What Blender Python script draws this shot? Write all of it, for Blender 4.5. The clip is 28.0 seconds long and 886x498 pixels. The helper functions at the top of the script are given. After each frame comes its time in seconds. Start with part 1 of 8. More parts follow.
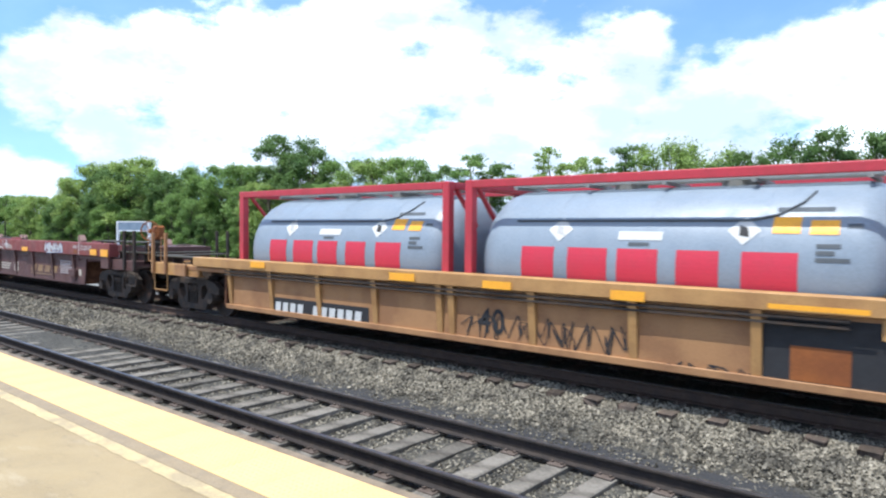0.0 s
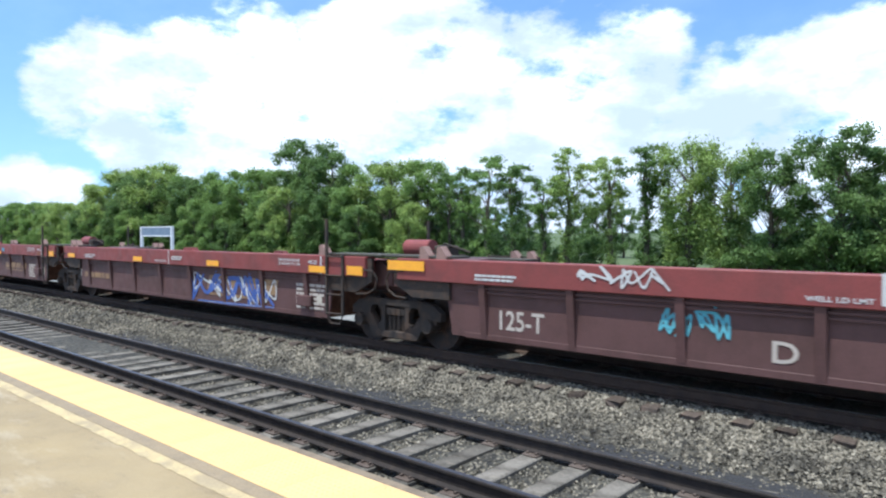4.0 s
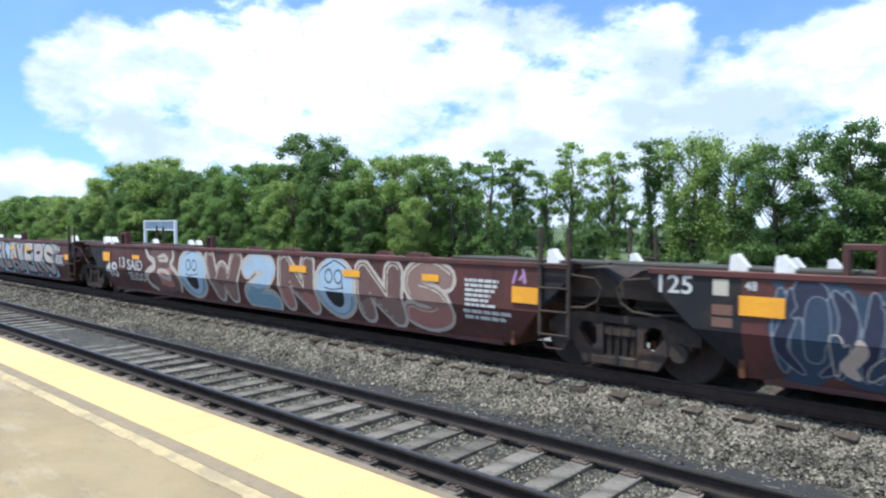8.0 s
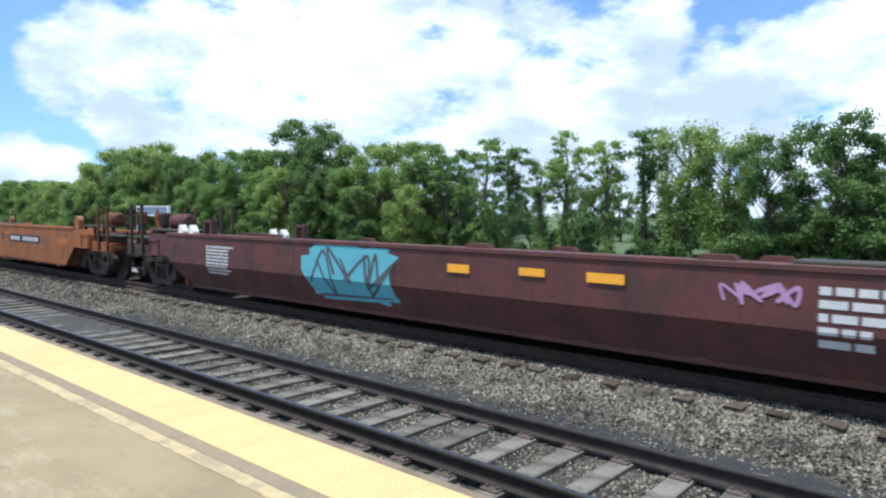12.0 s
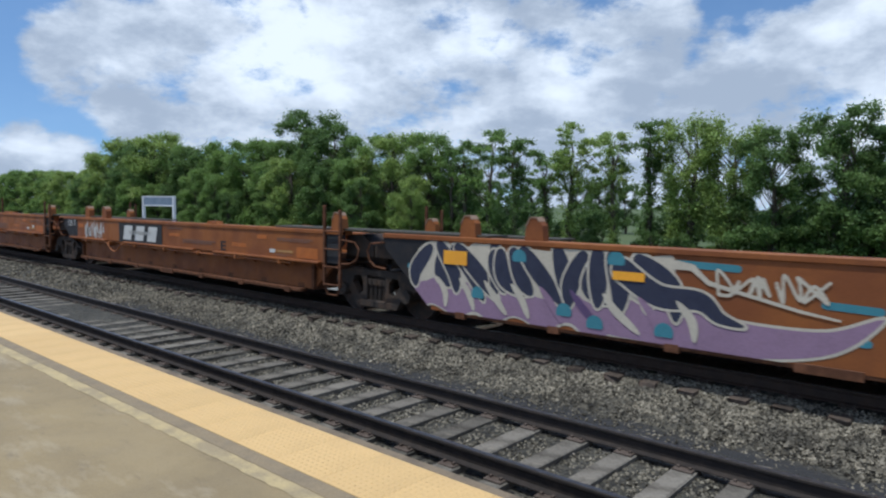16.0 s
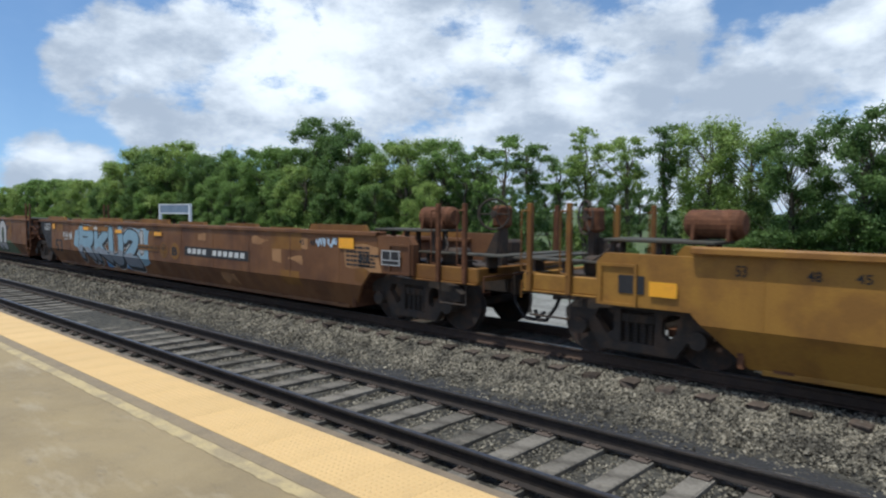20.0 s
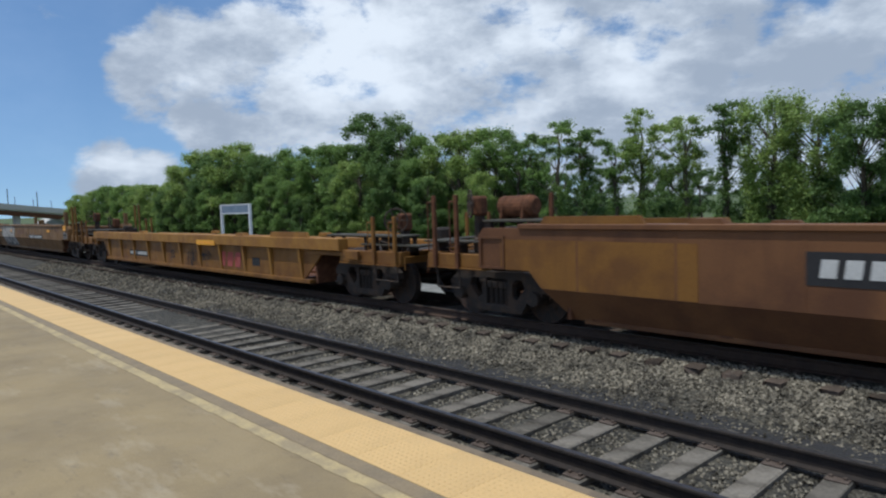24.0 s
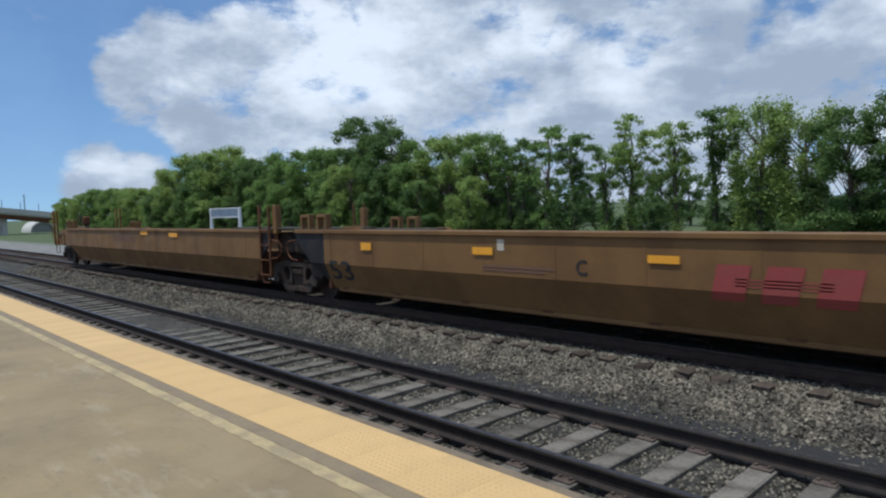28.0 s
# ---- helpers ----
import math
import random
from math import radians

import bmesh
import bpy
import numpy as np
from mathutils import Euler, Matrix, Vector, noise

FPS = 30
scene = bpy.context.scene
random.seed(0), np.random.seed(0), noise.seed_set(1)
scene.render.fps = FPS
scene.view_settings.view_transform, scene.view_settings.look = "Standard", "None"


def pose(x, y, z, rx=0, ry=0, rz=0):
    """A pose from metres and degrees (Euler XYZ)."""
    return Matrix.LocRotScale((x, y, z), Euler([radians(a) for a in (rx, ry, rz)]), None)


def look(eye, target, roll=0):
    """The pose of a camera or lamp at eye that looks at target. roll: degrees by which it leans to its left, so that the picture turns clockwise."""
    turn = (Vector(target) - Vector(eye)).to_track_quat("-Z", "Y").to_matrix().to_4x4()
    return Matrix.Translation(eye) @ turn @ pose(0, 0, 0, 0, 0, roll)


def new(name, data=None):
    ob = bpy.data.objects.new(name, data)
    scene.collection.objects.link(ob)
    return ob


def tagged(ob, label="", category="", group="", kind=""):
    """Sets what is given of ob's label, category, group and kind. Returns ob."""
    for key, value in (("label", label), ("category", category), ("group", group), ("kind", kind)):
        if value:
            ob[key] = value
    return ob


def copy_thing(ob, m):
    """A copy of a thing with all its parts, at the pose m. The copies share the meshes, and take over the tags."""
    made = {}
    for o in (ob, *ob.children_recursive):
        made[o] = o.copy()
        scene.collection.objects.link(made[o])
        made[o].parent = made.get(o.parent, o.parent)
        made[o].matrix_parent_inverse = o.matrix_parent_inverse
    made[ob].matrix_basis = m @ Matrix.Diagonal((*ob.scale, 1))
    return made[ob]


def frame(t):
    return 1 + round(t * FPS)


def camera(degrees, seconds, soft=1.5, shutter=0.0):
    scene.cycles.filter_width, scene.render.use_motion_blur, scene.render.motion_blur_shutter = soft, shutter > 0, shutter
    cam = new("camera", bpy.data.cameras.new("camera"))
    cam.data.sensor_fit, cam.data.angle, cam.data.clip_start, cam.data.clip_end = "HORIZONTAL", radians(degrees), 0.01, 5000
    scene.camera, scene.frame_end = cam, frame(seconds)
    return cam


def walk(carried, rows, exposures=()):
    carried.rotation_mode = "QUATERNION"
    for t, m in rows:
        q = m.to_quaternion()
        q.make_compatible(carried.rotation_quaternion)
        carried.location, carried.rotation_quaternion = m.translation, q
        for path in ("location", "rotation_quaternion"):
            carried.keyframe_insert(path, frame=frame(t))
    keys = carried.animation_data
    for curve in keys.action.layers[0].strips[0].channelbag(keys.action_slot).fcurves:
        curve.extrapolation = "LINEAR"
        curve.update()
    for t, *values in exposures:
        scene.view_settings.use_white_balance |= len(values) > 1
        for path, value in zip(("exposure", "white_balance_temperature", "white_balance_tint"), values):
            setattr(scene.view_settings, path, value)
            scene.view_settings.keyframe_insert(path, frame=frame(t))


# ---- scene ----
# Metres: x along the tracks (the train runs towards +x), y away from the platform, z = 0 on the platform track's railhead.
EYE = 2.44
FOV = 67.62
SECONDS = 28.0
cam = camera(FOV, SECONDS, soft=2.2, shutter=0.08)
PATH = [
    (0.0, pose(0, 0, EYE, 88.38, -0.53, 39.43)),
    (0.5, pose(0, 0, EYE, 88.47, -0.34, 40.28)),
    (1.0, pose(0, 0, EYE, 87.82, -0.66, 40.80)),
    (1.5, pose(0, 0, EYE, 88.26, -0.42, 40.91)),
    (2.0, pose(0, 0, EYE, 88.49, -0.06, 40.97)),
    (2.5, pose(0, 0, EYE, 88.40, -0.11, 40.90)),
    (3.0, pose(0, 0, EYE, 88.74, -0.11, 41.27)),
    (3.5, pose(0, 0, EYE, 88.65, -0.00, 41.05)),
    (5.5, pose(0, 0, EYE, 88.28, 0.03, 41.58)),
    (6.0, pose(0, 0, EYE, 88.09, -0.33, 41.43)),
    (6.5, pose(0, 0, EYE, 88.09, -0.32, 41.02)),
    (7.0, pose(0, 0, EYE, 88.43, -0.25, 41.10)),
    (7.5, pose(0, 0, EYE, 88.46, -0.19, 41.15)),
    (8.0, pose(0, 0, EYE, 88.08, -0.10, 41.35)),
    (8.5, pose(0, 0, EYE, 88.12, -0.22, 41.33)),
    (9.0, pose(0, 0, EYE, 88.49, -0.44, 41.07)),
    (9.5, pose(0, 0, EYE, 88.46, -0.70, 40.61)),
    (10.0, pose(0, 0, EYE, 88.41, -0.57, 40.81)),
    (10.5, pose(0, 0, EYE, 88.23, -0.29, 40.86)),
    (11.0, pose(0, 0, EYE, 88.04, -0.12, 40.64)),
    (11.5, pose(0, 0, EYE, 87.35, -0.37, 40.81)),
    (13.5, pose(0, 0, EYE, 86.76, -0.64, 40.92)),
    (14.0, pose(0, 0, EYE, 86.74, -0.57, 41.08)),
    (14.5, pose(0, 0, EYE, 86.66, -0.19, 41.25)),
    (15.0, pose(0, 0, EYE, 86.28, 0.16, 41.70)),
    (15.5, pose(0, 0, EYE, 85.91, -0.33, 41.62)),
    (16.0, pose(0, 0, EYE, 86.26, -0.72, 41.28)),
    (16.5, pose(0, 0, EYE, 86.45, -0.35, 40.82)),
    (17.0, pose(0, 0, EYE, 86.26, -0.67, 41.48)),
    (17.5, pose(0, 0, EYE, 86.33, -0.91, 41.31)),
    (18.0, pose(0, 0, EYE, 86.63, -0.70, 41.63)),
    (18.5, pose(0, 0, EYE, 86.76, -0.72, 42.43)),
    (19.0, pose(0, 0, EYE, 86.71, -0.59, 42.11)),
    (19.5, pose(0, 0, EYE, 86.56, -0.51, 42.35)),
    (20.0, pose(0, 0, EYE, 86.77, -0.37, 42.47)),
    (20.5, pose(0, 0, EYE, 85.99, 0.47, 43.01)),
    (21.0, pose(0, 0, EYE, 83.20, 1.85, 44.78)),
    (21.5, pose(0, 0, EYE, 84.17, 1.94, 45.49)),
    (22.0, pose(0, 0, EYE, 84.70, 1.96, 46.07)),
    (22.5, pose(0, 0, EYE, 86.08, 2.38, 46.54)),
    (24.5, pose(0, 0, EYE, 85.94, 1.74, 47.33)),
    (25.0, pose(0, 0, EYE, 85.88, 1.31, 47.22)),
    (25.5, pose(0, 0, EYE, 85.98, 1.91, 46.97)),
    (26.0, pose(0, 0, EYE, 86.25, 1.95, 46.92)),
    (26.5, pose(0, 0, EYE, 86.25, 1.75, 46.69)),
    (27.0, pose(0, 0, EYE, 86.07, 1.60, 46.80)),
    (27.5, pose(0, 0, EYE, 86.34, 1.67, 46.74)),
    (28.0, pose(0, 0, EYE, 86.37, 1.78, 46.28)),
]
EXPOSURES = [(0.0, 0.48, 5950, 8), (3.0, 0.36, 5850, 7), (8.0, 0.27, 5800, 6), (11.0, 0.22, 5800, 6), (13.5, -0.15, 5850, 7), (14.0, -0.44, 5850, 7), (15.0, -0.58, 5900, 7), (17.0, -0.55, 5900, 7), (20.0, -0.44, 6150, 6), (21.0, -0.58, 6500, 5), (22.0, -0.66, 6350, 6), (25.0, -0.75, 6000, 7), (28.0, -0.72, 5950, 7)]
walk(cam, PATH, EXPOSURES)

# ---- world and sun ----
SUN_ELEV, SUN_AZ = 71.0, 201.0     # azimuth clockwise from +y: the sun stands behind the platform
world = bpy.data.worlds.new("world")
scene.world = world
world.use_nodes = True


def make_world():
    nt = world.node_tree
    nt.nodes.clear()
    N, L = nt.nodes.new, nt.links.new
    out, bg = N("ShaderNodeOutputWorld"), N("ShaderNodeBackground")
    sky = N("ShaderNodeTexSky")
    sky.sky_type, sky.sun_disc = "NISHITA", False
    sky.sun_elevation, sky.sun_rotation = radians(SUN_ELEV), radians(SUN_AZ)
    sky.dust_density, sky.air_density, sky.ozone_density = 0.25, 1.0, 2.5
    coord = N("ShaderNodeTexCoord")
    raised = N("ShaderNodeVectorMath")      # a deep blue down to the tree tops
    raised.operation = "ADD"
    raised.inputs[1].default_value = (0, 0, 0.12)
    L(coord.outputs["Generated"], raised.inputs[0])
    L(raised.outputs[0], sky.inputs["Vector"])
    sep = N("ShaderNodeSeparateXYZ")
    L(coord.outputs["Generated"], sep.inputs[0])

    def m(op, a, b=None, clamp=False):
        n = N("ShaderNodeMath")
        n.operation, n.use_clamp = op, clamp
        for k, v in enumerate((a, b)):
            if v is None:
                continue
            if isinstance(v, (int, float)):
                n.inputs[k].default_value = v
            else:
                L(v, n.inputs[k])
        return n.outputs[0]

    x, y, z = sep.outputs
    comb = N("ShaderNodeCombineXYZ")
    L(x, comb.inputs[0])
    L(y, comb.inputs[1])
    L(m("MULTIPLY", z, 1.9), comb.inputs[2])

    def noise_tex(scale, detail, rough, off):
        mp = N("ShaderNodeMapping")
        mp.inputs["Location"].default_value = off
        L(comb.outputs[0], mp.inputs[0])
        n = N("ShaderNodeTexNoise")
        n.inputs["Scale"].default_value, n.inputs["Detail"].default_value, n.inputs["Roughness"].default_value = scale, detail, rough
        L(mp.outputs[0], n.inputs["Vector"])
        return n.outputs["Fac"]

    big = noise_tex(2.6, 3, 0.5, (3.1, 1.7, 0))
    fine = noise_tex(8.0, 13, 0.63, (0.4, 5.2, 2))

    def blob(direction, lo, hi):
        dot = N("ShaderNodeVectorMath")
        dot.operation = "DOT_PRODUCT"
        L(coord.outputs["Generated"], dot.inputs[0])
        dot.inputs[1].default_value = Vector(direction).normalized()
        r = N("ShaderNodeMapRange")
        r.interpolation_type = "SMOOTHSTEP"
        r.inputs["From Min"].default_value, r.inputs["From Max"].default_value = lo, hi
        L(dot.outputs["Value"], r.inputs["Value"])
        return r.outputs[0]

    # a broad bank of cumulus over the trees; scattered clouds round the rest of the sky
    bank = 0.0
    for az, el, rad in CLOUDS:
        a, e = radians(az), radians(el)
        way = (-math.sin(a) * math.cos(e), math.cos(a) * math.cos(e), math.sin(e))
        bank = m("MAXIMUM", bank, blob(way, math.cos(radians(rad * 1.75)), math.cos(radians(rad * 0.1))))
    seen = blob((-0.65, 0.74, 0.15), math.cos(radians(62)), math.cos(radians(46)))
    rest = m("MULTIPLY", m("MULTIPLY", m("SUBTRACT", 1.0, seen), big), 0.5)
    dens = m("ADD", m("ADD", m("MULTIPLY", fine, 1.15), m("MULTIPLY", bank, 0.42)), rest)
    cov = N("ShaderNodeMapRange")
    cov.interpolation_type = "SMOOTHSTEP"
    cov.inputs["From Min"].default_value, cov.inputs["From Max"].default_value = 0.72, 0.95
    L(dens, cov.inputs["Value"])
    # thick parts turn grey at their base
    thick = N("ShaderNodeMapRange")
    thick.interpolation_type = "SMOOTHSTEP"
    thick.inputs["From Min"].default_value, thick.inputs["From Max"].default_value = 0.42, 0.60
    thick.inputs["To Min"].default_value, thick.inputs["To Max"].default_value = 0.0, 1.0
    L(m("ADD", m("MULTIPLY", noise_tex(5.0, 9, 0.6, (1.5, 4.9, 3)), 0.6), m("MULTIPLY", noise_tex(2.2, 3, 0.5, (7.5, 0.9, 1)), 0.4)), thick.inputs["Value"])
    cloud = N("ShaderNodeMix")
    cloud.data_type = "RGBA"
    cloud.inputs["A"].default_value = (*[c * s for c, s in zip(CLOUD_WHITE, (0.60, 0.65, 0.73))], 1)
    cloud.inputs["B"].default_value = (*[c * 1.32 for c in CLOUD_WHITE], 1)
    L(thick.outputs[0], cloud.inputs["Factor"])
    mix = N("ShaderNodeMix")
    mix.data_type = "RGBA"
    L(m("ADD", m("MULTIPLY", cov.outputs[0], 0.91), 0.06), mix.inputs["Factor"])
    hue = N("ShaderNodeHueSaturation")
    hue.inputs["Saturation"].default_value, hue.inputs["Value"].default_value = 1.1, 1.74
    L(sky.outputs[0], hue.inputs["Color"])
    L(hue.outputs[0], mix.inputs["A"])
    L(cloud.outputs["Result"], mix.inputs["B"])
    L(mix.outputs["Result"], bg.inputs["Color"])
    bg.inputs["Strength"].default_value = SKY_STRENGTH
    L(bg.outputs[0], out.inputs[0])


SKY_STRENGTH = 0.115
CLOUD_WHITE = (9.2, 9.6, 10.3)
# clouds of the bank: azimuth to the left of +y, height, radius, in degrees
CLOUDS = [(52, 2.5, 5), (42, 2.5, 5), (32, 3, 5), (22, 3, 5), (12, 3, 5), (70.4, 10.7, 2.7), (66.4, 11.3, 3.6), (65.6, 8.0, 3.2), (60.4, 10.8, 5.2), (62.1, 6.5, 2.5), (57.3, 7.4, 4.1), (52.3, 9.9, 5.0), (55.9, 13.7, 3.2), (49.5, 15.4, 3.4), (44.7, 15.8, 4.5), (39.5, 16.3, 3.2), (49.9, 7.0, 4.1), (44.2, 9.0, 4.8), (37.9, 7.7, 4.3), (40.4, 12.1, 2.5), (32.3, 13.6, 3.9), (31.2, 7.9, 3.9), (26.3, 11.8, 4.8), (23.7, 14.3, 2.5), (24.0, 8.0, 4.1), (18.1, 9.0, 3.9), (14.2, 10.2, 3.9), (9.9, 11.0, 3.9), (12.2, 6.8, 4.5), (73.3, 2.9, 2.3), (70.5, 3.3, 1.8), (5.8, 9.8, 5.5)]
make_world()
sun = new("sun", bpy.data.lights.new("sun", "SUN"))
sun.data.energy, sun.data.angle, sun.data.color = 5.0, radians(0.6), (1.0, 0.95, 0.87)
_a, _e = radians(SUN_AZ), radians(SUN_ELEV)
sun.matrix_world = look((0, 0, 60), Vector((0, 0, 60)) - Vector((math.sin(_a) * math.cos(_e), math.cos(_a) * math.cos(_e), math.sin(_e))))

# ---- materials ----
def material(name, base, rough=0.6, metal=0.0, second=None, scale=6.0, amount=0.5, lo=0.45, hi=0.62, bump=0.15, bump_scale=40.0, fine=0.12, island=0.0, streak=False, spec=0.5):
    """Paint, stone or wood: a base colour, blotches of a second colour, fine grain and fine relief."""
    mat = bpy.data.materials.new(name)
    mat.use_nodes = True
    nt = mat.node_tree
    N, L = nt.nodes.new, nt.links.new
    bsdf = nt.nodes["Principled BSDF"]
    bsdf.inputs["Metallic"].default_value = metal
    bsdf.inputs["Specular IOR Level"].default_value = spec
    coord = N("ShaderNodeTexCoord")
    vec = coord.outputs["Object"]

    def tex(s, detail=6, stretch=None, rough_=0.6):
        v = vec
        if stretch:
            mp = N("ShaderNodeMapping")
            mp.inputs["Scale"].default_value = stretch
            L(vec, mp.inputs[0])
            v = mp.outputs[0]
        n = N("ShaderNodeTexNoise")
        n.inputs["Scale"].default_value, n.inputs["Detail"].default_value, n.inputs["Roughness"].default_value = s, detail, rough_
        L(v, n.inputs["Vector"])
        return n.outputs["Fac"]

    def ramp(v, a, b, c=0.0, d=1.0):
        r = N("ShaderNodeMapRange")
        r.inputs["From Min"].default_value, r.inputs["From Max"].default_value = a, b
        r.inputs["To Min"].default_value, r.inputs["To Max"].default_value = c, d
        L(v, r.inputs["Value"])
        return r.outputs[0]

    def mix(f, a, b, blend="MIX"):
        n = N("ShaderNodeMix")
        n.data_type, n.blend_type = "RGBA", blend
        for key, v in (("Factor", f), ("A", a), ("B", b)):
            if isinstance(v, (tuple, list)):
                n.inputs[key].default_value = (*v, 1)
            elif isinstance(v, (int, float)):
                n.inputs[key].default_value = v
            else:
                L(v, n.inputs[key])
        return n.outputs["Result"]

    colour = base
    if second:
        f = ramp(tex(scale), lo, hi, 0, amount)
        colour = mix(f, base, second)
        if streak:
            f2 = ramp(tex(scale * 1.5, 5, (1.0, 1.0, 0.08)), 0.5, 0.75, 0, amount * 0.8)
            colour = mix(f2, colour, second)
    grain = ramp(tex(bump_scale, 4), 0.3, 0.7, 1 - fine, 1 + fine)
    colour = mix(1.0, colour, grain, "MULTIPLY")
    if island:
        geo = N("ShaderNodeNewGeometry")
        colour = mix(1.0, colour, ramp(geo.outputs["Random Per Island"], 0, 1, 1 - island, 1 + island), "MULTIPLY")
    if isinstance(colour, tuple):
        bsdf.inputs["Base Color"].default_value = (*colour, 1)
    else:
        L(colour, bsdf.inputs["Base Color"])
    L(ramp(tex(scale * 2.3, 5), 0.3, 0.7, max(0.05, rough - 0.12), min(1, rough + 0.12)), bsdf.inputs["Roughness"])
    if bump:
        b = N("ShaderNodeBump")
        b.inputs["Strength"].default_value, b.inputs["Distance"].default_value = bump, 0.01
        L(tex(bump_scale, 6), b.inputs["Height"])
        L(b.outputs[0], bsdf.inputs["Normal"])
    return mat


RUST = (0.10, 0.045, 0.025)
M = {}
M["maroon_red"] = material("worn maroon paint", (0.104, 0.052, 0.047), 0.6, second=(0.078, 0.040, 0.034), scale=1.6, amount=0.8, streak=True, spec=0.3)
M["maroon_chord"] = material("maroon chord paint", (0.20, 0.05, 0.045), 0.55, second=(0.14, 0.045, 0.04), scale=2.0, amount=0.7, spec=0.3)
M["purple"] = material("dark plum paint", (0.10, 0.036, 0.032), 0.6, second=(0.055, 0.03, 0.026), scale=1.4, amount=0.8, streak=True, spec=0.3)
M["orange"] = material("rusty orange paint", (0.25, 0.085, 0.022), 0.62, second=(0.16, 0.050, 0.018), scale=1.1, amount=0.7, streak=True, spec=0.3)
M["orange_fresh"] = material("fresh orange touch-up paint", (0.38, 0.115, 0.025), 0.6, second=(0.27, 0.085, 0.022), scale=4, amount=0.6, spec=0.3)
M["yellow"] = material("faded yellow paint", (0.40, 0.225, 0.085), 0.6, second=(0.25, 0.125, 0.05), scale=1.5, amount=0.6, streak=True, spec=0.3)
M["ochre"] = material("darker ochre paint", (0.33, 0.175, 0.078), 0.65, second=(0.22, 0.11, 0.052), scale=1.3, amount=0.8, streak=True, spec=0.3)
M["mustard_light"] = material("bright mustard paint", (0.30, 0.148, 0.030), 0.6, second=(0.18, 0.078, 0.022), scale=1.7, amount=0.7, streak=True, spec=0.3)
# brighter copy of mustard, with the sun on the sides put into its tone
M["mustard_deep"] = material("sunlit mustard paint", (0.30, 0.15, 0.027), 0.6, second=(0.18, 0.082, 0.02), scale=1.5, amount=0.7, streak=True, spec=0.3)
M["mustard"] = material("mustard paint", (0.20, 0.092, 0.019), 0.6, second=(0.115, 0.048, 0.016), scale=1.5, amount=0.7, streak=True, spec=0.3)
M["brown"] = material("brown rusted paint", (0.160, 0.072, 0.029), 0.62, second=(0.088, 0.037, 0.018), scale=0.9, amount=0.85, streak=True, spec=0.3)
M["tan"] = material("tan brown paint", (0.185, 0.100, 0.036), 0.6, second=(0.125, 0.064, 0.025), scale=1.0, amount=0.7, streak=True, spec=0.3)
M["iron"] = material("grimy cast iron", (0.046, 0.038, 0.033), 0.7, 0.0, second=(0.085, 0.055, 0.038), scale=5, amount=0.7, bump=0.3, spec=0.15)
M["wheel"] = material("dark wheel steel", (0.042, 0.036, 0.033), 0.6, 0.1, second=(0.095, 0.052, 0.034), scale=5, amount=0.6, spec=0.15)
M["rust"] = material("rusted steel", RUST, 0.75, 0.1, second=(0.17, 0.075, 0.04), scale=7, amount=0.8, bump=0.35, spec=0.15)
M["black"] = material("black paint", (0.022, 0.022, 0.025), 0.55, second=(0.05, 0.04, 0.035), scale=3, amount=0.5, spec=0.15)
M["white"] = material("white paint", (0.72, 0.71, 0.68), 0.6, second=(0.5, 0.47, 0.43), scale=4, amount=0.4)
M["amber"] = material("amber reflective panel", (0.80, 0.36, 0.02), 0.45, second=(0.66, 0.28, 0.03), scale=5, amount=0.4)
M["blue_panel"] = material("blue paint", (0.05, 0.10, 0.32), 0.55, second=(0.03, 0.06, 0.2), scale=3)
M["grating"] = material("dark walkway grating", (0.060, 0.058, 0.048), 0.7, 0.0, second=(0.085, 0.062, 0.043), scale=6, spec=0.15)
M["galv"] = material("galvanised grating", (0.30, 0.31, 0.30), 0.5, 0.5, second=(0.2, 0.19, 0.17), scale=6)
M["tank"] = material("pale blue-grey tank paint", (0.20, 0.24, 0.285), 0.45, second=(0.165, 0.20, 0.24), scale=1.5, amount=0.5, streak=True, bump=0.04)
M["tank_red"] = material("red frame paint", (0.42, 0.03, 0.045), 0.45, second=(0.30, 0.03, 0.035), scale=3, amount=0.5, bump=0.08)
M["sign_red"] = material("red lettering paint", (0.46, 0.02, 0.045), 0.5, second=(0.40, 0.03, 0.05), scale=4, amount=0.4)
M["mark_red"] = material("faded crimson paint", (0.27, 0.045, 0.04), 0.6, second=(0.22, 0.06, 0.045), scale=3)
M["gold"] = material("faded gold lettering", (0.25, 0.15, 0.070), 0.6, second=(0.14, 0.075, 0.05), scale=4, amount=0.7)
M["concrete"] = material("platform concrete", (0.300, 0.226, 0.120), 0.85, second=(0.208, 0.157, 0.088), scale=0.9, amount=0.8, lo=0.38, hi=0.68, bump=0.25, bump_scale=90, fine=0.10)
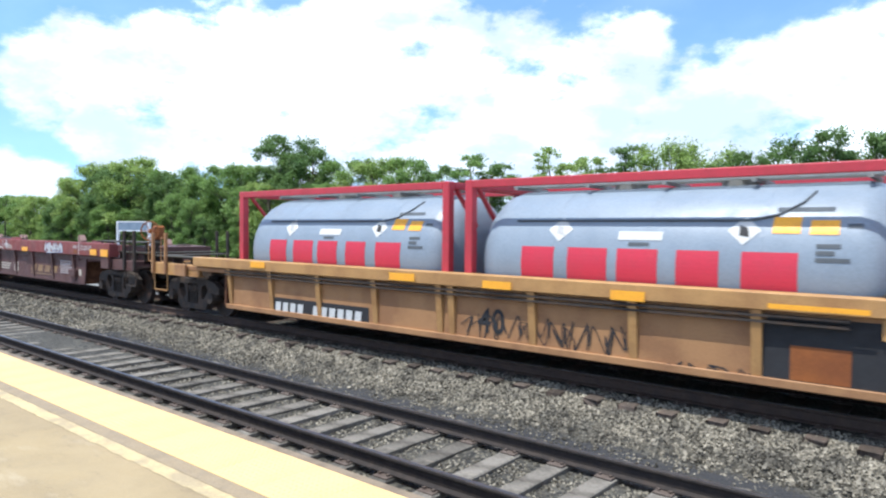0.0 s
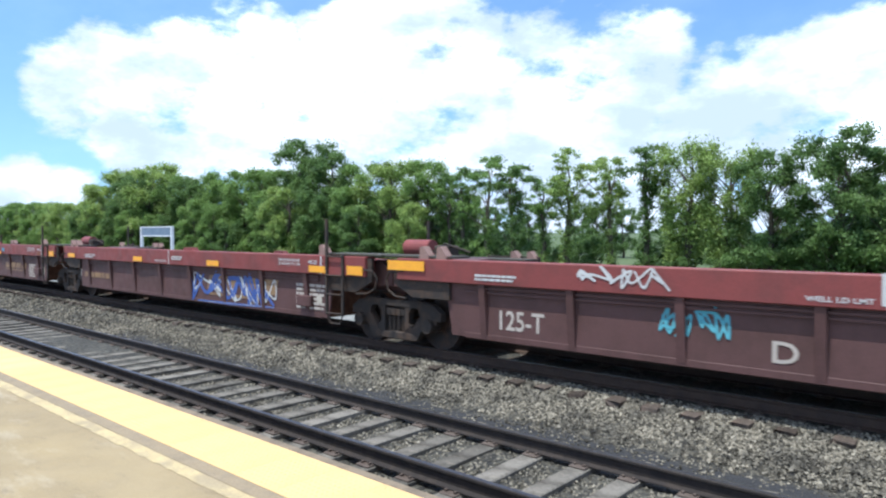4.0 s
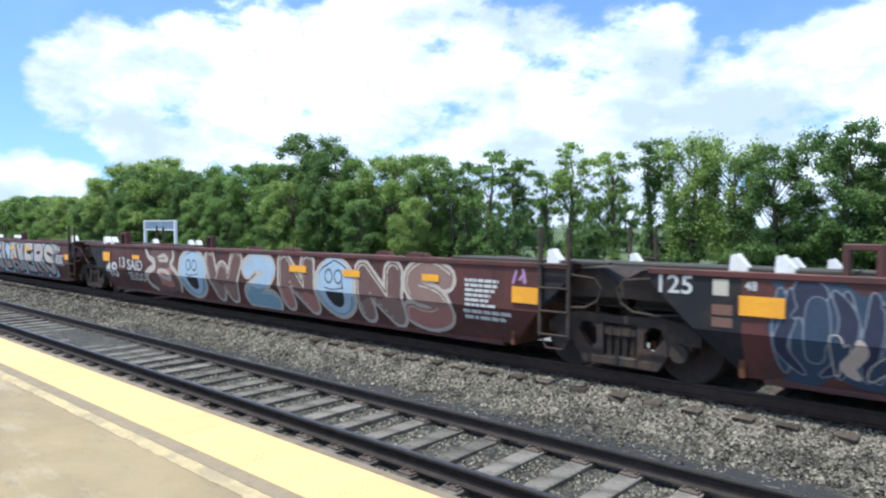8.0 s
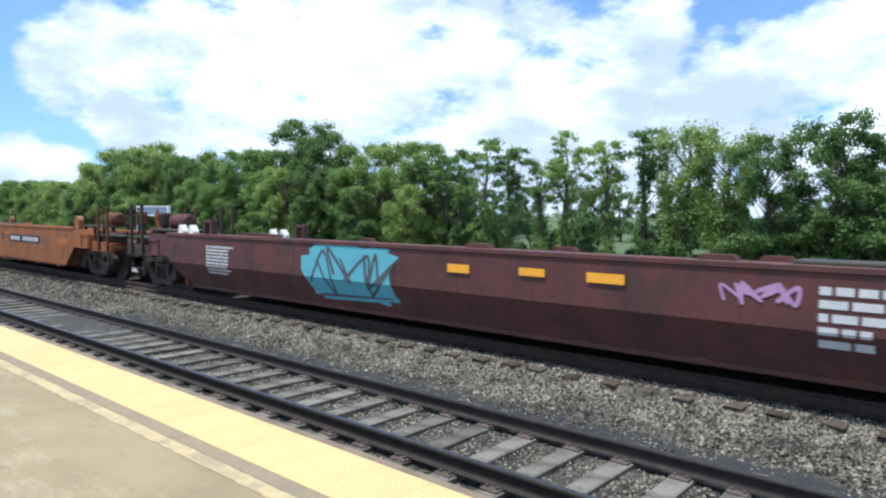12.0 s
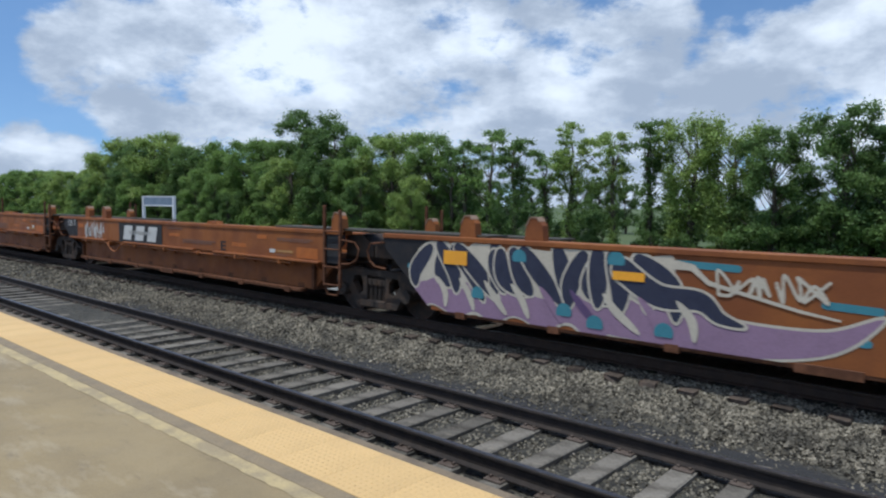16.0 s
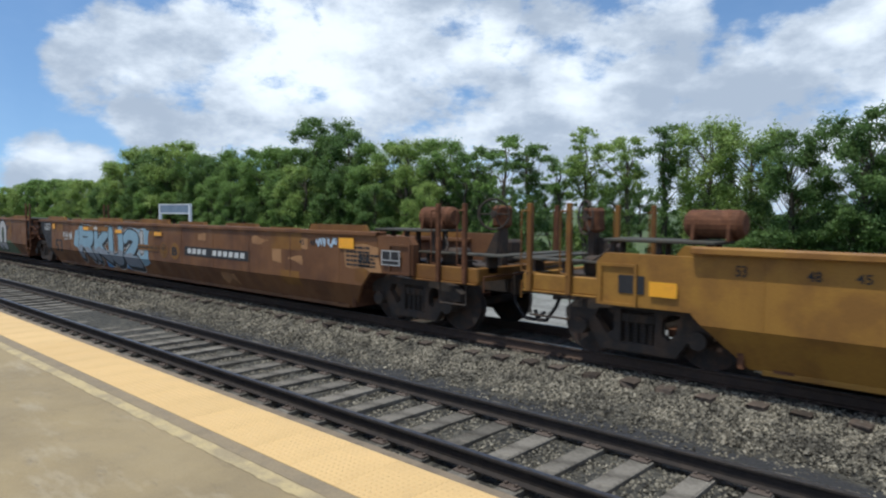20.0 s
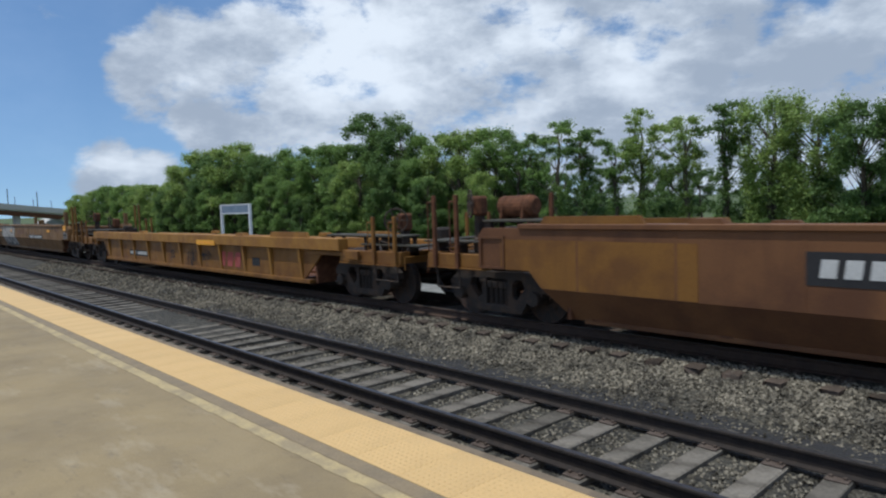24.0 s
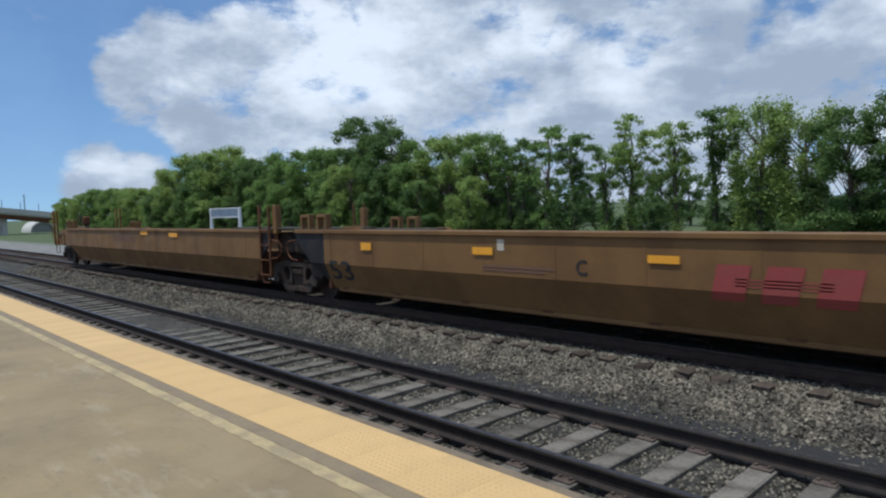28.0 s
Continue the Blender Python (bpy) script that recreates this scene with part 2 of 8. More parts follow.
def scuff(mat, tone, scale, lo, hi, amount):
    """Pale scuffs and patches over a surface."""
    nt = mat.node_tree
    N, L = nt.nodes.new, nt.links.new
    socket = nt.nodes["Principled BSDF"].inputs["Base Color"]
    under = socket.links[0].from_socket
    coord, mp, n, r, mx = N("ShaderNodeTexCoord"), N("ShaderNodeMapping"), N("ShaderNodeTexNoise"), N("ShaderNodeMapRange"), N("ShaderNodeMix")
    mp.inputs["Scale"].default_value = (0.5, 1.3, 1)
    n.inputs["Scale"].default_value, n.inputs["Detail"].default_value, n.inputs["Roughness"].default_value = scale, 9, 0.68
    r.inputs["From Min"].default_value, r.inputs["From Max"].default_value, r.inputs["To Max"].default_value = lo, hi, amount
    mx.data_type = "RGBA"
    mx.inputs["B"].default_value = (*tone, 1)
    L(coord.outputs["Object"], mp.inputs[0])
    L(mp.outputs[0], n.inputs["Vector"])
    L(n.outputs["Fac"], r.inputs["Value"])
    L(r.outputs[0], mx.inputs["Factor"])
    L(under, mx.inputs["A"])
    L(mx.outputs["Result"], socket)


scuff(M["concrete"], (0.43, 0.36, 0.25), 1.6, 0.56, 0.70, 0.55)
scuff(M["concrete"], (0.15, 0.12, 0.085), 2.7, 0.60, 0.72, 0.5)
M["concrete_edge"] = material("worn coping concrete", (0.20, 0.152, 0.10), 0.9, second=(0.11, 0.085, 0.06), scale=3, amount=0.8, bump=0.3, bump_scale=70)
M["tactile"] = material("yellow tactile paving", (0.62, 0.412, 0.178), 0.75, second=(0.53, 0.352, 0.155), scale=1.2, amount=0.7, bump=0.12, bump_scale=60, fine=0.06)
M["stripe"] = material("worn cream line paint", (0.46, 0.355, 0.18), 0.8, second=(0.30, 0.235, 0.14), scale=3.5, amount=0.9, lo=0.40, hi=0.62)
M["seam"] = material("brown sealant strip", (0.25, 0.19, 0.115), 0.85, second=(0.19, 0.15, 0.10), scale=4, amount=0.6)
M["rail"] = material("rail steel with rust", (0.034, 0.029, 0.027), 0.6, 0.1, second=(0.056, 0.044, 0.037), scale=8, amount=0.6, spec=0.15)
M["rail_rusty"] = material("rust-brown rail steel", (0.075, 0.050, 0.038), 0.75, 0.0, second=(0.055, 0.040, 0.034), scale=5, amount=0.7, spec=0.15)
M["railhead"] = material("worn railhead steel", (0.16, 0.16, 0.17), 0.38, 0.8, second=(0.09, 0.085, 0.08), scale=12, amount=0.5, bump=0.03)
M["tie"] = material("weathered grey timber", (0.155, 0.14, 0.118), 0.9, second=(0.085, 0.075, 0.063), scale=4, amount=0.8, bump=0.5, bump_scale=30, fine=0.2, spec=0.15)
M["tie_dark"] = material("oily dark timber", (0.065, 0.052, 0.043), 0.9, second=(0.12, 0.088, 0.068), scale=5, amount=0.6, bump=0.5, bump_scale=30, fine=0.2, spec=0.15)
M["plate"] = material("rusty tie plate", (0.115, 0.09, 0.075), 0.75, 0.1, second=(0.07, 0.05, 0.04), scale=9, amount=0.7, spec=0.15)
M["stone"] = material("grey ballast stone", (0.182, 0.162, 0.125), 0.9, second=(0.074, 0.067, 0.055), scale=2.2, amount=0.85, bump=0.3, bump_scale=60, island=0.8, spec=0.15)
scuff(M["concrete"], (0.13, 0.10, 0.065), 6.5, 0.60, 0.70, 0.4)
scuff(M["tactile"], (0.36, 0.25, 0.12), 4.0, 0.60, 0.74, 0.4)


def vary(mat, amount):
    """Each piece a little lighter or darker than the next."""
    nt = mat.node_tree
    N, L = nt.nodes.new, nt.links.new
    socket = nt.nodes["Principled BSDF"].inputs["Base Color"]
    under = socket.links[0].from_socket
    info, r, mx = N("ShaderNodeObjectInfo"), N("ShaderNodeMapRange"), N("ShaderNodeMix")
    r.inputs["To Min"].default_value, r.inputs["To Max"].default_value = 1 - amount, 1 + amount
    mx.data_type, mx.blend_type = "RGBA", "MULTIPLY"
    mx.inputs["Factor"].default_value = 1.0
    L(info.outputs["Random"], r.inputs["Value"])
    L(under, mx.inputs["A"])
    L(r.outputs[0], mx.inputs["B"])
    L(mx.outputs["Result"], socket)


vary(M["tie"], 0.32)
vary(M["tie_dark"], 0.35)
vary(M["tactile"], 0.035)
scuff(M["tie"], (0.27, 0.235, 0.185), 9.0, 0.54, 0.72, 0.55)
scuff(M["tie"], (0.035, 0.03, 0.026), 5.0, 0.56, 0.70, 0.7)
M["bark"] = material("grey brown bark", (0.10, 0.08, 0.06), 0.95, second=(0.05, 0.042, 0.035), scale=5, amount=0.8, bump=0.6, bump_scale=25)
M["sign_post"] = material("white sign post paint", (0.70, 0.71, 0.72), 0.5, scale=3, second=(0.55, 0.56, 0.56))
M["sign_back"] = material("blue grey sign panel", (0.14, 0.19, 0.25), 0.5, scale=3, second=(0.24, 0.29, 0.34))
M["bridge"] = material("pale bridge concrete", (0.50, 0.48, 0.44), 0.85, scale=0.2, second=(0.4, 0.38, 0.35), bump=0)


def paint(name, rgb, second=None, amount=0.35):
    M[name] = material(name + " spray paint", rgb, 0.8, second=second or tuple(c * 0.72 for c in rgb), scale=2.5, amount=amount, lo=0.4, hi=0.65, bump=0.05)


for _n, _c in dict(chalk=(0.52, 0.52, 0.50), pale_blue=(0.36, 0.46, 0.55), sky_blue=(0.085, 0.27, 0.39), navy=(0.022, 0.026, 0.052), teal=(0.11, 0.37, 0.43), lilac=(0.38, 0.22, 0.37), violet=(0.10, 0.06, 0.14), silver=(0.38, 0.375, 0.365), pink_grey=(0.42, 0.36, 0.35), sand=(0.45, 0.35, 0.28), moss=(0.085, 0.115, 0.06), ink=(0.018, 0.018, 0.02), slate=(0.07, 0.08, 0.09), faded_red=(0.33, 0.07, 0.06), brownish=(0.16, 0.085, 0.06), steel_blue=(0.20, 0.31, 0.38), plum_wash=(0.13, 0.072, 0.062), pewter=(0.37, 0.35, 0.32), dusty_pink=(0.235, 0.145, 0.12), cream=(0.50, 0.45, 0.36), ivory=(0.46, 0.40, 0.34), periwinkle=(0.27, 0.28, 0.42), deep_blue=(0.030, 0.050, 0.085), denim=(0.06, 0.15, 0.25), salmon=(0.36, 0.16, 0.13), lavender=(0.23, 0.235, 0.31), deep_teal=(0.05, 0.20, 0.25), bright_blue=(0.05, 0.22, 0.46), pewter_blue=(0.19, 0.21, 0.24), bone=(0.47, 0.43, 0.36), mauve=(0.26, 0.165, 0.245), worn_tan=(0.30, 0.20, 0.14)).items():
    paint(_n, _c)


def leaf_material(name, base, second):
    mat = material(name, base, 0.55, second=second, scale=0.9, amount=1.0, lo=0.35, hi=0.65, bump=0, island=0.35, fine=0.05, bump_scale=3, spec=0.3)
    nt = mat.node_tree
    bsdf = nt.nodes["Principled BSDF"]
    colour = bsdf.inputs["Base Color"].links[0].from_socket
    tr = nt.nodes.new("ShaderNodeBsdfTranslucent")
    add = nt.nodes.new("ShaderNodeMixShader")
    add.inputs[0].default_value = 0.42
    nt.links.new(colour, tr.inputs["Color"])
    nt.links.new(bsdf.outputs[0], add.inputs[1])
    nt.links.new(tr.outputs[0], add.inputs[2])
    nt.links.new(add.outputs[0], nt.nodes["Material Output"].inputs[0])
    return mat


M["leaf_a"] = leaf_material("mid green leaves", (0.25, 0.365, 0.105), (0.14, 0.235, 0.068))
M["leaf_b"] = leaf_material("yellow green leaves", (0.33, 0.42, 0.125), (0.21, 0.305, 0.085))
M["leaf_c"] = leaf_material("dark green leaves", (0.165, 0.255, 0.078), (0.095, 0.165, 0.053))


def ground_material():
    """Pale gravel beside the tracks, rough grass and field beyond, parted by noise."""
    mat = material("gravel and field", (0.22, 0.215, 0.195), 0.95, second=(0.14, 0.135, 0.12), scale=1.2, amount=0.8, bump=0.4, bump_scale=12, fine=0.25)
    nt = mat.node_tree
    N, L = nt.nodes.new, nt.links.new
    bsdf = nt.nodes["Principled BSDF"]
    gravel = bsdf.inputs["Base Color"].links[0].from_socket
    coord = N("ShaderNodeTexCoord")
    sep = N("ShaderNodeSeparateXYZ")
    L(coord.outputs["Object"], sep.inputs[0])
    n = N("ShaderNodeTexNoise")
    n.inputs["Scale"].default_value, n.inputs["Detail"].default_value = 0.6, 5
    L(coord.outputs["Object"], n.inputs["Vector"])
    a = N("ShaderNodeMath")
    a.operation = "MULTIPLY_ADD"
    a.inputs[1].default_value = 5.0
    L(n.outputs["Fac"], a.inputs[0])
    L(sep.outputs[1], a.inputs[2])
    r = N("ShaderNodeMapRange")
    r.inputs["From Min"].default_value, r.inputs["From Max"].default_value = 20.0, 22.5
    L(a.outputs[0], r.inputs["Value"])
    g = N("ShaderNodeMix")
    g.data_type = "RGBA"
    g.inputs["A"].default_value, g.inputs["B"].default_value = (0.05, 0.085, 0.025, 1), (0.10, 0.125, 0.045, 1)
    n2 = N("ShaderNodeTexNoise")
    n2.inputs["Scale"].default_value, n2.inputs["Detail"].default_value = 0.15, 8
    L(coord.outputs["Object"], n2.inputs["Vector"])
    L(n2.outputs["Fac"], g.inputs["Factor"])
    mix = N("ShaderNodeMix")
    mix.data_type = "RGBA"
    L(r.outputs[0], mix.inputs["Factor"])
    L(gravel, mix.inputs["A"])
    L(g.outputs["Result"], mix.inputs["B"])
    L(mix.outputs["Result"], bsdf.inputs["Base Color"])
    return mat


M["ground"] = ground_material()


def ballast_material():
    """Crushed stone as fine relief: cells with their own tone, dark joints."""
    mat = bpy.data.materials.new("ballast bed")
    mat.use_nodes = True
    nt = mat.node_tree
    N, L = nt.nodes.new, nt.links.new
    bsdf = nt.nodes["Principled BSDF"]
    bsdf.inputs["Roughness"].default_value = 0.92
    coord = N("ShaderNodeTexCoord")
    v = N("ShaderNodeTexVoronoi")
    v.inputs["Scale"].default_value = 22
    L(coord.outputs["Object"], v.inputs["Vector"])
    big = N("ShaderNodeTexNoise")
    big.inputs["Scale"].default_value, big.inputs["Detail"].default_value = 1.3, 6
    L(coord.outputs["Object"], big.inputs["Vector"])
    hue = N("ShaderNodeSeparateColor")
    L(v.outputs["Color"], hue.inputs[0])
    ramp = N("ShaderNodeValToRGB")
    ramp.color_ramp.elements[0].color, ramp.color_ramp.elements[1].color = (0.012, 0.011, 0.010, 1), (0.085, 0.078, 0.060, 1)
    L(hue.outputs[0], ramp.inputs[0])
    mul = N("ShaderNodeMix")
    mul.data_type, mul.blend_type = "RGBA", "MULTIPLY"
    mul.inputs["Factor"].default_value = 1
    r2 = N("ShaderNodeMapRange")
    r2.inputs["From Min"].default_value, r2.inputs["From Max"].default_value = 0.3, 0.7
    r2.inputs["To Min"].default_value, r2.inputs["To Max"].default_value = 0.65, 1.3
    L(big.outputs["Fac"], r2.inputs["Value"])
    L(ramp.outputs[0], mul.inputs["A"])
    L(r2.outputs[0], mul.inputs["B"])
    # a ragged dark grey band along the trough between the tracks, pale fines beside it
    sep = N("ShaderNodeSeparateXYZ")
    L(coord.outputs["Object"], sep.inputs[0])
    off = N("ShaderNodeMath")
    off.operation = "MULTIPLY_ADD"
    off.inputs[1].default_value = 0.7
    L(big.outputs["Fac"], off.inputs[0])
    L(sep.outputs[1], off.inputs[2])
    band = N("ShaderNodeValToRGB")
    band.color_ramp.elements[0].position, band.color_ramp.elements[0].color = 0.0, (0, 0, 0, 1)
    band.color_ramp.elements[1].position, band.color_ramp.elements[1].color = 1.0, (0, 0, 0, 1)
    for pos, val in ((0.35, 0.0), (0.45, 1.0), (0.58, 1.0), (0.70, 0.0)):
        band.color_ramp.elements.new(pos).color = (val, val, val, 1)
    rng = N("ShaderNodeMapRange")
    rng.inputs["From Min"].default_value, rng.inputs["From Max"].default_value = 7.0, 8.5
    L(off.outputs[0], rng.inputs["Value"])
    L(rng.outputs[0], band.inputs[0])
    dark_band = N("ShaderNodeMix")
    dark_band.data_type = "RGBA"
    L(band.outputs[0], dark_band.inputs["Factor"])
    L(mul.outputs["Result"], dark_band.inputs["A"])
    dark_band.inputs["B"].default_value = (0.028, 0.028, 0.03, 1)
    fines = N("ShaderNodeValToRGB")
    fines.color_ramp.elements[0].color, fines.color_ramp.elements[1].color = (0, 0, 0, 1), (0, 0, 0, 1)
    for pos, val in ((0.30, 0.0), (0.42, 0.75), (0.66, 0.75), (0.80, 0.0)):
        fines.color_ramp.elements.new(pos).color = (val, val, val, 1)
    strip = N("ShaderNodeMapRange")
    strip.inputs["From Min"].default_value, strip.inputs["From Max"].default_value = 6.55, 7.75
    L(off.outputs[0], strip.inputs["Value"])
    L(strip.outputs[0], fines.inputs[0])
    pale = N("ShaderNodeMix")
    pale.data_type = "RGBA"
    L(fines.outputs[0], pale.inputs["Factor"])
    L(dark_band.outputs["Result"], pale.inputs["A"])
    pale.inputs["B"].default_value = (0.115, 0.108, 0.095, 1)
    L(pale.outputs["Result"], bsdf.inputs["Base Color"])
    b = N("ShaderNodeBump")
    b.inputs["Strength"].default_value, b.inputs["Distance"].default_value = 0.9, 0.03
    b.invert = True
    L(v.outputs["Distance"], b.inputs["Height"])
    L(b.outputs[0], bsdf.inputs["Normal"])
    return mat


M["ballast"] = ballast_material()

# ---- mesh helpers ----
def box(bm, x0, x1, y0, y1, z0, z1, bevel=0.0):
    """An upright box; with a bevel its long edges are broken."""
    r = bmesh.ops.create_cube(bm, size=1.0)
    vs = r["verts"]
    for v in vs:
        v.co = Vector((x0 + (v.co.x + 0.5) * (x1 - x0), y0 + (v.co.y + 0.5) * (y1 - y0), z0 + (v.co.z + 0.5) * (z1 - z0)))
    if bevel:
        edges = {e for v in vs for e in v.link_edges}
        bmesh.ops.bevel(bm, geom=list(edges), offset=bevel, segments=1, affect="EDGES")
    return bm


def extrude_profile(bm, pts, axis, a, b):
    """A closed outline (list of pairs) swept from a to b along an axis: 'x' uses (y, z), 'y' uses (x, z), 'z' uses (x, y)."""
    def co(p, t):
        return {"x": (t, p[0], p[1]), "y": (p[0], t, p[1]), "z": (p[0], p[1], t)}[axis]
    va = [bm.verts.new(co(p, a)) for p in pts]
    vb = [bm.verts.new(co(p, b)) for p in pts]
    fs = [bm.faces.new(va), bm.faces.new(vb[::-1])]
    n = len(pts)
    for i in range(n):
        fs.append(bm.faces.new((va[i], vb[i], vb[(i + 1) % n], va[(i + 1) % n])))
    bmesh.ops.recalc_face_normals(bm, faces=fs)
    return bm


def cylinder(bm, p, q, r0, r1=None, n=12, caps=True):
    """A round bar from p to q."""
    p, q = Vector(p), Vector(q)
    d = q - p
    r = bmesh.ops.create_cone(bm, cap_ends=caps, segments=n, radius1=r0, radius2=r0 if r1 is None else r1, depth=d.length)
    bmesh.ops.transform(bm, matrix=Matrix.Translation((p + q) / 2) @ d.to_track_quat("Z", "Y").to_matrix().to_4x4(), verts=r["verts"])
    return bm


def tube(bm, pts, r, n=8):
    for p, q in zip(pts, pts[1:]):
        cylinder(bm, p, q, r, n=n)
    return bm


def mesh_of(name, bm, mat, smooth=False):
    me = bpy.data.meshes.new(name)
    bm.to_mesh(me)
    bm.free()
    for m in (mat if isinstance(mat, (list, tuple)) else [mat]):
        me.materials.append(m)
    if smooth:
        for p in me.polygons:
            p.use_smooth = True
    return me


def part(name, bm, mat, parent, label="", smooth=False):
    """Links a bmesh as one mesh object under a thing or under a part."""
    ob = new(name, bm if isinstance(bm, bpy.types.Mesh) else mesh_of(name, bm, mat, smooth))
    ob.parent = parent
    if label:
        ob["label"] = label
    return ob


def thing(name, bm, mat, label, category, group="", kind="", smooth=False):
    ob = new(name, mesh_of(name, bm, mat, smooth) if bm else None)
    return tagged(ob, label, category, group, kind)


B = bmesh.new

# ---- ground, platform, tracks ----
NEAR_Y = 5.86          # centre line of the platform track
TRAIN_Y, TRAIN_Z = 9.81, 0.30   # centre line and railhead of the train's track
PLAT_Z, PLAT_EDGE = 0.25, 4.06
X0, X1 = -130.0, 16.0


def build_ground():
    bm = B()
    pts = [-3000, -400, -150, -60, 0, 60, 400, 3000]
    ys = [-3000, -300, -60, 0, 13, 20, 40, 120, 600, 3000]
    vs = [[bm.verts.new((x, y, -0.32)) for x in pts] for y in ys]
    for j in range(len(ys) - 1):
        for i in range(len(pts) - 1):
            bm.faces.new((vs[j][i], vs[j][i + 1], vs[j + 1][i + 1], vs[j + 1][i]))
    thing("ground", bm, M["ground"], "pale gravel yard running into a rough green field", "ground", kind="structure")


def bed_height(y):
    """Height of the ballast across the tracks."""
    ys = [3.6, 4.2, 4.6, 6.95, 7.25, 7.65, 8.40, 8.66, 11.0, 11.9, 12.8]
    zs = [-0.34, -0.28, -0.25, -0.24, -0.25, -0.25, 0.03, 0.105, 0.105, -0.2, -0.34]
    return float(np.interp(y, ys, zs))


def build_ballast():
    bm = B()
    xs = list(np.arange(-130, -40, 1.5)) + list(np.arange(-40, -16, 0.4)) + list(np.arange(-16, 3, 0.12)) + list(np.arange(3, 17, 1.0))
    ys = list(np.arange(3.6, 12.9, 0.1))
    rows = []
    for x in xs:
        row = []
        for y in ys:
            n = noise.noise(Vector((x * 1.7, y * 1.7, 0))) * 0.025 + noise.noise(Vector((x * 7, y * 7, 4))) * 0.015
            # fine dirt has buried some ties of the platform track
            d = (abs(x + 16.6) / 3.6) ** 2 + (abs(y - 6.1) / 0.75) ** 4
            z = bed_height(y) + n
            if d < 1.0:
                z = max(z, -0.176 - 0.05 * d + n * 0.5)
            row.append(bm.verts.new((x, y, z)))
        rows.append(row)
    for a, b in zip(rows, rows[1:]):
        for i in range(len(ys) - 1):
            bm.faces.new((a[i], b[i], b[i + 1], a[i + 1]))
    bmesh.ops.recalc_face_normals(bm, faces=bm.faces)
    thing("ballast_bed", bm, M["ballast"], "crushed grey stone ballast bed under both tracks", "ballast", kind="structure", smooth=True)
    # single stones
    rnd = random.Random(4)
    base = []
    for k in range(24):
        b = B()
        bmesh.ops.create_cube(b, size=1.5)
        for v in b.verts:
            v.co *= rnd.uniform(0.62, 1.12)
            v.co = Vector((v.co.x * rnd.uniform(0.9, 1.15), v.co.y * 0.78, v.co.z * 0.6))
        bmesh.ops.triangulate(b, faces=b.faces)
        b.verts.index_update()
        base.append((np.array([v.co[:] for v in b.verts]), np.array([[v.index for v in f.verts] for f in b.faces])))
        b.free()
    vs, fs, off = [], [], 0
    def stone(x, y, r):
        nonlocal off
        p, f = rnd.choice(base)
        a, t = rnd.uniform(0, 6.28), rnd.uniform(-0.9, 0.9)
        R = np.array(Euler((t, rnd.uniform(-0.9, 0.9), a)).to_matrix())
        vs.append(p @ R.T * r + (x, y, bed_height(y) + r * 0.25))
        fs.append(f + off)
        off += len(p)
    for _ in range(56000):
        x = 2.0 - 21.0 * rnd.random() ** 1.2
        y = rnd.triangular(7.55, 8.95, 8.35) if rnd.random() < 0.93 else rnd.uniform(6.68, 7.65)
        stone(x, y, rnd.uniform(0.011, 0.030) * (1.0 if y > 7.7 else 0.8))
    for _ in range(2600):
        stone(1.5 - 17 * rnd.random(), rnd.triangular(7.5, 8.9, 8.3), rnd.uniform(0.028, 0.042))
    for _ in range(12000):
        stone(-0.5 - 13 * rnd.random(), rnd.uniform(5.15, 6.55) if rnd.random() < 0.8 else rnd.uniform(4.3, 5.0), rnd.uniform(0.010, 0.026))
    for _ in range(9000):
        stone(-18 - 22 * rnd.random() ** 1.3, rnd.uniform(6.9, 8.7), rnd.uniform(0.022, 0.042))
    for _ in range(3000):
        stone(1.5 - 14 * rnd.random(), rnd.uniform(4.1, 4.9), rnd.uniform(0.010, 0.024))
    for _ in range(2500):
        stone(1 - 18 * rnd.random(), rnd.uniform(10.8, 12.2), rnd.uniform(0.025, 0.042))
    me = bpy.data.meshes.new("ballast_stones")
    me.from_pydata(np.concatenate(vs).tolist(), [], np.concatenate(fs).tolist())
    me.materials.append(M["stone"])
    tagged(new("ballast_stones", me), "loose angular grey and tan ballast stones", "ballast", kind="stuff")


def rail_profile(c):
    h = [(-0.036, 0.0), (-0.033, 0.004), (0.033, 0.004), (0.036, 0.0)]
    right = [(0.036, -0.03), (0.010, -0.045), (0.009, -0.14), (0.070, -0.158), (0.070, -0.17)]
    pts = [(0.030, 0.0), (0.036, -0.006)] + right
    left = [(-a, b) for a, b in reversed(pts)]
    return [(c + a, b) for a, b in pts + left]


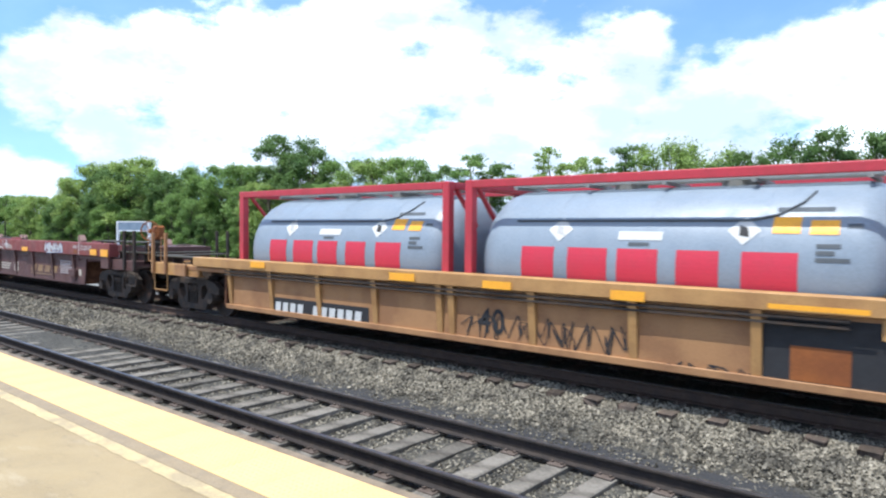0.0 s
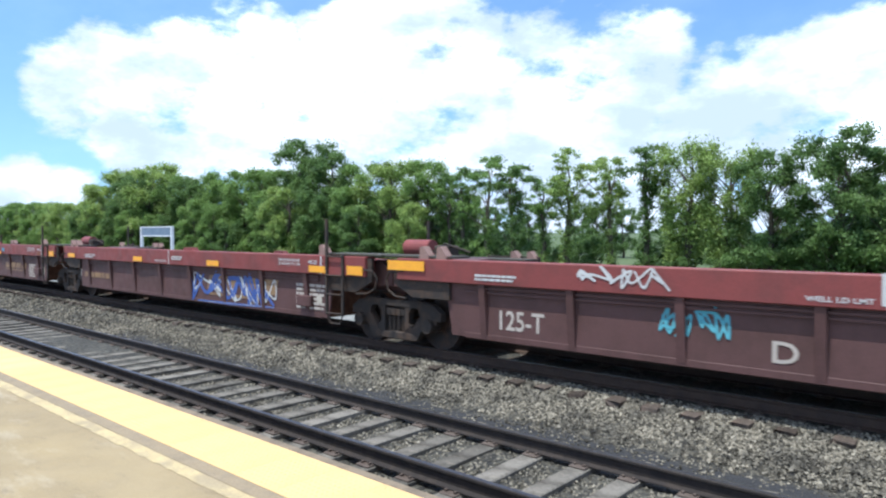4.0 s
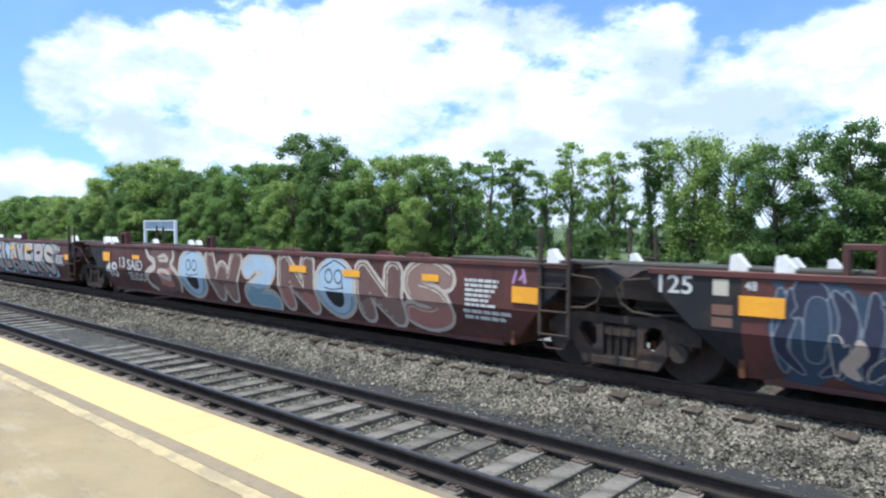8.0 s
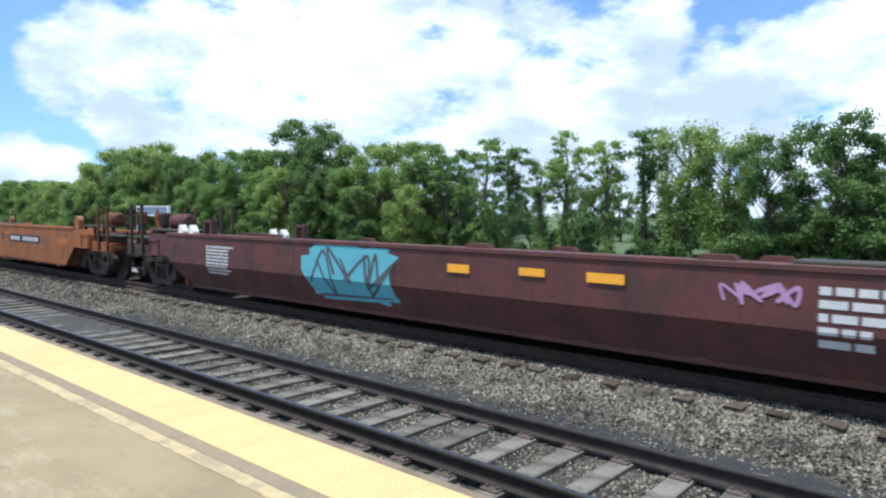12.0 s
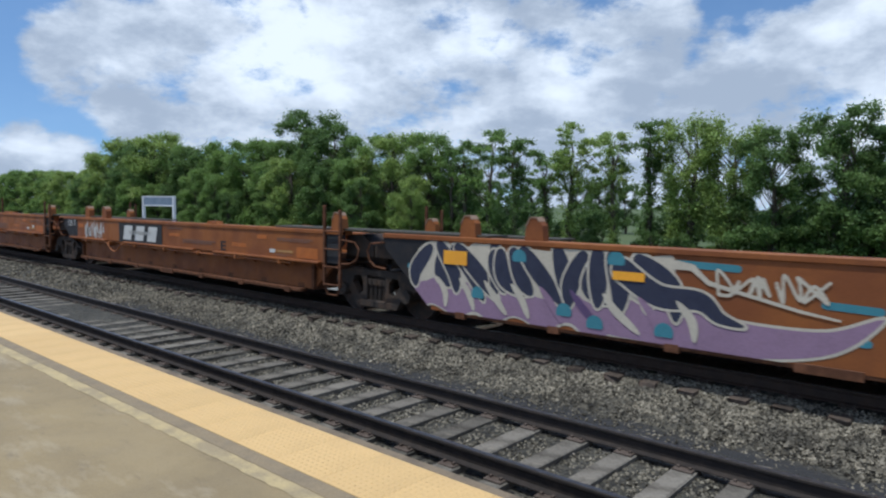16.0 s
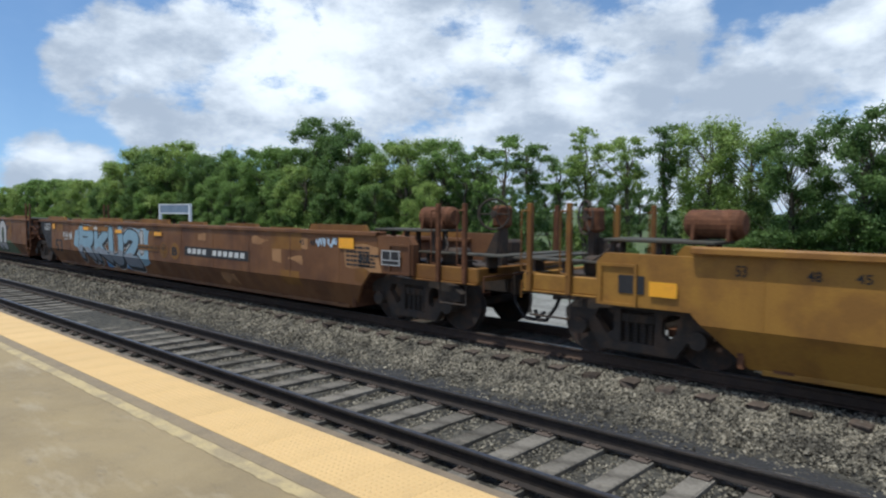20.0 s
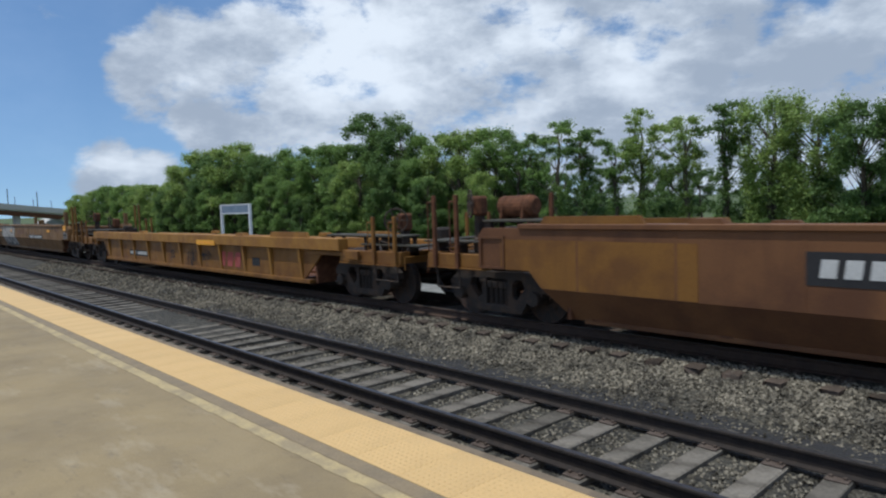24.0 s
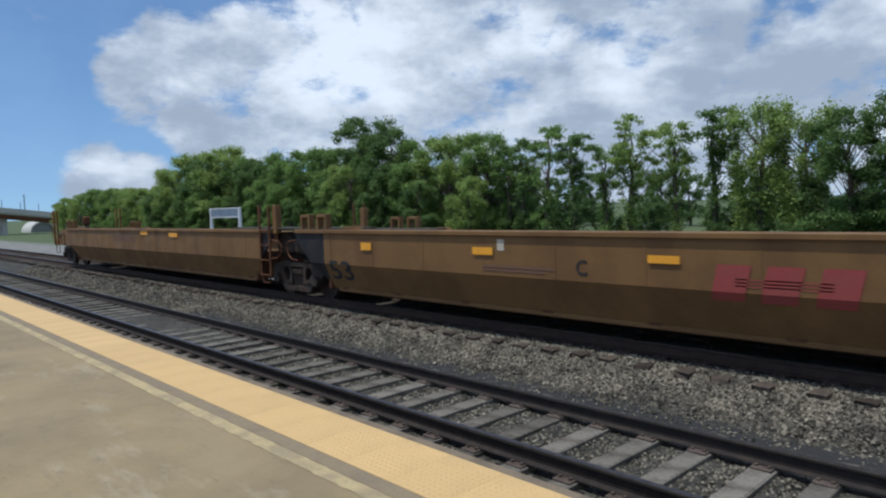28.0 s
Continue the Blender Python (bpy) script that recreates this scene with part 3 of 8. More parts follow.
def build_track(name, yc, zc, spacing, tie_mat, label, group):
    track = thing(name, None, None, label, "railway track", kind="structure")
    track.location = (0, yc, zc)
    for k, s in enumerate((-1, 1)):
        c = s * 0.7525
        bm = B()
        extrude_profile(bm, rail_profile(c), "x", X0, X1)
        rail = part("rail", bm, M["rail" if tie_mat == "tie" else "rail_rusty"], track, "rust-dark steel rail")
        bm = B()
        box(bm, X0, X1, c - 0.027, c + 0.027, 0.0005, 0.003)
        part("running_surface", bm, M["railhead"], rail, "worn shiny railhead")
    rnd = random.Random(11 if tie_mat == "tie" else 12)
    meshes, half = [], 1.30 if tie_mat == "tie" else 1.42
    for k in range(6):
        bm = B()
        box(bm, -0.115, 0.115, -half, half, -0.36, -0.176, 0.012)
        for v in bm.verts:
            v.co += Vector((rnd.uniform(-0.008, 0.008), rnd.uniform(-0.05, 0.05) if abs(v.co.y) > 1.2 else 0, rnd.uniform(-0.012, 0.0)))
        meshes.append(mesh_of("tie", bm, M[tie_mat]))
    bm = B()
    for c in (-0.7525, 0.7525):
        box(bm, -0.10, 0.10, c - 0.17, c + 0.17, -0.178, -0.164, 0.004)
        for dx, dy in ((-0.06, -0.10), (0.06, 0.10), (0.06, -0.10), (-0.06, 0.10)):
            box(bm, dx - 0.014, dx + 0.014, c + dy - 0.018, c + dy + 0.018, -0.166, -0.142)
    plate = mesh_of("tie_plates", bm, M["plate"])
    x = -72.0
    while x < 6:
        tie = part("tie", rnd.choice(meshes), None, track)
        tie.location = (x + rnd.uniform(-0.04, 0.04), rnd.uniform(-0.05, 0.05), rnd.uniform(-0.012, 0.004))
        tie.rotation_euler = (0, 0, rnd.uniform(-0.02, 0.02))
        if x > -34:
            pl = part("tie_plate", plate, None, tie)
            pl.location = (0, -tie.location.y, 0)
        x += spacing
    return track


def build_platform():
    bm = B()
    extrude_profile(bm, [(-14.0, -0.4), (-14.0, PLAT_Z), (3.99, PLAT_Z), (PLAT_EDGE, PLAT_Z - 0.02), (PLAT_EDGE, PLAT_Z - 0.12), (4.02, PLAT_Z - 0.14), (4.02, -0.4)], "x", X0, X1)
    plat = thing("platform", bm, M["concrete"], "weathered beige concrete station platform slab", "platform", kind="structure")
    bm = B()
    box(bm, X0, X1, 3.955, PLAT_EDGE + 0.004, PLAT_Z - 0.11, PLAT_Z + 0.004, 0.01)
    part("coping", bm, M["concrete_edge"], plat, "worn grey concrete coping edge")
    bm = B()
    box(bm, X0, X1, 3.06, 3.215, PLAT_Z - 0.01, PLAT_Z + 0.003)
    part("sealant_strip", bm, M["seam"], plat, "brown strip behind the tactile paving")
    bm = B()
    wr = random.Random(8)
    near, far = [], []
    x = -70.0
    while x < 6:
        near.append((x, 2.90 + wr.uniform(-0.015, 0.012)))
        far.append((x, 3.045 + wr.uniform(-0.008, 0.008)))
        x += 0.09
    for k in range(len(near) - 1):
        bm.faces.new([bm.verts.new((*p, PLAT_Z + 0.004)) for p in (near[k], near[k + 1], far[k + 1], far[k])])
    box(bm, X0, -70, 2.90, 3.05, PLAT_Z - 0.01, PLAT_Z + 0.004)
    part("painted_line", bm, M["stripe"], plat, "worn cream painted line")
    strip = thing("tactile_strip", None, None, "yellow tactile warning strip along the platform edge", "tactile paving", kind="structure")
    bm = B()
    box(bm, 0.0012, 0.6088, 3.225, 3.95, PLAT_Z - 0.004, PLAT_Z + 0.008, 0.003)
    tile = mesh_of("tactile_tile", bm, M["tactile"])
    x = -70.0
    while x < 6:
        part("tactile_tile", tile, None, strip).location = (x, 0, 0)
        x += 0.61
    bm = B()
    box(bm, X0, -70, 3.225, 3.95, PLAT_Z - 0.004, PLAT_Z + 0.008)
    part("far_tiles", bm, M["tactile"], strip)
    # truncated domes
    vs, fs = [], []
    ring = [(math.cos(a), math.sin(a)) for a in np.linspace(0, 2 * math.pi, 7)[:-1]]
    for i in range(int(11 / 0.061)):
        for j in range(11):
            cx, cy, o = -1.0 - i * 0.061, 3.27 + j * 0.061, len(vs)
            vs += [(cx + 0.016 * c, cy + 0.016 * s, PLAT_Z + 0.007) for c, s in ring] + [(cx + 0.009 * c, cy + 0.009 * s, PLAT_Z + 0.013) for c, s in ring]
            fs += [(o + k, o + (k + 1) % 6, o + 6 + (k + 1) % 6, o + 6 + k) for k in range(6)] + [tuple(o + 6 + k for k in range(6))]
    me = bpy.data.meshes.new("domes")
    me.from_pydata(vs, [], fs)
    me.materials.append(M["tactile"])
    tagged(part("domes", me, None, strip), kind="stuff")


build_ground()
build_ballast()
build_platform()
build_track("platform_track", NEAR_Y, 0.0, 0.61, "tie", "platform railway track with weathered grey timber ties", "")
build_track("train_track", TRAIN_Y, TRAIN_Z, 0.56, "tie_dark", "raised railway track with dark oily timber ties", "")

# ---- trees, sign, bridge ----
def limb(bm, p, q, r0, r1, n=6, steps=3, wob=0.1, rnd=random):
    p, q = Vector(p), Vector(q)
    prev, pr = p, r0
    for k in range(1, steps + 1):
        t = k / steps
        c = p.lerp(q, t) + (Vector((rnd.uniform(-1, 1), rnd.uniform(-1, 1), rnd.uniform(-0.4, 0.4))) * wob if k < steps else Vector())
        r = r0 + (r1 - r0) * t
        cylinder(bm, prev, c, pr, r, n=n, caps=False)
        prev, pr = c, r


def make_tree(seed, height, mat, label, pads, leaves, leaf=(0.08, 0.15)):
    """A trunk with limbs that reach to leafy pads; pads: (x, y, z, radius, flatness)."""
    rnd = random.Random(seed)
    root = tagged(new("tree"), label, "tree", "trees along the line")
    bm = B()
    top = Vector((rnd.uniform(-0.3, 0.3), rnd.uniform(-0.3, 0.3), height * 0.9))
    limb(bm, (0, 0, -0.1), top * 0.5, 0.026 * height, 0.017 * height, 8, 4, 0.12, rnd)
    limb(bm, top * 0.5, top, 0.017 * height, 0.004 * height, 6, 4, 0.18, rnd)
    for k, (x, y, z, r, flat) in enumerate(pads):
        if k % 3:
            continue
        t = min(0.92, max(0.15, z / height - 0.10 - 0.05 * math.hypot(x, y)))
        limb(bm, top * t, (x, y, z - 0.1), 0.0045 * height, 0.0012 * height, 5, 3, 0.10, rnd)
    part("trunk", bm, M["bark"], root, smooth=True)
    vs, fs = [], []
    total = sum(p[3] ** 2 for p in pads)
    for x, y, z, r, flat in pads:
        for k in range(int(leaves * r * r / total)):
            d = Vector((rnd.gauss(0, 1), rnd.gauss(0, 1), rnd.gauss(0.25, 1))).normalized()
            q = min(1.2, abs(rnd.gauss(0.62, 0.40))) * r * (1 + 0.45 * noise.noise(d * 2.1 + Vector((x, y, z))))
            c = Vector((x, y, z)) + Vector((d.x * q, d.y * q, d.z * q * flat))
            s = rnd.uniform(*leaf)
            e = Euler((rnd.uniform(-1.0, 1.0), rnd.uniform(-0.9, 1.0), rnd.uniform(0, 6.28))).to_matrix()
            o = len(vs)
            for v in ((-s, 0, 0), (0, -s * 0.55, -0.02), (s, 0, -0.05), (0, s * 0.55, -0.02)):
                vs.append(tuple(c + e @ Vector(v)))
            fs.append((o, o + 1, o + 2, o + 3))
    me = bpy.data.meshes.new("crown")
    me.from_pydata(vs, [], fs)
    me.materials.append(M[mat])
    part("crown", me, None, root)
    return root


def dome_pads(rnd, h, spread, n, low):
    """Billows of small pads over a full crown: each billow is lit on its back and dark below."""
    pads = []
    billows = max(5, n // 8)
    for k in range(billows):
        t = low + (0.97 - low) * (k + rnd.random()) / billows
        w = spread * math.sqrt(max(0.08, 1 - ((t - 0.48) / 0.56) ** 2))
        a = k * 2.4 + rnd.uniform(-0.6, 0.6)
        q = w * rnd.uniform(0.45, 0.9)
        R = rnd.uniform(0.75, 1.25) * (1.15 - 0.4 * t) * spread / 2.5
        cx, cy, cz = q * math.cos(a), q * math.sin(a), t * h
        for j in range(8):
            b, e = rnd.uniform(0, 6.28), rnd.uniform(-0.55, 1.25)
            d = R * rnd.uniform(0.45, 1.0)
            r = rnd.uniform(0.30, 0.58) * spread / 2.5
            pads.append((cx + d * math.cos(b) * math.cos(e), cy + d * math.sin(b) * math.cos(e), min(cz + 0.9 * d * math.sin(e), h - 0.6 * r), r, rnd.uniform(0.65, 1.0)))
    return pads


def column_pads(rnd, h, spread, n_top, n_col, fork):
    """High tufts on thin arms over a slim column of climbers, with gaps to see through."""
    pads = []
    arms = max(5, n_top // 4)
    for k in range(arms):
        t = fork + (0.98 - fork) * (k + rnd.random()) / arms
        a = k * 2.4 + rnd.uniform(-0.6, 0.6)
        q = spread * rnd.uniform(0.15, 1.0) * (1.05 - 0.55 * max(0.0, (t - 0.8) / 0.2))
        for j in range(4):
            r = rnd.uniform(0.22, 0.46)
            pads.append((q * math.cos(a) + rnd.uniform(-0.55, 0.55), q * math.sin(a) + rnd.uniform(-0.55, 0.55), min(t * h + rnd.uniform(-0.22, 0.22), h - 0.5 * r), r, rnd.uniform(0.4, 0.7)))
    width = rnd.uniform(0.22, 0.42)
    for k in range(n_col):
        t = 0.02 + (fork + 0.12) * k / n_col
        if rnd.random() < 0.12:
            continue
        a = rnd.uniform(0, 6.28)
        w = width * rnd.uniform(0.4, 1.5)
        pads.append((w * math.cos(a), w * math.sin(a), t * h, rnd.uniform(0.24, 0.48) * (1.25 - 0.45 * k / n_col), rnd.uniform(0.8, 1.3)))
    for k in range(7):
        a, t = rnd.uniform(0, 6.28), rnd.uniform(0.25, fork + 0.05)
        q = rnd.uniform(0.5, 1.0)
        pads.append((q * math.cos(a), q * math.sin(a), t * h, rnd.uniform(0.16, 0.32), 0.7))
    return pads


def feather_pads(rnd, h, n):
    """Upright sprays on rising branches."""
    pads = []
    for k in range(n):
        a, t = rnd.uniform(0, 6.28), 0.2 + 0.8 * (k + 0.5) / n
        q = (0.35 + 1.5 * t * rnd.uniform(0.5, 1.0)) * (1.0 if t < 0.8 else 0.8)
        pads.append((q * math.cos(a), q * math.sin(a), min(t * h, h - 0.35), rnd.uniform(0.3, 0.5), 1.25))
    return pads


def build_trees():
    rnd = random.Random(21)
    R = random.Random
    heights = (8.0, 7.2, 7.0, 7.0, 3.0, 7.2, 7.4, 7.0, 7.0)
    kinds = [
        make_tree(1, 8.0, "leaf_a", "leafy green tree with a broad billowing crown", dome_pads(R(1), 8.0, 2.7, 150, 0.12), 30000, (0.045, 0.095)),
        make_tree(2, 7.2, "leaf_c", "dark green tree with a dense crown down to the ground", dome_pads(R(2), 7.2, 2.4, 140, 0.08), 28000, (0.045, 0.095)),
        make_tree(3, 7.0, "leaf_b", "tall tree with a flat light crown over an ivied trunk", column_pads(R(3), 7.0, 1.8, 44, 20, 0.57), 10500, (0.04, 0.085)),
        make_tree(4, 7.0, "leaf_a", "slim tree with tufted crown over an ivied trunk", column_pads(R(4), 7.0, 1.6, 40, 22, 0.60), 10000, (0.04, 0.085)),
        make_tree(5, 3.0, "leaf_c", "dense dark green shrub at the foot of the trees", dome_pads(R(5), 3.0, 1.5, 60, 0.06), 10000, (0.04, 0.08)),
        make_tree(6, 7.2, "leaf_b", "bright green tree with feathery upright branches", feather_pads(R(6), 7.2, 110), 17000, (0.045, 0.09)),
        make_tree(7, 7.4, "leaf_b", "yellow-green broad leafy tree", dome_pads(R(7), 7.4, 2.6, 140, 0.10), 28000, (0.045, 0.095)),
        make_tree(8, 7.0, "leaf_c", "dark slim tree hung with climbers, sparse on top", column_pads(R(8), 7.0, 1.6, 36, 26, 0.64), 9800, (0.04, 0.085)),
        make_tree(9, 7.0, "leaf_a", "thin-crowned tree with open, wide-spread arms", column_pads(R(12), 7.0, 2.1, 46, 14, 0.52), 9500, (0.04, 0.085)),
    ]
    used = set()
    for x, y, h, k in TREE_ROWS:
        s = h / heights[k]
        m = pose(x, y, -0.35, 0, 0, rnd.uniform(0, 360))
        if k in used:
            ob = copy_thing(kinds[k], m)
        else:
            used.add(k)
            ob = kinds[k]
            ob.matrix_basis = m
        w = s * rnd.uniform(0.92, 1.1)
        ob.scale = (w, w, s)
    for k, ob in enumerate(kinds):
        if k not in used:
            for o in (*ob.children, ob):
                bpy.data.objects.remove(o)


def row_height(x):
    xs = [-140, -120, -105, -87, -83, -73, -67, -61, -57, -53.5, -50, -46.5, -44, -42, -40, -37, -30, -24, -20.5, -18, -14, -11.5, -9.5, -7.5, -6.3, -5.5, -4, 12]
    hs = [5.4, 6.4, 7.2, 6.7, 7.3, 9.3, 9.4, 8.6, 8.0, 8.4, 7.6, 7.5, 9.0, 9.6, 8.8, 8.0, 7.2, 7.1, 6.4, 7.0, 6.9, 7.3, 6.7, 6.6, 6.2, 7.0, 6.7, 6.8]
    return float(np.interp(x, xs, hs))


def tree_rows():
    """The row of trees: full and dark at the far end, slim and ivied nearer, shrubs at the foot."""
    rnd = random.Random(33)
    rows = []
    x = 10.0
    while x > -129:
        y = 32 + rnd.uniform(-0.8, 0.8)
        h = row_height(x) * rnd.uniform(0.90, 1.07)
        if x > -9.0:
            rows.append((x, y, h, rnd.choice((1, 1, 1, 0))))
            x -= rnd.uniform(1.8, 2.4)
        elif x > -30:
            k = 5 if -12.9 < x < -9.6 else rnd.choice((2, 3, 7, 8))
            rows.append((x, y, h, k))
            x -= rnd.uniform(1.75, 2.3)
        elif x > -84:
            rows.append((x, y, h, rnd.choice((0, 0, 1, 6))))
            rows.append((x + rnd.uniform(-1.2, 1.2), y - rnd.uniform(1.5, 2.8), h * rnd.uniform(0.45, 0.78), rnd.choice((0, 1, 6))))
            x -= rnd.uniform(2.4, 3.6)
        else:
            rows.append((x, y, h, rnd.choice((6, 6, 0))))
            x -= rnd.uniform(2.8, 3.6)
    x = 10.0
    while x > -80:
        if x > -8 or x < -29:
            rows.append((x, 36 + rnd.uniform(-1, 1), row_height(x) * rnd.uniform(0.6, 0.82), rnd.choice((1, 0))))
        x -= rnd.uniform(2.6, 3.8)
    x = 10.0
    while x > -80:
        rows.append((x, 31.2 + rnd.uniform(-0.6, 1.2), rnd.uniform(0.9, 1.9) if -28 < x < -8 else rnd.uniform(1.8, 3.3), 4))
        rows.append((x + rnd.uniform(-0.6, 0.6), 34.0 + rnd.uniform(-0.6, 1.2), rnd.uniform(1.7, 2.7) if -28 < x < -8 else rnd.uniform(2.6, 3.7), 4))
        x -= rnd.uniform(1.2, 2.0)
    x = -14.0
    while x > -84:
        rows.append((x, 70 + rnd.uniform(-4, 6), rnd.uniform(4.4, 6.4), 1))
        x -= rnd.uniform(3.0, 4.4)
    return rows


TREE_ROWS = tree_rows()
build_trees()


def build_sign():
    sign = tagged(new("station_sign"), "two-post white-framed station sign seen from behind", "sign")
    sign.location = (-30.2, 14.4, -0.3)
    for x in (-1.5, 1.5):
        bm = B()
        box(bm, x - 0.06, x + 0.06, -0.06, 0.06, 0, 3.02, 0.01)
        part("post", bm, M["sign_post"], sign, "white square post")
    bm = B()
    box(bm, -1.42, 1.42, -0.03, 0.03, 2.60, 2.98, 0.008)
    part("panel", bm, M["sign_back"], sign, "blue-grey sign panel back")
    bm = B()
    for z in (2.58, 2.99):
        box(bm, -1.44, 1.44, -0.04, 0.04, z - 0.025, z + 0.025, 0.004)
    part("panel_frame", bm, M["sign_post"], sign)


def build_bridge():
    """A road ramp far down the line, falling away from the tracks."""
    bridge = tagged(new("road_bridge"), "pale concrete road overpass with a dark girder, far down the line", "bridge")
    bridge.location = (-150, 31, 0)

    def z(y):
        return 3.75 - 0.13 * y
    for name, lo, hi, x0, x1, mat in (("parapet", -0.5, 0.5, 3.6, 4.0, "bridge"), ("girder", -1.65, -0.5, 2.6, 3.5, "rust"), ("deck", -0.75, -0.48, -4.5, 3.62, "bridge")):
        bm = B()
        extrude_profile(bm, [(-45, z(-45) + lo), (-45, z(-45) + hi), (26, z(26) + hi), (26, z(26) + lo)], "x", x0, x1)
        part(name, bm, M[mat], bridge)
    for y in (-40, -28, -16, -4.5, 7, 18):
        bm = B()
        box(bm, 0, 2.4, y - 0.45, y + 0.45, -0.4, z(y) - 0.7)
        part("pier", bm, M["bridge"], bridge)
    y = -44
    while y < 25:
        bm = B()
        cylinder(bm, (3.8, y, z(y) + 0.45), (3.8, y, z(y) + 1.9), 0.05, n=6)
        part("fence_post", bm, M["iron"], bridge)
        y += 3
    for y in (-6.0, -1.2):
        bm = B()
        cylinder(bm, (3.2, y, z(y) - 0.5), (3.2, y, z(y) + 3.4), 0.08, n=6)
        part("lamp_pole", bm, M["iron"], bridge)


def build_shed():
    """An arched shed beyond the ramp."""
    shed = tagged(new("arched_shed"), "small pale arched shed beyond the overpass", "shed")
    shed.location = (-167, 37, -0.32)
    arc = [(2.5 * math.cos(a), 2.4 * math.sin(a)) for a in np.linspace(0, math.pi, 15)]
    inner = [(y * 0.88, max(0.0, z * 0.88)) for y, z in arc]
    bm = B()
    extrude_profile(bm, arc + inner[::-1], "x", -8, 1.0)
    part("roof", bm, M["bridge"], shed)
    bm = B()
    extrude_profile(bm, inner, "x", 0.2, 0.4)
    part("front", bm, M["galv"], shed, "grey corrugated front")


build_shed()
build_sign()
build_bridge()

# ---- the train ----
# how far the train has run, in metres, at the given seconds
RUN = [(0.0, 0.0), (2.5, 36.37), (5.0, 72.62), (7.5, 109.57), (10.0, 147.3), (12.5, 185.05), (15.0, 222.8), (17.5, 260.55), (20.0, 298.55), (22.5, 336.92), (25.0, 375.0), (28.0, 420.45)]
MOVING = []      # (thing, u): the place along the train at 0 s
WHEELS = []
WHEEL_R = 0.46


def make_truck():
    """A two-axle freight truck: side frames with spring windows, bolster, wheelsets that turn."""
    truck = tagged(new("freight_truck"), "grimy cast-iron two-axle freight car truck on the rails", "rail truck", "trucks of the train")
    half = [(1.16, 0.56), (1.16, 0.70), (0.98, 0.83), (0.62, 0.90), (0.0, 0.87)]
    under = [(0.0, 0.77), (0.30, 0.77), (0.60, 0.75), (0.72, 0.64), (0.76, 0.56)]
    for s in (-1, 1):
        y0, y1 = sorted((s * 0.97, s * 1.12))
        bm = B()
        ring = half + [(-x, z) for x, z in half[-2::-1]] + [(-x, z) for x, z in under[::-1]] + under[1:]
        extrude_profile(bm, ring, "y", y0, y1)
        for d in (-1, 1):
            extrude_profile(bm, [(d * 0.60, 0.76), (d * 0.90, 0.60), (d * 0.80, 0.50), (d * 0.56, 0.16), (d * 0.30, 0.16), (d * 0.30, 0.26), (d * 0.42, 0.33), (d * 0.66, 0.62)], "y", y0 + 0.004, y1 - 0.004)
            box(bm, d * 0.31 - 0.055, d * 0.31 + 0.055, y0 + 0.008, y1 - 0.008, 0.20, 0.80, 0.01)
            extrude_profile(bm, [(d * 0.36, 0.28), (d * 0.50, 0.36), (d * 0.36, 0.46)], "y", y0 + 0.012, y1 - 0.012)
            extrude_profile(bm, [(d * 0.36, 0.76), (d * 0.46, 0.76), (d * 0.36, 0.66)], "y", y0 + 0.012, y1 - 0.012)
        box(bm, -0.50, 0.50, y0, y1, 0.15, 0.29, 0.02)
        frame_ob = part("side_frame", bm, M["iron"], truck)
        for d in (-1, 1):
            bm = B()
            cylinder(bm, (d * 0.89, y0 - (0.09 if s < 0 else 0), 0.46), (d * 0.89, y1 + (0.09 if s > 0 else 0), 0.46), 0.125, n=14)
            box(bm, d * 0.89 - 0.15, d * 0.89 + 0.15, y0 + 0.01, y1 - 0.01, 0.48, 0.64, 0.015)
            part("bearing_cap", bm, M["iron"], frame_ob)
        for cx in (-0.18, -0.06, 0.06, 0.18):
            bm = B()
            for k in range(6):
                cylinder(bm, (cx, s * 1.03, 0.29 + k * 0.048), (cx, s * 1.03, 0.318 + k * 0.048), 0.052, n=8)
            cylinder(bm, (cx, s * 1.03, 0.28), (cx, s * 1.03, 0.60), 0.030, n=6)
            part("spring", bm, M["iron"], frame_ob)
        bm = B()
        box(bm, -0.25, 0.25, y0 + 0.02, y1 - 0.02, 0.58, 0.72, 0.02)
        for x in (-0.14, 0.0, 0.14):
            box(bm, x - 0.02, x + 0.02, y0 + 0.005, y1 - 0.005, 0.59, 0.71)
        part("bolster_end", bm, M["iron"], truck)
        bm = B()
        ya, yb = sorted((s * 0.90, s * 0.96))
        box(bm, -0.30, 0.30, ya, yb, 0.26, 0.78, 0.01)
        part("spring_plank", bm, M["iron"], truck)
    bm = B()
    box(bm, -0.20, 0.20, -0.99, 0.99, 0.54, 0.70, 0.02)
    box(bm, -0.26, 0.26, -0.6, 0.6, 0.60, 0.92, 0.02)
    part("bolster", bm, M["iron"], truck)
    for d in (-1, 1):
        bm = B()
        box(bm, d * 0.38 - 0.05, d * 0.38 + 0.05, -0.85, 0.85, 0.40, 0.52, 0.01)
        part("brake_beam", bm, M["rust"], truck)
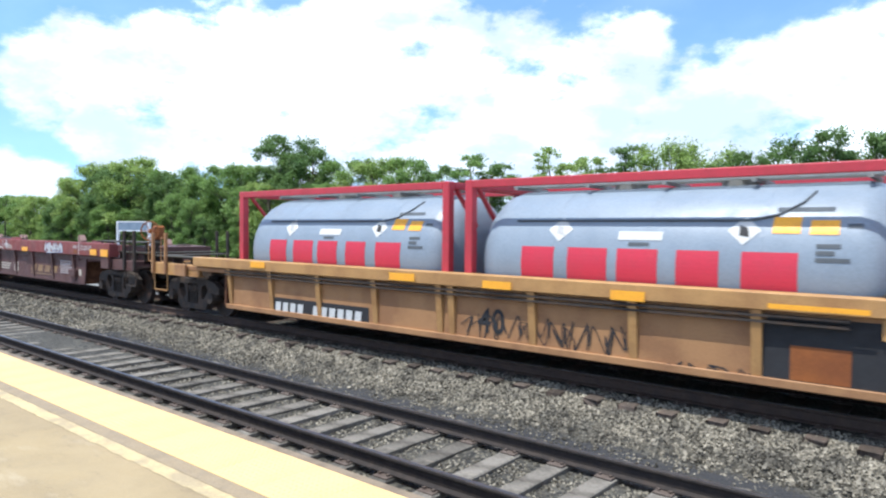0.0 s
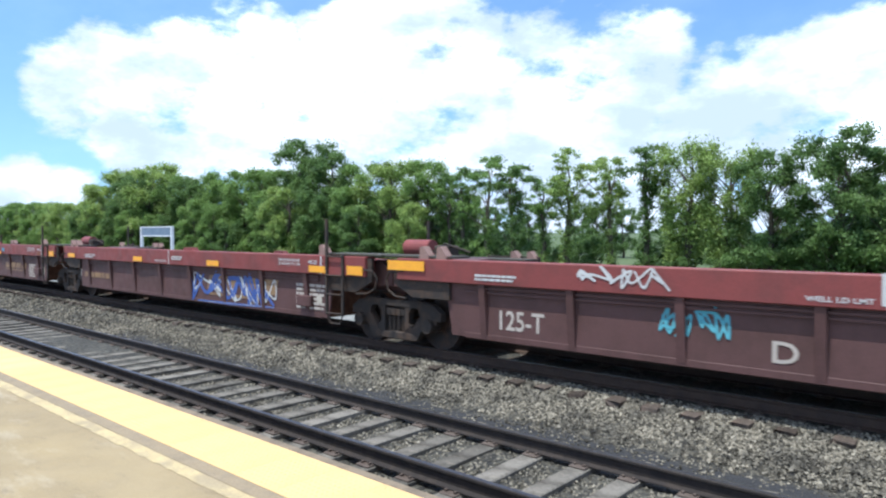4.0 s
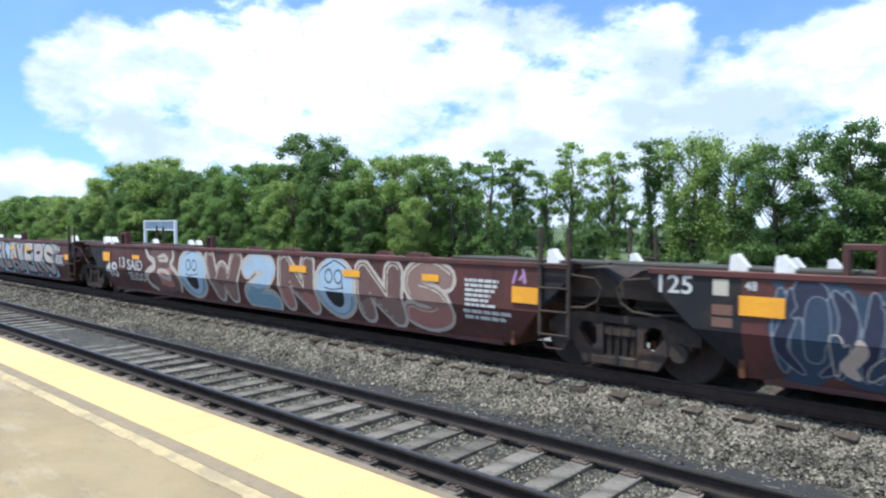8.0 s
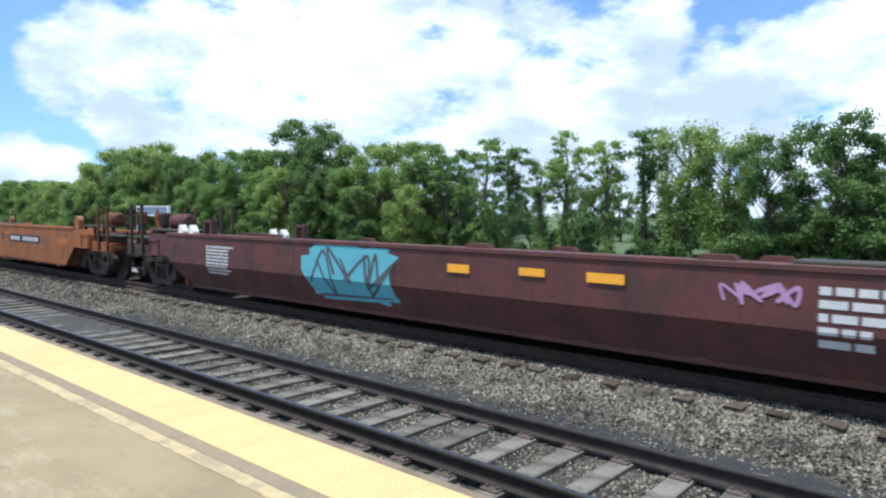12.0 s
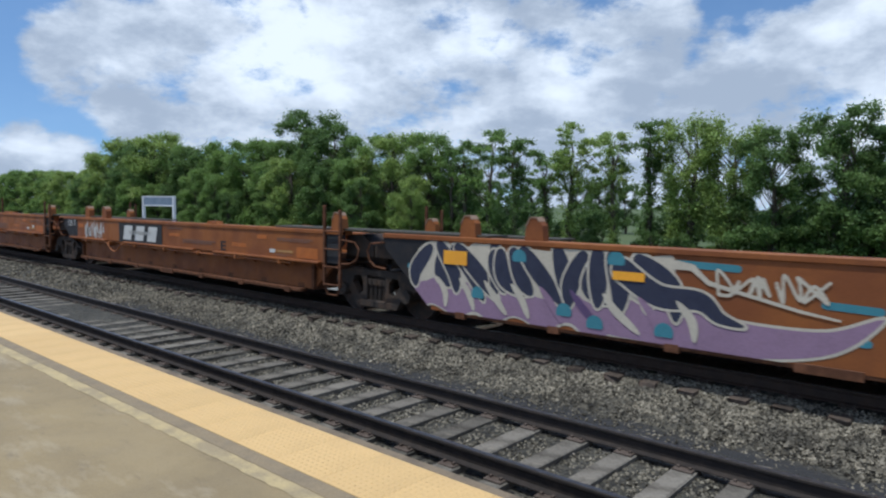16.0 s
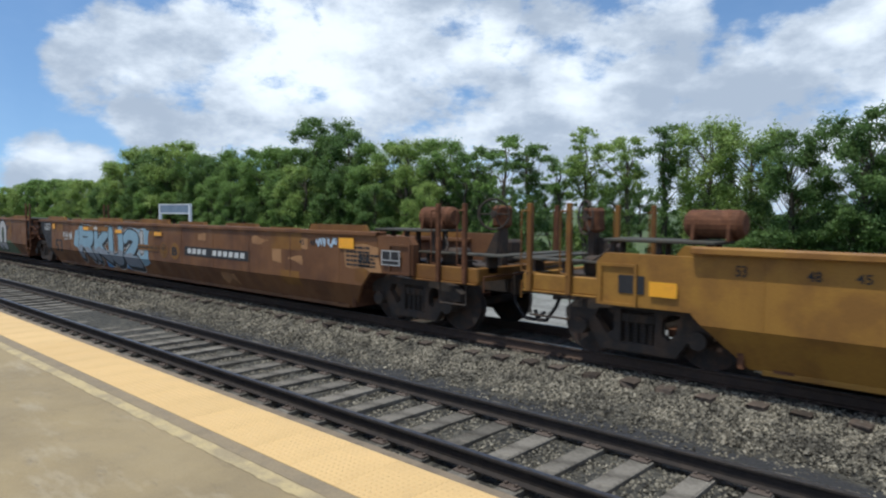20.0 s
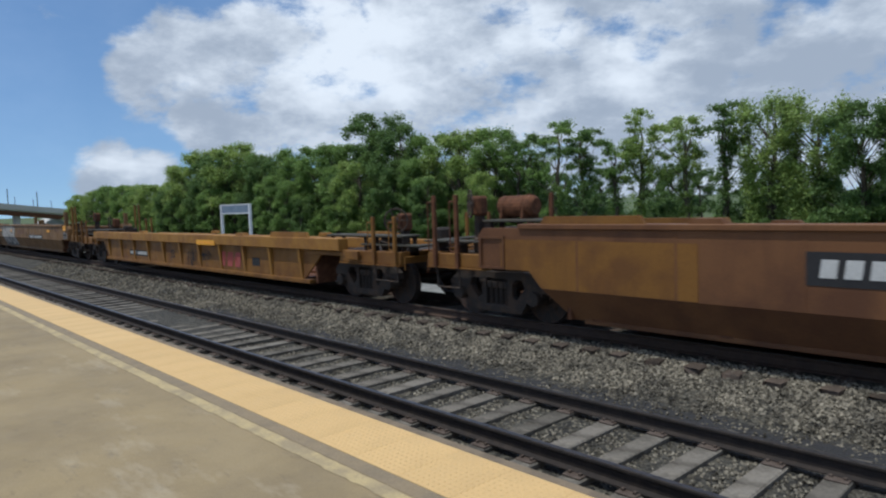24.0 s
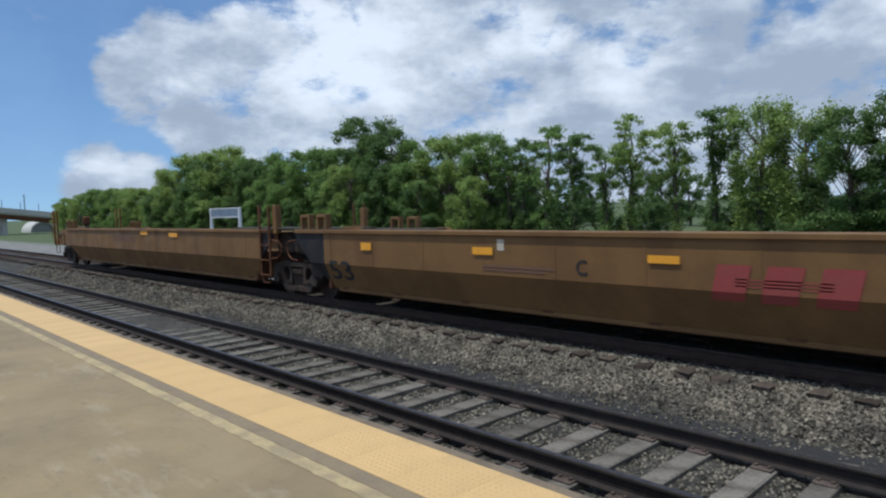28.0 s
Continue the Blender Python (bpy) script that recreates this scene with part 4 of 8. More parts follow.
    for d in (-1, 1):
        bm = B()
        cylinder(bm, (0, -1.0, 0), (0, 1.0, 0), 0.08, n=10)
        axle = part("wheelset", bm, M["wheel"], truck)
        axle.location = (d * 0.89, 0, WHEEL_R)
        for s in (-1, 1):
            bm = B()
            yo, yi = s * 0.79, s * 0.665
            cylinder(bm, (0, min(yo, yi), 0), (0, max(yo, yi), 0), WHEEL_R, n=32)
            cylinder(bm, (0, s * 0.665, 0), (0, s * 0.690, 0), WHEEL_R + 0.027, n=32)
            cylinder(bm, (0, s * 0.79, 0), (0, s * 0.83, 0), 0.13, 0.11, n=14)
            for a in range(3):
                t = a * 2.094
                cylinder(bm, (0.27 * math.cos(t), s * 0.785, 0.27 * math.sin(t)), (0.27 * math.cos(t), s * 0.795, 0.27 * math.sin(t)), 0.035, n=8)
            wheel = part("wheel", bm, M["wheel"], axle)
            bm = B()
            r = bmesh.ops.create_cone(bm, cap_ends=False, segments=32, radius1=WHEEL_R + 0.001, radius2=WHEEL_R + 0.001, depth=0.05)
            bmesh.ops.rotate(bm, matrix=Matrix.Rotation(math.pi / 2, 3, "X"), verts=bm.verts)
            bmesh.ops.translate(bm, vec=(0, s * 0.745, 0), verts=bm.verts)
    return truck


TRUCK = make_truck()
TRUCK_FREE = [True]


def put_truck(u):
    if TRUCK_FREE[0]:
        ob, TRUCK_FREE[0] = TRUCK, False
    else:
        ob = copy_thing(TRUCK, pose(0, 0, 0))
    ob.location = (u, TRAIN_Y, TRAIN_Z)
    MOVING.append((ob, u))
    WHEELS.extend(c for c in ob.children if c.name.startswith("wheelset"))


PLATE = 1.35      # half width over the recessed plate of a ribbed side


def side_y(style, z):
    """The outer face of the near side wall at a height over the rail."""
    if style["kind"] == "bent" and z < style["bend"]:
        t = (style["bend"] - z) / (style["bend"] - style["bot"])
        return -1.45 + 0.25 * t
    if style["kind"] == "ribbed":
        return -1.47 if z > style["chord"] else -PLATE
    if style["kind"] == "ledge" and z < style["bend"]:
        return -1.22
    return -1.45


def clip_ends(bm, hl, bot, rise=0.98, run0=1.85, run1=1.12, fill=True):
    """Cuts a side wall's lower corners off on a slant, to clear the trucks."""
    for s in (-1, 1):
        p = Vector((s * (hl - run0), 0, bot))
        d = Vector((s * (run0 - run1), 0, rise - bot))
        nrm = Vector((s * d.z * s, 0, -abs(d.x))) if s > 0 else Vector((-d.z, 0, -abs(d.x)))
        geom = bm.verts[:] + bm.edges[:] + bm.faces[:]
        r = bmesh.ops.bisect_plane(bm, geom=geom, plane_co=p, plane_no=nrm, clear_outer=True)
        edges = [e for e in r["geom_cut"] if isinstance(e, bmesh.types.BMEdge)]
        if edges and fill:
            bmesh.ops.holes_fill(bm, edges=edges)
    return bm


def wall(parent, style, L, mat, side, ends):
    """One side: ends names what lies at the low and at the high end, 'joint' or 'end'."""
    hl = L / 2
    top, bot = style["top"], style["bot"]
    reach = [style.get("reach", 0.57) if k == "joint" else style.get("end_reach", 1.0) for k in ends]
    e0, e1 = -(hl - reach[0]), hl - reach[1]
    dark = [style.get("dark", (1.75, 1.15))[k] if kind == "joint" and style["kind"] != "ribbed" else 0 for k, kind in enumerate(ends)]
    bm = B()
    if style["kind"] == "bent":
        b = style["bend"]
        pts = [(-1.45, top), (-1.45, b), (-1.20, bot), (-1.14, bot), (-1.39, b), (-1.39, top)]
    elif style["kind"] == "ledge":
        b = style["bend"]
        pts = [(-1.45, top), (-1.45, b), (-1.22, b - 0.02), (-1.22, bot), (-1.16, bot), (-1.16, b - 0.06), (-1.39, b - 0.06), (-1.39, top)]
    elif style["kind"] == "ribbed":
        pts = [(-PLATE, top - 0.02), (-PLATE, bot), (-PLATE + 0.04, bot), (-PLATE + 0.04, top - 0.02)]
    else:
        pts = [(-1.45, top), (-1.45, bot), (-1.40, bot), (-1.40, top)]
    if side > 0:
        pts = [(-a, b) for a, b in pts]
    cut = style.get("plate_reach", 0.0)
    extrude_profile(bm, pts, "x", -(hl - max(dark[0], cut)) if dark[0] or cut else e0, hl - max(dark[1], cut) if dark[1] or cut else e1)
    clip_ends(bm, hl, bot, 0.98, *style.get("diag", (1.75, 1.04)))
    ob = part("side_wall", bm, M[mat], parent)
    for k, w in enumerate(dark):
        if w:
            bm = B()
            xa, xb = (e0, -(hl - w)) if k == 0 else (hl - w, e1)
            extrude_profile(bm, pts, "x", xa, xb)
            clip_ends(bm, hl, bot, 0.98, *style.get("diag", (1.75, 1.04)))
            part("end_panel", bm, M[style.get("apron", "black")], ob, "black painted end panel")
    s = side
    # top rim
    bm = B()
    y0, y1 = sorted((s * (1.47 if style["kind"] == "ribbed" else 1.45 + style.get("lip", 0.025)), s * 1.20))
    if style["kind"] == "ribbed":
        box(bm, e0 if ends[0] == "joint" else -hl - style.get("nose", 0.27), e1 if ends[1] == "joint" else hl + style.get("nose", 0.27), y0, y1, style["chord"], top, 0.012)
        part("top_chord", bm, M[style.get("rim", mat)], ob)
        bm = B()
        ya, yb = sorted((s * style.get("sill_out", 1.40), s * 1.20))
        box(bm, -(hl - 1.9), max(hl - 1.9, e1 - 1.4) if reach[1] > 0 else e1, ya, yb, bot - 0.02, bot + 0.08, 0.008)
        part("bottom_sill", bm, M[mat], ob)
        for z in (style["chord"] - 0.06, style["chord"] - 0.13) if style.get("pipes", True) else ():
            bm = B()
            ya, yb = sorted((s * (PLATE + style.get("pipe_out", 0.10)), s * (PLATE - 0.01)))
            box(bm, -(hl - 1.9), hl - 1.9, ya, yb, z - 0.02, z + 0.012)
            part("stiffener", bm, M[style.get("pipe_mat", "iron")], ob)
        n = style.get("posts", 7)
        for k, x in enumerate(style.get("post_at") or [-(hl - 2.3) + k * (2 * hl - 4.6) / (n - 1) for k in range(n)]):
            bm = B()
            ya, yb = sorted((s * 1.44, s * (PLATE - 0.005)))
            w = 0.06 if k not in style.get("wide", ()) else 0.10
            extrude_profile(bm, [(s * 1.45, style["chord"] + 0.005), (s * (PLATE - 0.005), style["chord"] + 0.005), (s * (PLATE - 0.005), bot + 0.02), (s * 1.36, bot + 0.02)], "x", x - w, x + w)
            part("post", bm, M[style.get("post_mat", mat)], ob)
    else:
        box(bm, e0, e1, y0, y1, top - 0.075, top + 0.01, 0.012)
        part("top_rim", bm, M[style.get("rim", mat)], ob)
        bm = B()
        q = 1.22 if style["kind"] == "bent" else 1.44
        ya, yb = sorted((s * q, s * (q - 0.18)))
        box(bm, -(hl - 1.95), hl - 1.95, ya, yb, bot - 0.05, bot + 0.02, 0.01)
        part("bottom_sill", bm, M[mat if style["kind"] == "bent" else "rust"], ob)
        if style["kind"] != "bent":
            for k in range(7):
                x = -(hl - 2.4) + k * (2 * hl - 4.8) / 6
                bm = B()
                ya, yb = sorted((s * 1.46, s * 1.38))
                box(bm, x - 0.10 - 0.25 * (k == 3), x + 0.10 + 0.25 * (k == 3), ya, yb, bot - 0.09, bot + 0.03, 0.008)
                part("foot", bm, M["rust"], ob)
    if style["kind"] == "bent":
        n = style.get("seams", 11)
        for k in range(n):
            x = -(hl - 2.0) + k * (2 * hl - 4.0) / (n - 1)
            bm = B()
            ya, yb = sorted((s * 1.456, s * 1.44))
            box(bm, x - 0.018, x + 0.018, ya, yb, style["bend"], top - 0.08)
            part("weld_seam", bm, M[mat], ob)
    if style["kind"] == "ledge":
        b = style["bend"]
        for a, c in ((-0.42, -0.24), (-0.16, 0.10), (0.16, 0.42)):
            bm = B()
            ya, yb = sorted((s * 1.53, s * 1.36))
            box(bm, a * L, c * L, ya, yb, b - 0.04, b + 0.012, 0.012)
            part("ledge", bm, M[mat], ob)
            for x in np.linspace(a * L + 0.2, c * L - 0.2, 4):
                bm = B()
                extrude_profile(bm, [(s * 1.51, b - 0.035), (s * 1.24, b - 0.035), (s * 1.24, b - 0.20)], "x", x - 0.012, x + 0.012)
                part("ledge_bracket", bm, M[mat], ob)
        bm = B()
        x1 = -0.20 * L
        tube(bm, [(-(hl - 2.2), s * 1.49, b - 0.08), (x1 - 0.55, s * 1.49, b - 0.08), (x1 - 0.22, s * 1.49, b - 0.30), (x1 + 0.06, s * 1.49, b - 0.32), (x1 + 0.45, s * 1.49, b - 0.08), (hl - 2.2, s * 1.49, b - 0.08)], 0.024, 8)
        part("pipe", bm, M[mat], ob)
        for x in np.linspace(-(hl - 2.6), hl - 2.6, 7):
            bm = B()
            ya, yb = sorted((s * 1.53, s * 1.44))
            box(bm, x - 0.05, x + 0.05, ya, yb, b - 0.125, b - 0.035, 0.012)
            part("pipe_clamp", bm, M[mat], ob)
    return ob


def ladder(parent, x, y, z0, z1, mat, n=4, w=0.42, tall=()):
    bm = B()
    for k, dx in enumerate((-w / 2, w / 2)):
        zt = tall[k] if tall else z1
        box(bm, x + dx - 0.03, x + dx + 0.03, y - 0.025, y + 0.025, z0, zt, 0.006)
    ob = part("ladder", bm, M[mat], parent)
    for k in range(n):
        z = z0 + 0.04 + (min(z1, 1.75) - z0 - 0.1) * k / max(1, n - 1)
        bm = B()
        cylinder(bm, (x - w / 2, y - 0.03, z), (x + w / 2, y - 0.03, z), 0.016, n=6)
        part("rung", bm, M[mat], ob)
    return ob


def joint_end(unit, style, hl, s, mat):
    """The end over a shared truck: castings over the bolster, a walkway, and at the head end a ladder."""
    top = style["top"]
    ribbed = style["kind"] == "ribbed"
    bm = B()
    xa, xb = sorted((s * (hl - 1.3), s * (hl - 0.06)))
    box(bm, xa, xb, -0.75, 0.75, 0.94, 1.28, 0.02)
    part("end_beam", bm, M[style.get("end", "iron")], unit)
    bm = B()
    xa, xb = sorted((s * (hl - 0.75), s * (hl - 0.02)))
    extrude_profile(bm, [(s * (hl - 0.8), 1.12), (s * (hl - 0.8), top - 0.08), (s * (hl - 0.35), top - 0.06), (s * (hl - 0.02), 1.36), (s * (hl - 0.02), 1.14)], "y", -1.15, 1.15)
    part("connector_casting", bm, M[style.get("end", "iron")], unit)
    if ribbed:
        for side in (-1, 1):
            # added sheet; iron-dark on RED, in place of the shaded hole by the truck
            bm = B()
            xa, xb = (s * (hl - 1.6), s * (hl - 0.30))
            ya, yb = sorted((side * 1.41, side * 1.35))
            extrude_profile(bm, [(xa, 1.0), (xa, top - 0.03), (xb, top - 0.03), (xb, 1.22), (s * (hl - 0.75), 1.0)], "y", ya, yb)
            part("apron", bm, M[style.get("apron", "black")], unit)
    xa, xb = sorted((s * (hl - (1.6 if ribbed else 2.9)), s * (hl - 0.03)))
    for side in (-1, 1):
        bm = B()
        ya, yb = sorted((side * 0.84, side * 1.40))
        zw = top if side < 0 else top - 0.12
        box(bm, xa, xb, ya, yb, zw + 0.012, zw + 0.05, 0.006)
        part("walkway", bm, M["grating"], unit)
    if style.get("joint_gear") and s > 0:
        bm = B()
        cylinder(bm, (hl - 0.18, -0.55, top + 0.16), (hl + 0.46, -0.55, top + 0.16), 0.16, n=18)
        part("air_reservoir", bm, M[style["rim"]], unit, "maroon air reservoir")
        for x in (hl - 0.06, hl + 0.3):
            bm = B()
            box(bm, x - 0.03, x + 0.03, -0.72, -0.38, top - 0.3, top + 0.02)
            part("reservoir_bracket", bm, M["iron"], unit)
    if style.get("joint_gear") and s < 0:
        bm = B()
        box(bm, -hl + 0.7, -hl + 1.0, -0.8, -0.4, top, top + 0.22, 0.03)
        part("brake_valve", bm, M["iron"], unit)
        bm = B()
        tube(bm, [(-hl + 0.4, -0.6, top + 0.05), (-hl + 0.9, -0.7, top + 0.25), (-hl + 1.4, -0.6, top + 0.1)], 0.02, 6)
        part("air_pipe", bm, M["iron"], unit)
    for side in (-1, 1):
        bm = B()
        tube(bm, [(s * (hl - 0.62), side * 1.48, 1.46), (s * (hl - 0.22), side * 1.46, 1.42), (s * (hl - 0.12), side * 1.44, 1.28), (s * (hl - 0.18), side * 1.44, 1.10), (s * (hl - 0.36), side * 1.46, 1.00), (s * (hl - 0.66), side * 1.48, 0.98)], 0.016, 6)
        part("grab_iron", bm, M[style.get("ladder", "iron")], unit)
        bm = B()
        cylinder(bm, (s * (hl - 1.7), side * 0.95, 1.02), (s * (hl - 0.1), side * 0.85, 0.98), 0.02, n=6)
        part("brake_rod", bm, M["iron"], unit)
    if s > 0:
        for side in (-1, 1):
            bm = B()
            la = style.get("ladder_at", 0.85)
            tube(bm, [(hl - la - 0.24, side * 1.49, 0.55), (hl - la - 0.13, side * 1.49, 0.36), (hl - la + 0.15, side * 1.49, 0.36), (hl - la + 0.24, side * 1.49, 0.55)], 0.015, 6)
            part("stirrup", bm, M[style.get("ladder", "iron")], unit)
        for side in (-1, 1):
            ladder(unit, hl - style.get("ladder_at", 0.85), side * 1.49, 0.52, top + 0.05, style.get("ladder", "iron"), 4, 0.48, (top + style.get("stile", 0.55), top + style.get("stile2", 0.52)))
    else:
        bm = B()
        tube(bm, [(-hl + 0.25, -1.0, 1.0), (-hl + 0.5, -1.18, 0.92), (-hl + 0.9, -1.25, 0.98), (-hl + 1.2, -1.2, 1.2)], 0.022, 6)
        part("brake_hose", bm, M["black"], unit)


def car_end(unit, style, hl, s, mat):
    """The outer end of a car: side boxes over the truck, low sills with stakes and steps, platform, brake gear, coupler."""
    top = style["top"]
    sill0, sill1 = style.get("sill", (0.95, 1.20))
    nose, far = style.get("nose", 0.2), 1.55
    stakes = style.get("stakes", (0.78, 1.42))
    stake_top = style.get("stake_top", 2.28)
    smat = M[style.get("stake_mat", mat)]
    dmat = M[style.get("deck_mat", "iron")]

    def X(d0, d1):
        return sorted((s * (hl + d0), s * (hl + d1)))
    bm = B()
    box(bm, *X(-1.2, 1.5), -0.5, 0.5, 0.72, sill1 - 0.03, 0.02)
    part("draft_sill", bm, dmat, unit)
    bm = B()
    box(bm, *X(far - 0.12, far), -1.36, 1.36, sill0 + 0.02, sill1, 0.015)
    part("end_sill", bm, M[style.get("sill_mat", mat)], unit)
    for side in (-1, 1):
        if style["kind"] == "ribbed":
            # a lettering board hung under the top chord
            bm = B()
            ya, yb = sorted((side * 1.475, side * 1.40))
            box(bm, *X(-0.25, 0.22), ya, yb, 0.97, style["chord"] + 0.02, 0.01)
            board = part("lettering_board", bm, M[mat], unit)
            bm = B()
            ya, yb = sorted((side * 1.38, side * 0.5))
            box(bm, *X(-1.9, 0.2), ya, yb, style["chord"] - 0.12, style["chord"] - 0.02, 0.01)
            part("end_floor", bm, M[mat], unit)
        else:
            bm = B()
            ya, yb = sorted((side * 1.445, side * 1.30))
            xa, xb, xc = s * (hl - 1.6), s * (hl + nose), s * (hl + nose - 0.12)
            tz = style.get("box_top", top - 0.06)
            low = style.get("box_low", 0.98)
            extrude_profile(bm, [(xa, low), (xa, tz), (xc, tz), (xb, tz - 0.14), (xb, low)], "y", ya, yb)
            bx = part("end_box", bm, M[mat], unit)
            bm = B()
            ya, yb = sorted((side * 1.475, side * 1.44))
            x0, x1 = X(nose - 0.62, nose - 0.05)
            for q in ((x0, x1, low + 0.0, low + 0.04), (x0, x1, tz - 0.18, tz - 0.14), (x0, x0 + 0.04, low, tz - 0.14), (x1 - 0.04, x1, low, tz - 0.14)):
                box(bm, q[0], q[1], ya, yb, q[2], q[3])
            part("stiffener_frame", bm, M[mat], bx)
        bm = B()
        ya, yb = sorted((side * 1.37, side * 1.27))
        box(bm, *X(nose - 0.1, far - 0.01), ya, yb, sill0, sill1, 0.012)
        part("side_sill", bm, M[style.get("sill_mat", mat)], unit)
        bm = B()
        ya, yb = sorted((side * 1.40, side * 1.22))
        box(bm, *X(nose - 0.1, far - 0.02), ya, yb, sill0 - 0.03, sill0 - 0.004, 0.004)
        part("sill_flange", bm, M[style.get("sill_mat", mat)], unit)
        for d in stakes:
            x = s * (hl + d)
            bm = B()
            ya, yb = sorted((side * 1.44, side * 1.372))
            box(bm, x - 0.04, x + 0.04, ya, yb, sill0 - 0.02, stake_top, 0.008)
            stake = part("stake", bm, smat, unit)
            bm = B()
            yy, xg = side * 1.47, x - 0.11
            tube(bm, [(x, yy - 0.03 * side, stake_top - 0.12), (xg, yy, stake_top - 0.12), (xg, yy, sill1 + 0.05), (x, yy - 0.03 * side, sill1 + 0.02)], 0.013, 6)
            part("grab_iron", bm, smat, stake)
        bm = B()
        xs0, xs1 = s * (hl + stakes[0]), s * (hl + stakes[1])
        tube(bm, [(xs0, side * 1.36, sill0), (xs0, side * 1.36, 0.56), (xs1, side * 1.36, 0.56), (xs1, side * 1.36, sill0)], 0.016, 6)
        part("step", bm, M[style.get("step_mat", "iron")], unit)
    bm = B()
    pz = style.get("platform", 1.42)
    box(bm, *X(-0.1, 1.9), -1.15, -0.80, pz - 0.035, pz, 0.006)
    box(bm, *X(1.55, 1.9), -0.81, 0.9, pz - 0.035, pz, 0.006)
    part("walkway", bm, M["grating"], unit)
    for d in (0.1, 0.95, 1.50):
        bm = B()
        box(bm, *X(d, d + 0.05), -1.1, -0.85, sill1 - 0.1, pz - 0.03)
        part("walkway_bracket", bm, dmat, unit)
    # couplers, hose, uncoupling lever
    bm = B()
    box(bm, *X(1.3, 1.75), -0.09, 0.09, 0.78, 0.98, 0.02)
    extrude_profile(bm, [(s * (hl + 1.72), -0.20), (s * (hl + 2.12), -0.17), (s * (hl + 2.14), 0.05), (s * (hl + 2.0), 0.20), (s * (hl + 1.72), 0.14)], "z", 0.72, 1.02)
    box(bm, *X(1.5, 1.62), -0.42, 0.42, 0.68, 1.08, 0.02)
    coupler = part("coupler", bm, M["iron"], unit, "rusty knuckle coupler")
    bm = B()
    tube(bm, [(s * (hl + 1.5), -0.30, 0.80), (s * (hl + 1.58), -0.36, 0.55), (s * (hl + 1.78), -0.34, 0.30), (s * (hl + 1.98), -0.30, 0.28), (s * (hl + 2.1), -0.2, 0.42)], 0.032, 8)
    part("brake_hose", bm, M["black"], coupler, "black rubber brake hose")
    bm = B()
    tube(bm, [(s * (hl + 1.62), -1.3, 0.80), (s * (hl + 1.62), -1.3, 1.06), (s * (hl + 1.66), -0.6, 1.06), (s * (hl + 1.8), -0.15, 1.08)], 0.014, 6)
    part("uncoupling_lever", bm, smat, unit)
    if style.get("grey_beam"):
        bm = B()
        box(bm, *X(1.60, 1.96), -1.12, 1.12, 1.07, 1.44, 0.03)
        part("end_beam", bm, M["iron"], unit, "grimy dark steel end beam")
    if style.get("house"):
        bm = B()
        extrude_profile(bm, [(s * (hl + 0.24), sill1), (s * (hl + 0.24), 1.62), (s * (hl + 1.38), 1.60), (s * (hl + 1.38), 1.36), (s * (hl + 1.30), sill1)], "y", -1.0, 1.0)
        part("gear_house", bm, M[mat], unit)
    if style.get("gear", True):
        sh0, sh1 = style.get("shelf", (-1.3, 0.3))
        sz = top + 0.07
        tank = style.get("tank", (-0.5, 0.32))
        tmat = M[style.get("tank_mat", mat)]
        bm = B()
        box(bm, *X(sh0, sh1), -1.12, -0.62 if not tank else -0.33, sz - 0.045, sz, 0.01)
        part("gear_shelf", bm, M["grating"], unit)
        for d in (sh0 + 0.1, (sh0 + sh1) / 2, sh1 - 0.1):
            for y in (-1.0, -0.7):
                bm = B()
                box(bm, s * (hl + d) - 0.035, s * (hl + d) + 0.035, y - 0.035, y + 0.035, sill1 - 0.1, sz - 0.04)
                part("shelf_post", bm, dmat, unit)
        if tank:
            bm = B()
            x0, x1 = X(*tank)
            ty, tz, tr = -0.55, sz + 0.22, 0.20
            cylinder(bm, (x0 + 0.06, ty, tz), (x1 - 0.06, ty, tz), tr, n=20)
            cylinder(bm, (x0, ty, tz), (x0 + 0.061, ty, tz), tr * 0.72, tr, n=20)
            cylinder(bm, (x1 - 0.061, ty, tz), (x1, ty, tz), tr, tr * 0.72, n=20)
            for x in (x0 + 0.2, x1 - 0.2):
                cylinder(bm, (x - 0.02, ty, tz), (x + 0.02, ty, tz), tr + 0.008, n=20)
            tk = part("air_tank", bm, tmat, unit, "cylindrical air reservoir")
            for x in (x0 + 0.16, x1 - 0.16):
                bm = B()
                extrude_profile(bm, [(ty - 0.24, sz), (ty + 0.24, sz), (ty + 0.20, tz), (ty - 0.20, tz)], "x", x - 0.02, x + 0.02)
                part("tank_cradle", bm, tmat, tk)
        wd = style.get("wheel_at", 1.2)
        x = s * (hl + wd)
        wy = style.get("wheel_y", -0.25)
        bm = B()
        box(bm, x - 0.06, x + 0.06, wy - 0.10, wy + 0.10, sill1 - 0.1, top + 0.15, 0.01)
        extrude_profile(bm, [(x - 0.5, sill1), (x - 0.06, sill1), (x - 0.06, top + 0.05), (x - 0.2, top + 0.02)] if s > 0 else [(x + 0.5, sill1), (x + 0.06, sill1), (x + 0.06, top + 0.05), (x + 0.2, top + 0.02)], "y", wy + 0.02, wy + 0.06)
        stand = part("brake_stand", bm, M[style.get("stand_mat", "iron")], unit)
        bm = B()
        box(bm, x - 0.16, x + 0.14, wy - 0.14, wy + 0.14, top + 0.12, top + 0.52, 0.05)
        part("gear_case", bm, M[style.get("case_mat", "rust")], stand, "hand brake gear case")
        bm = B()
        c = Vector((x - 0.02, wy - 0.24, top + 0.36))
        tilt = Matrix.Rotation(radians(35 * s), 3, "Z")
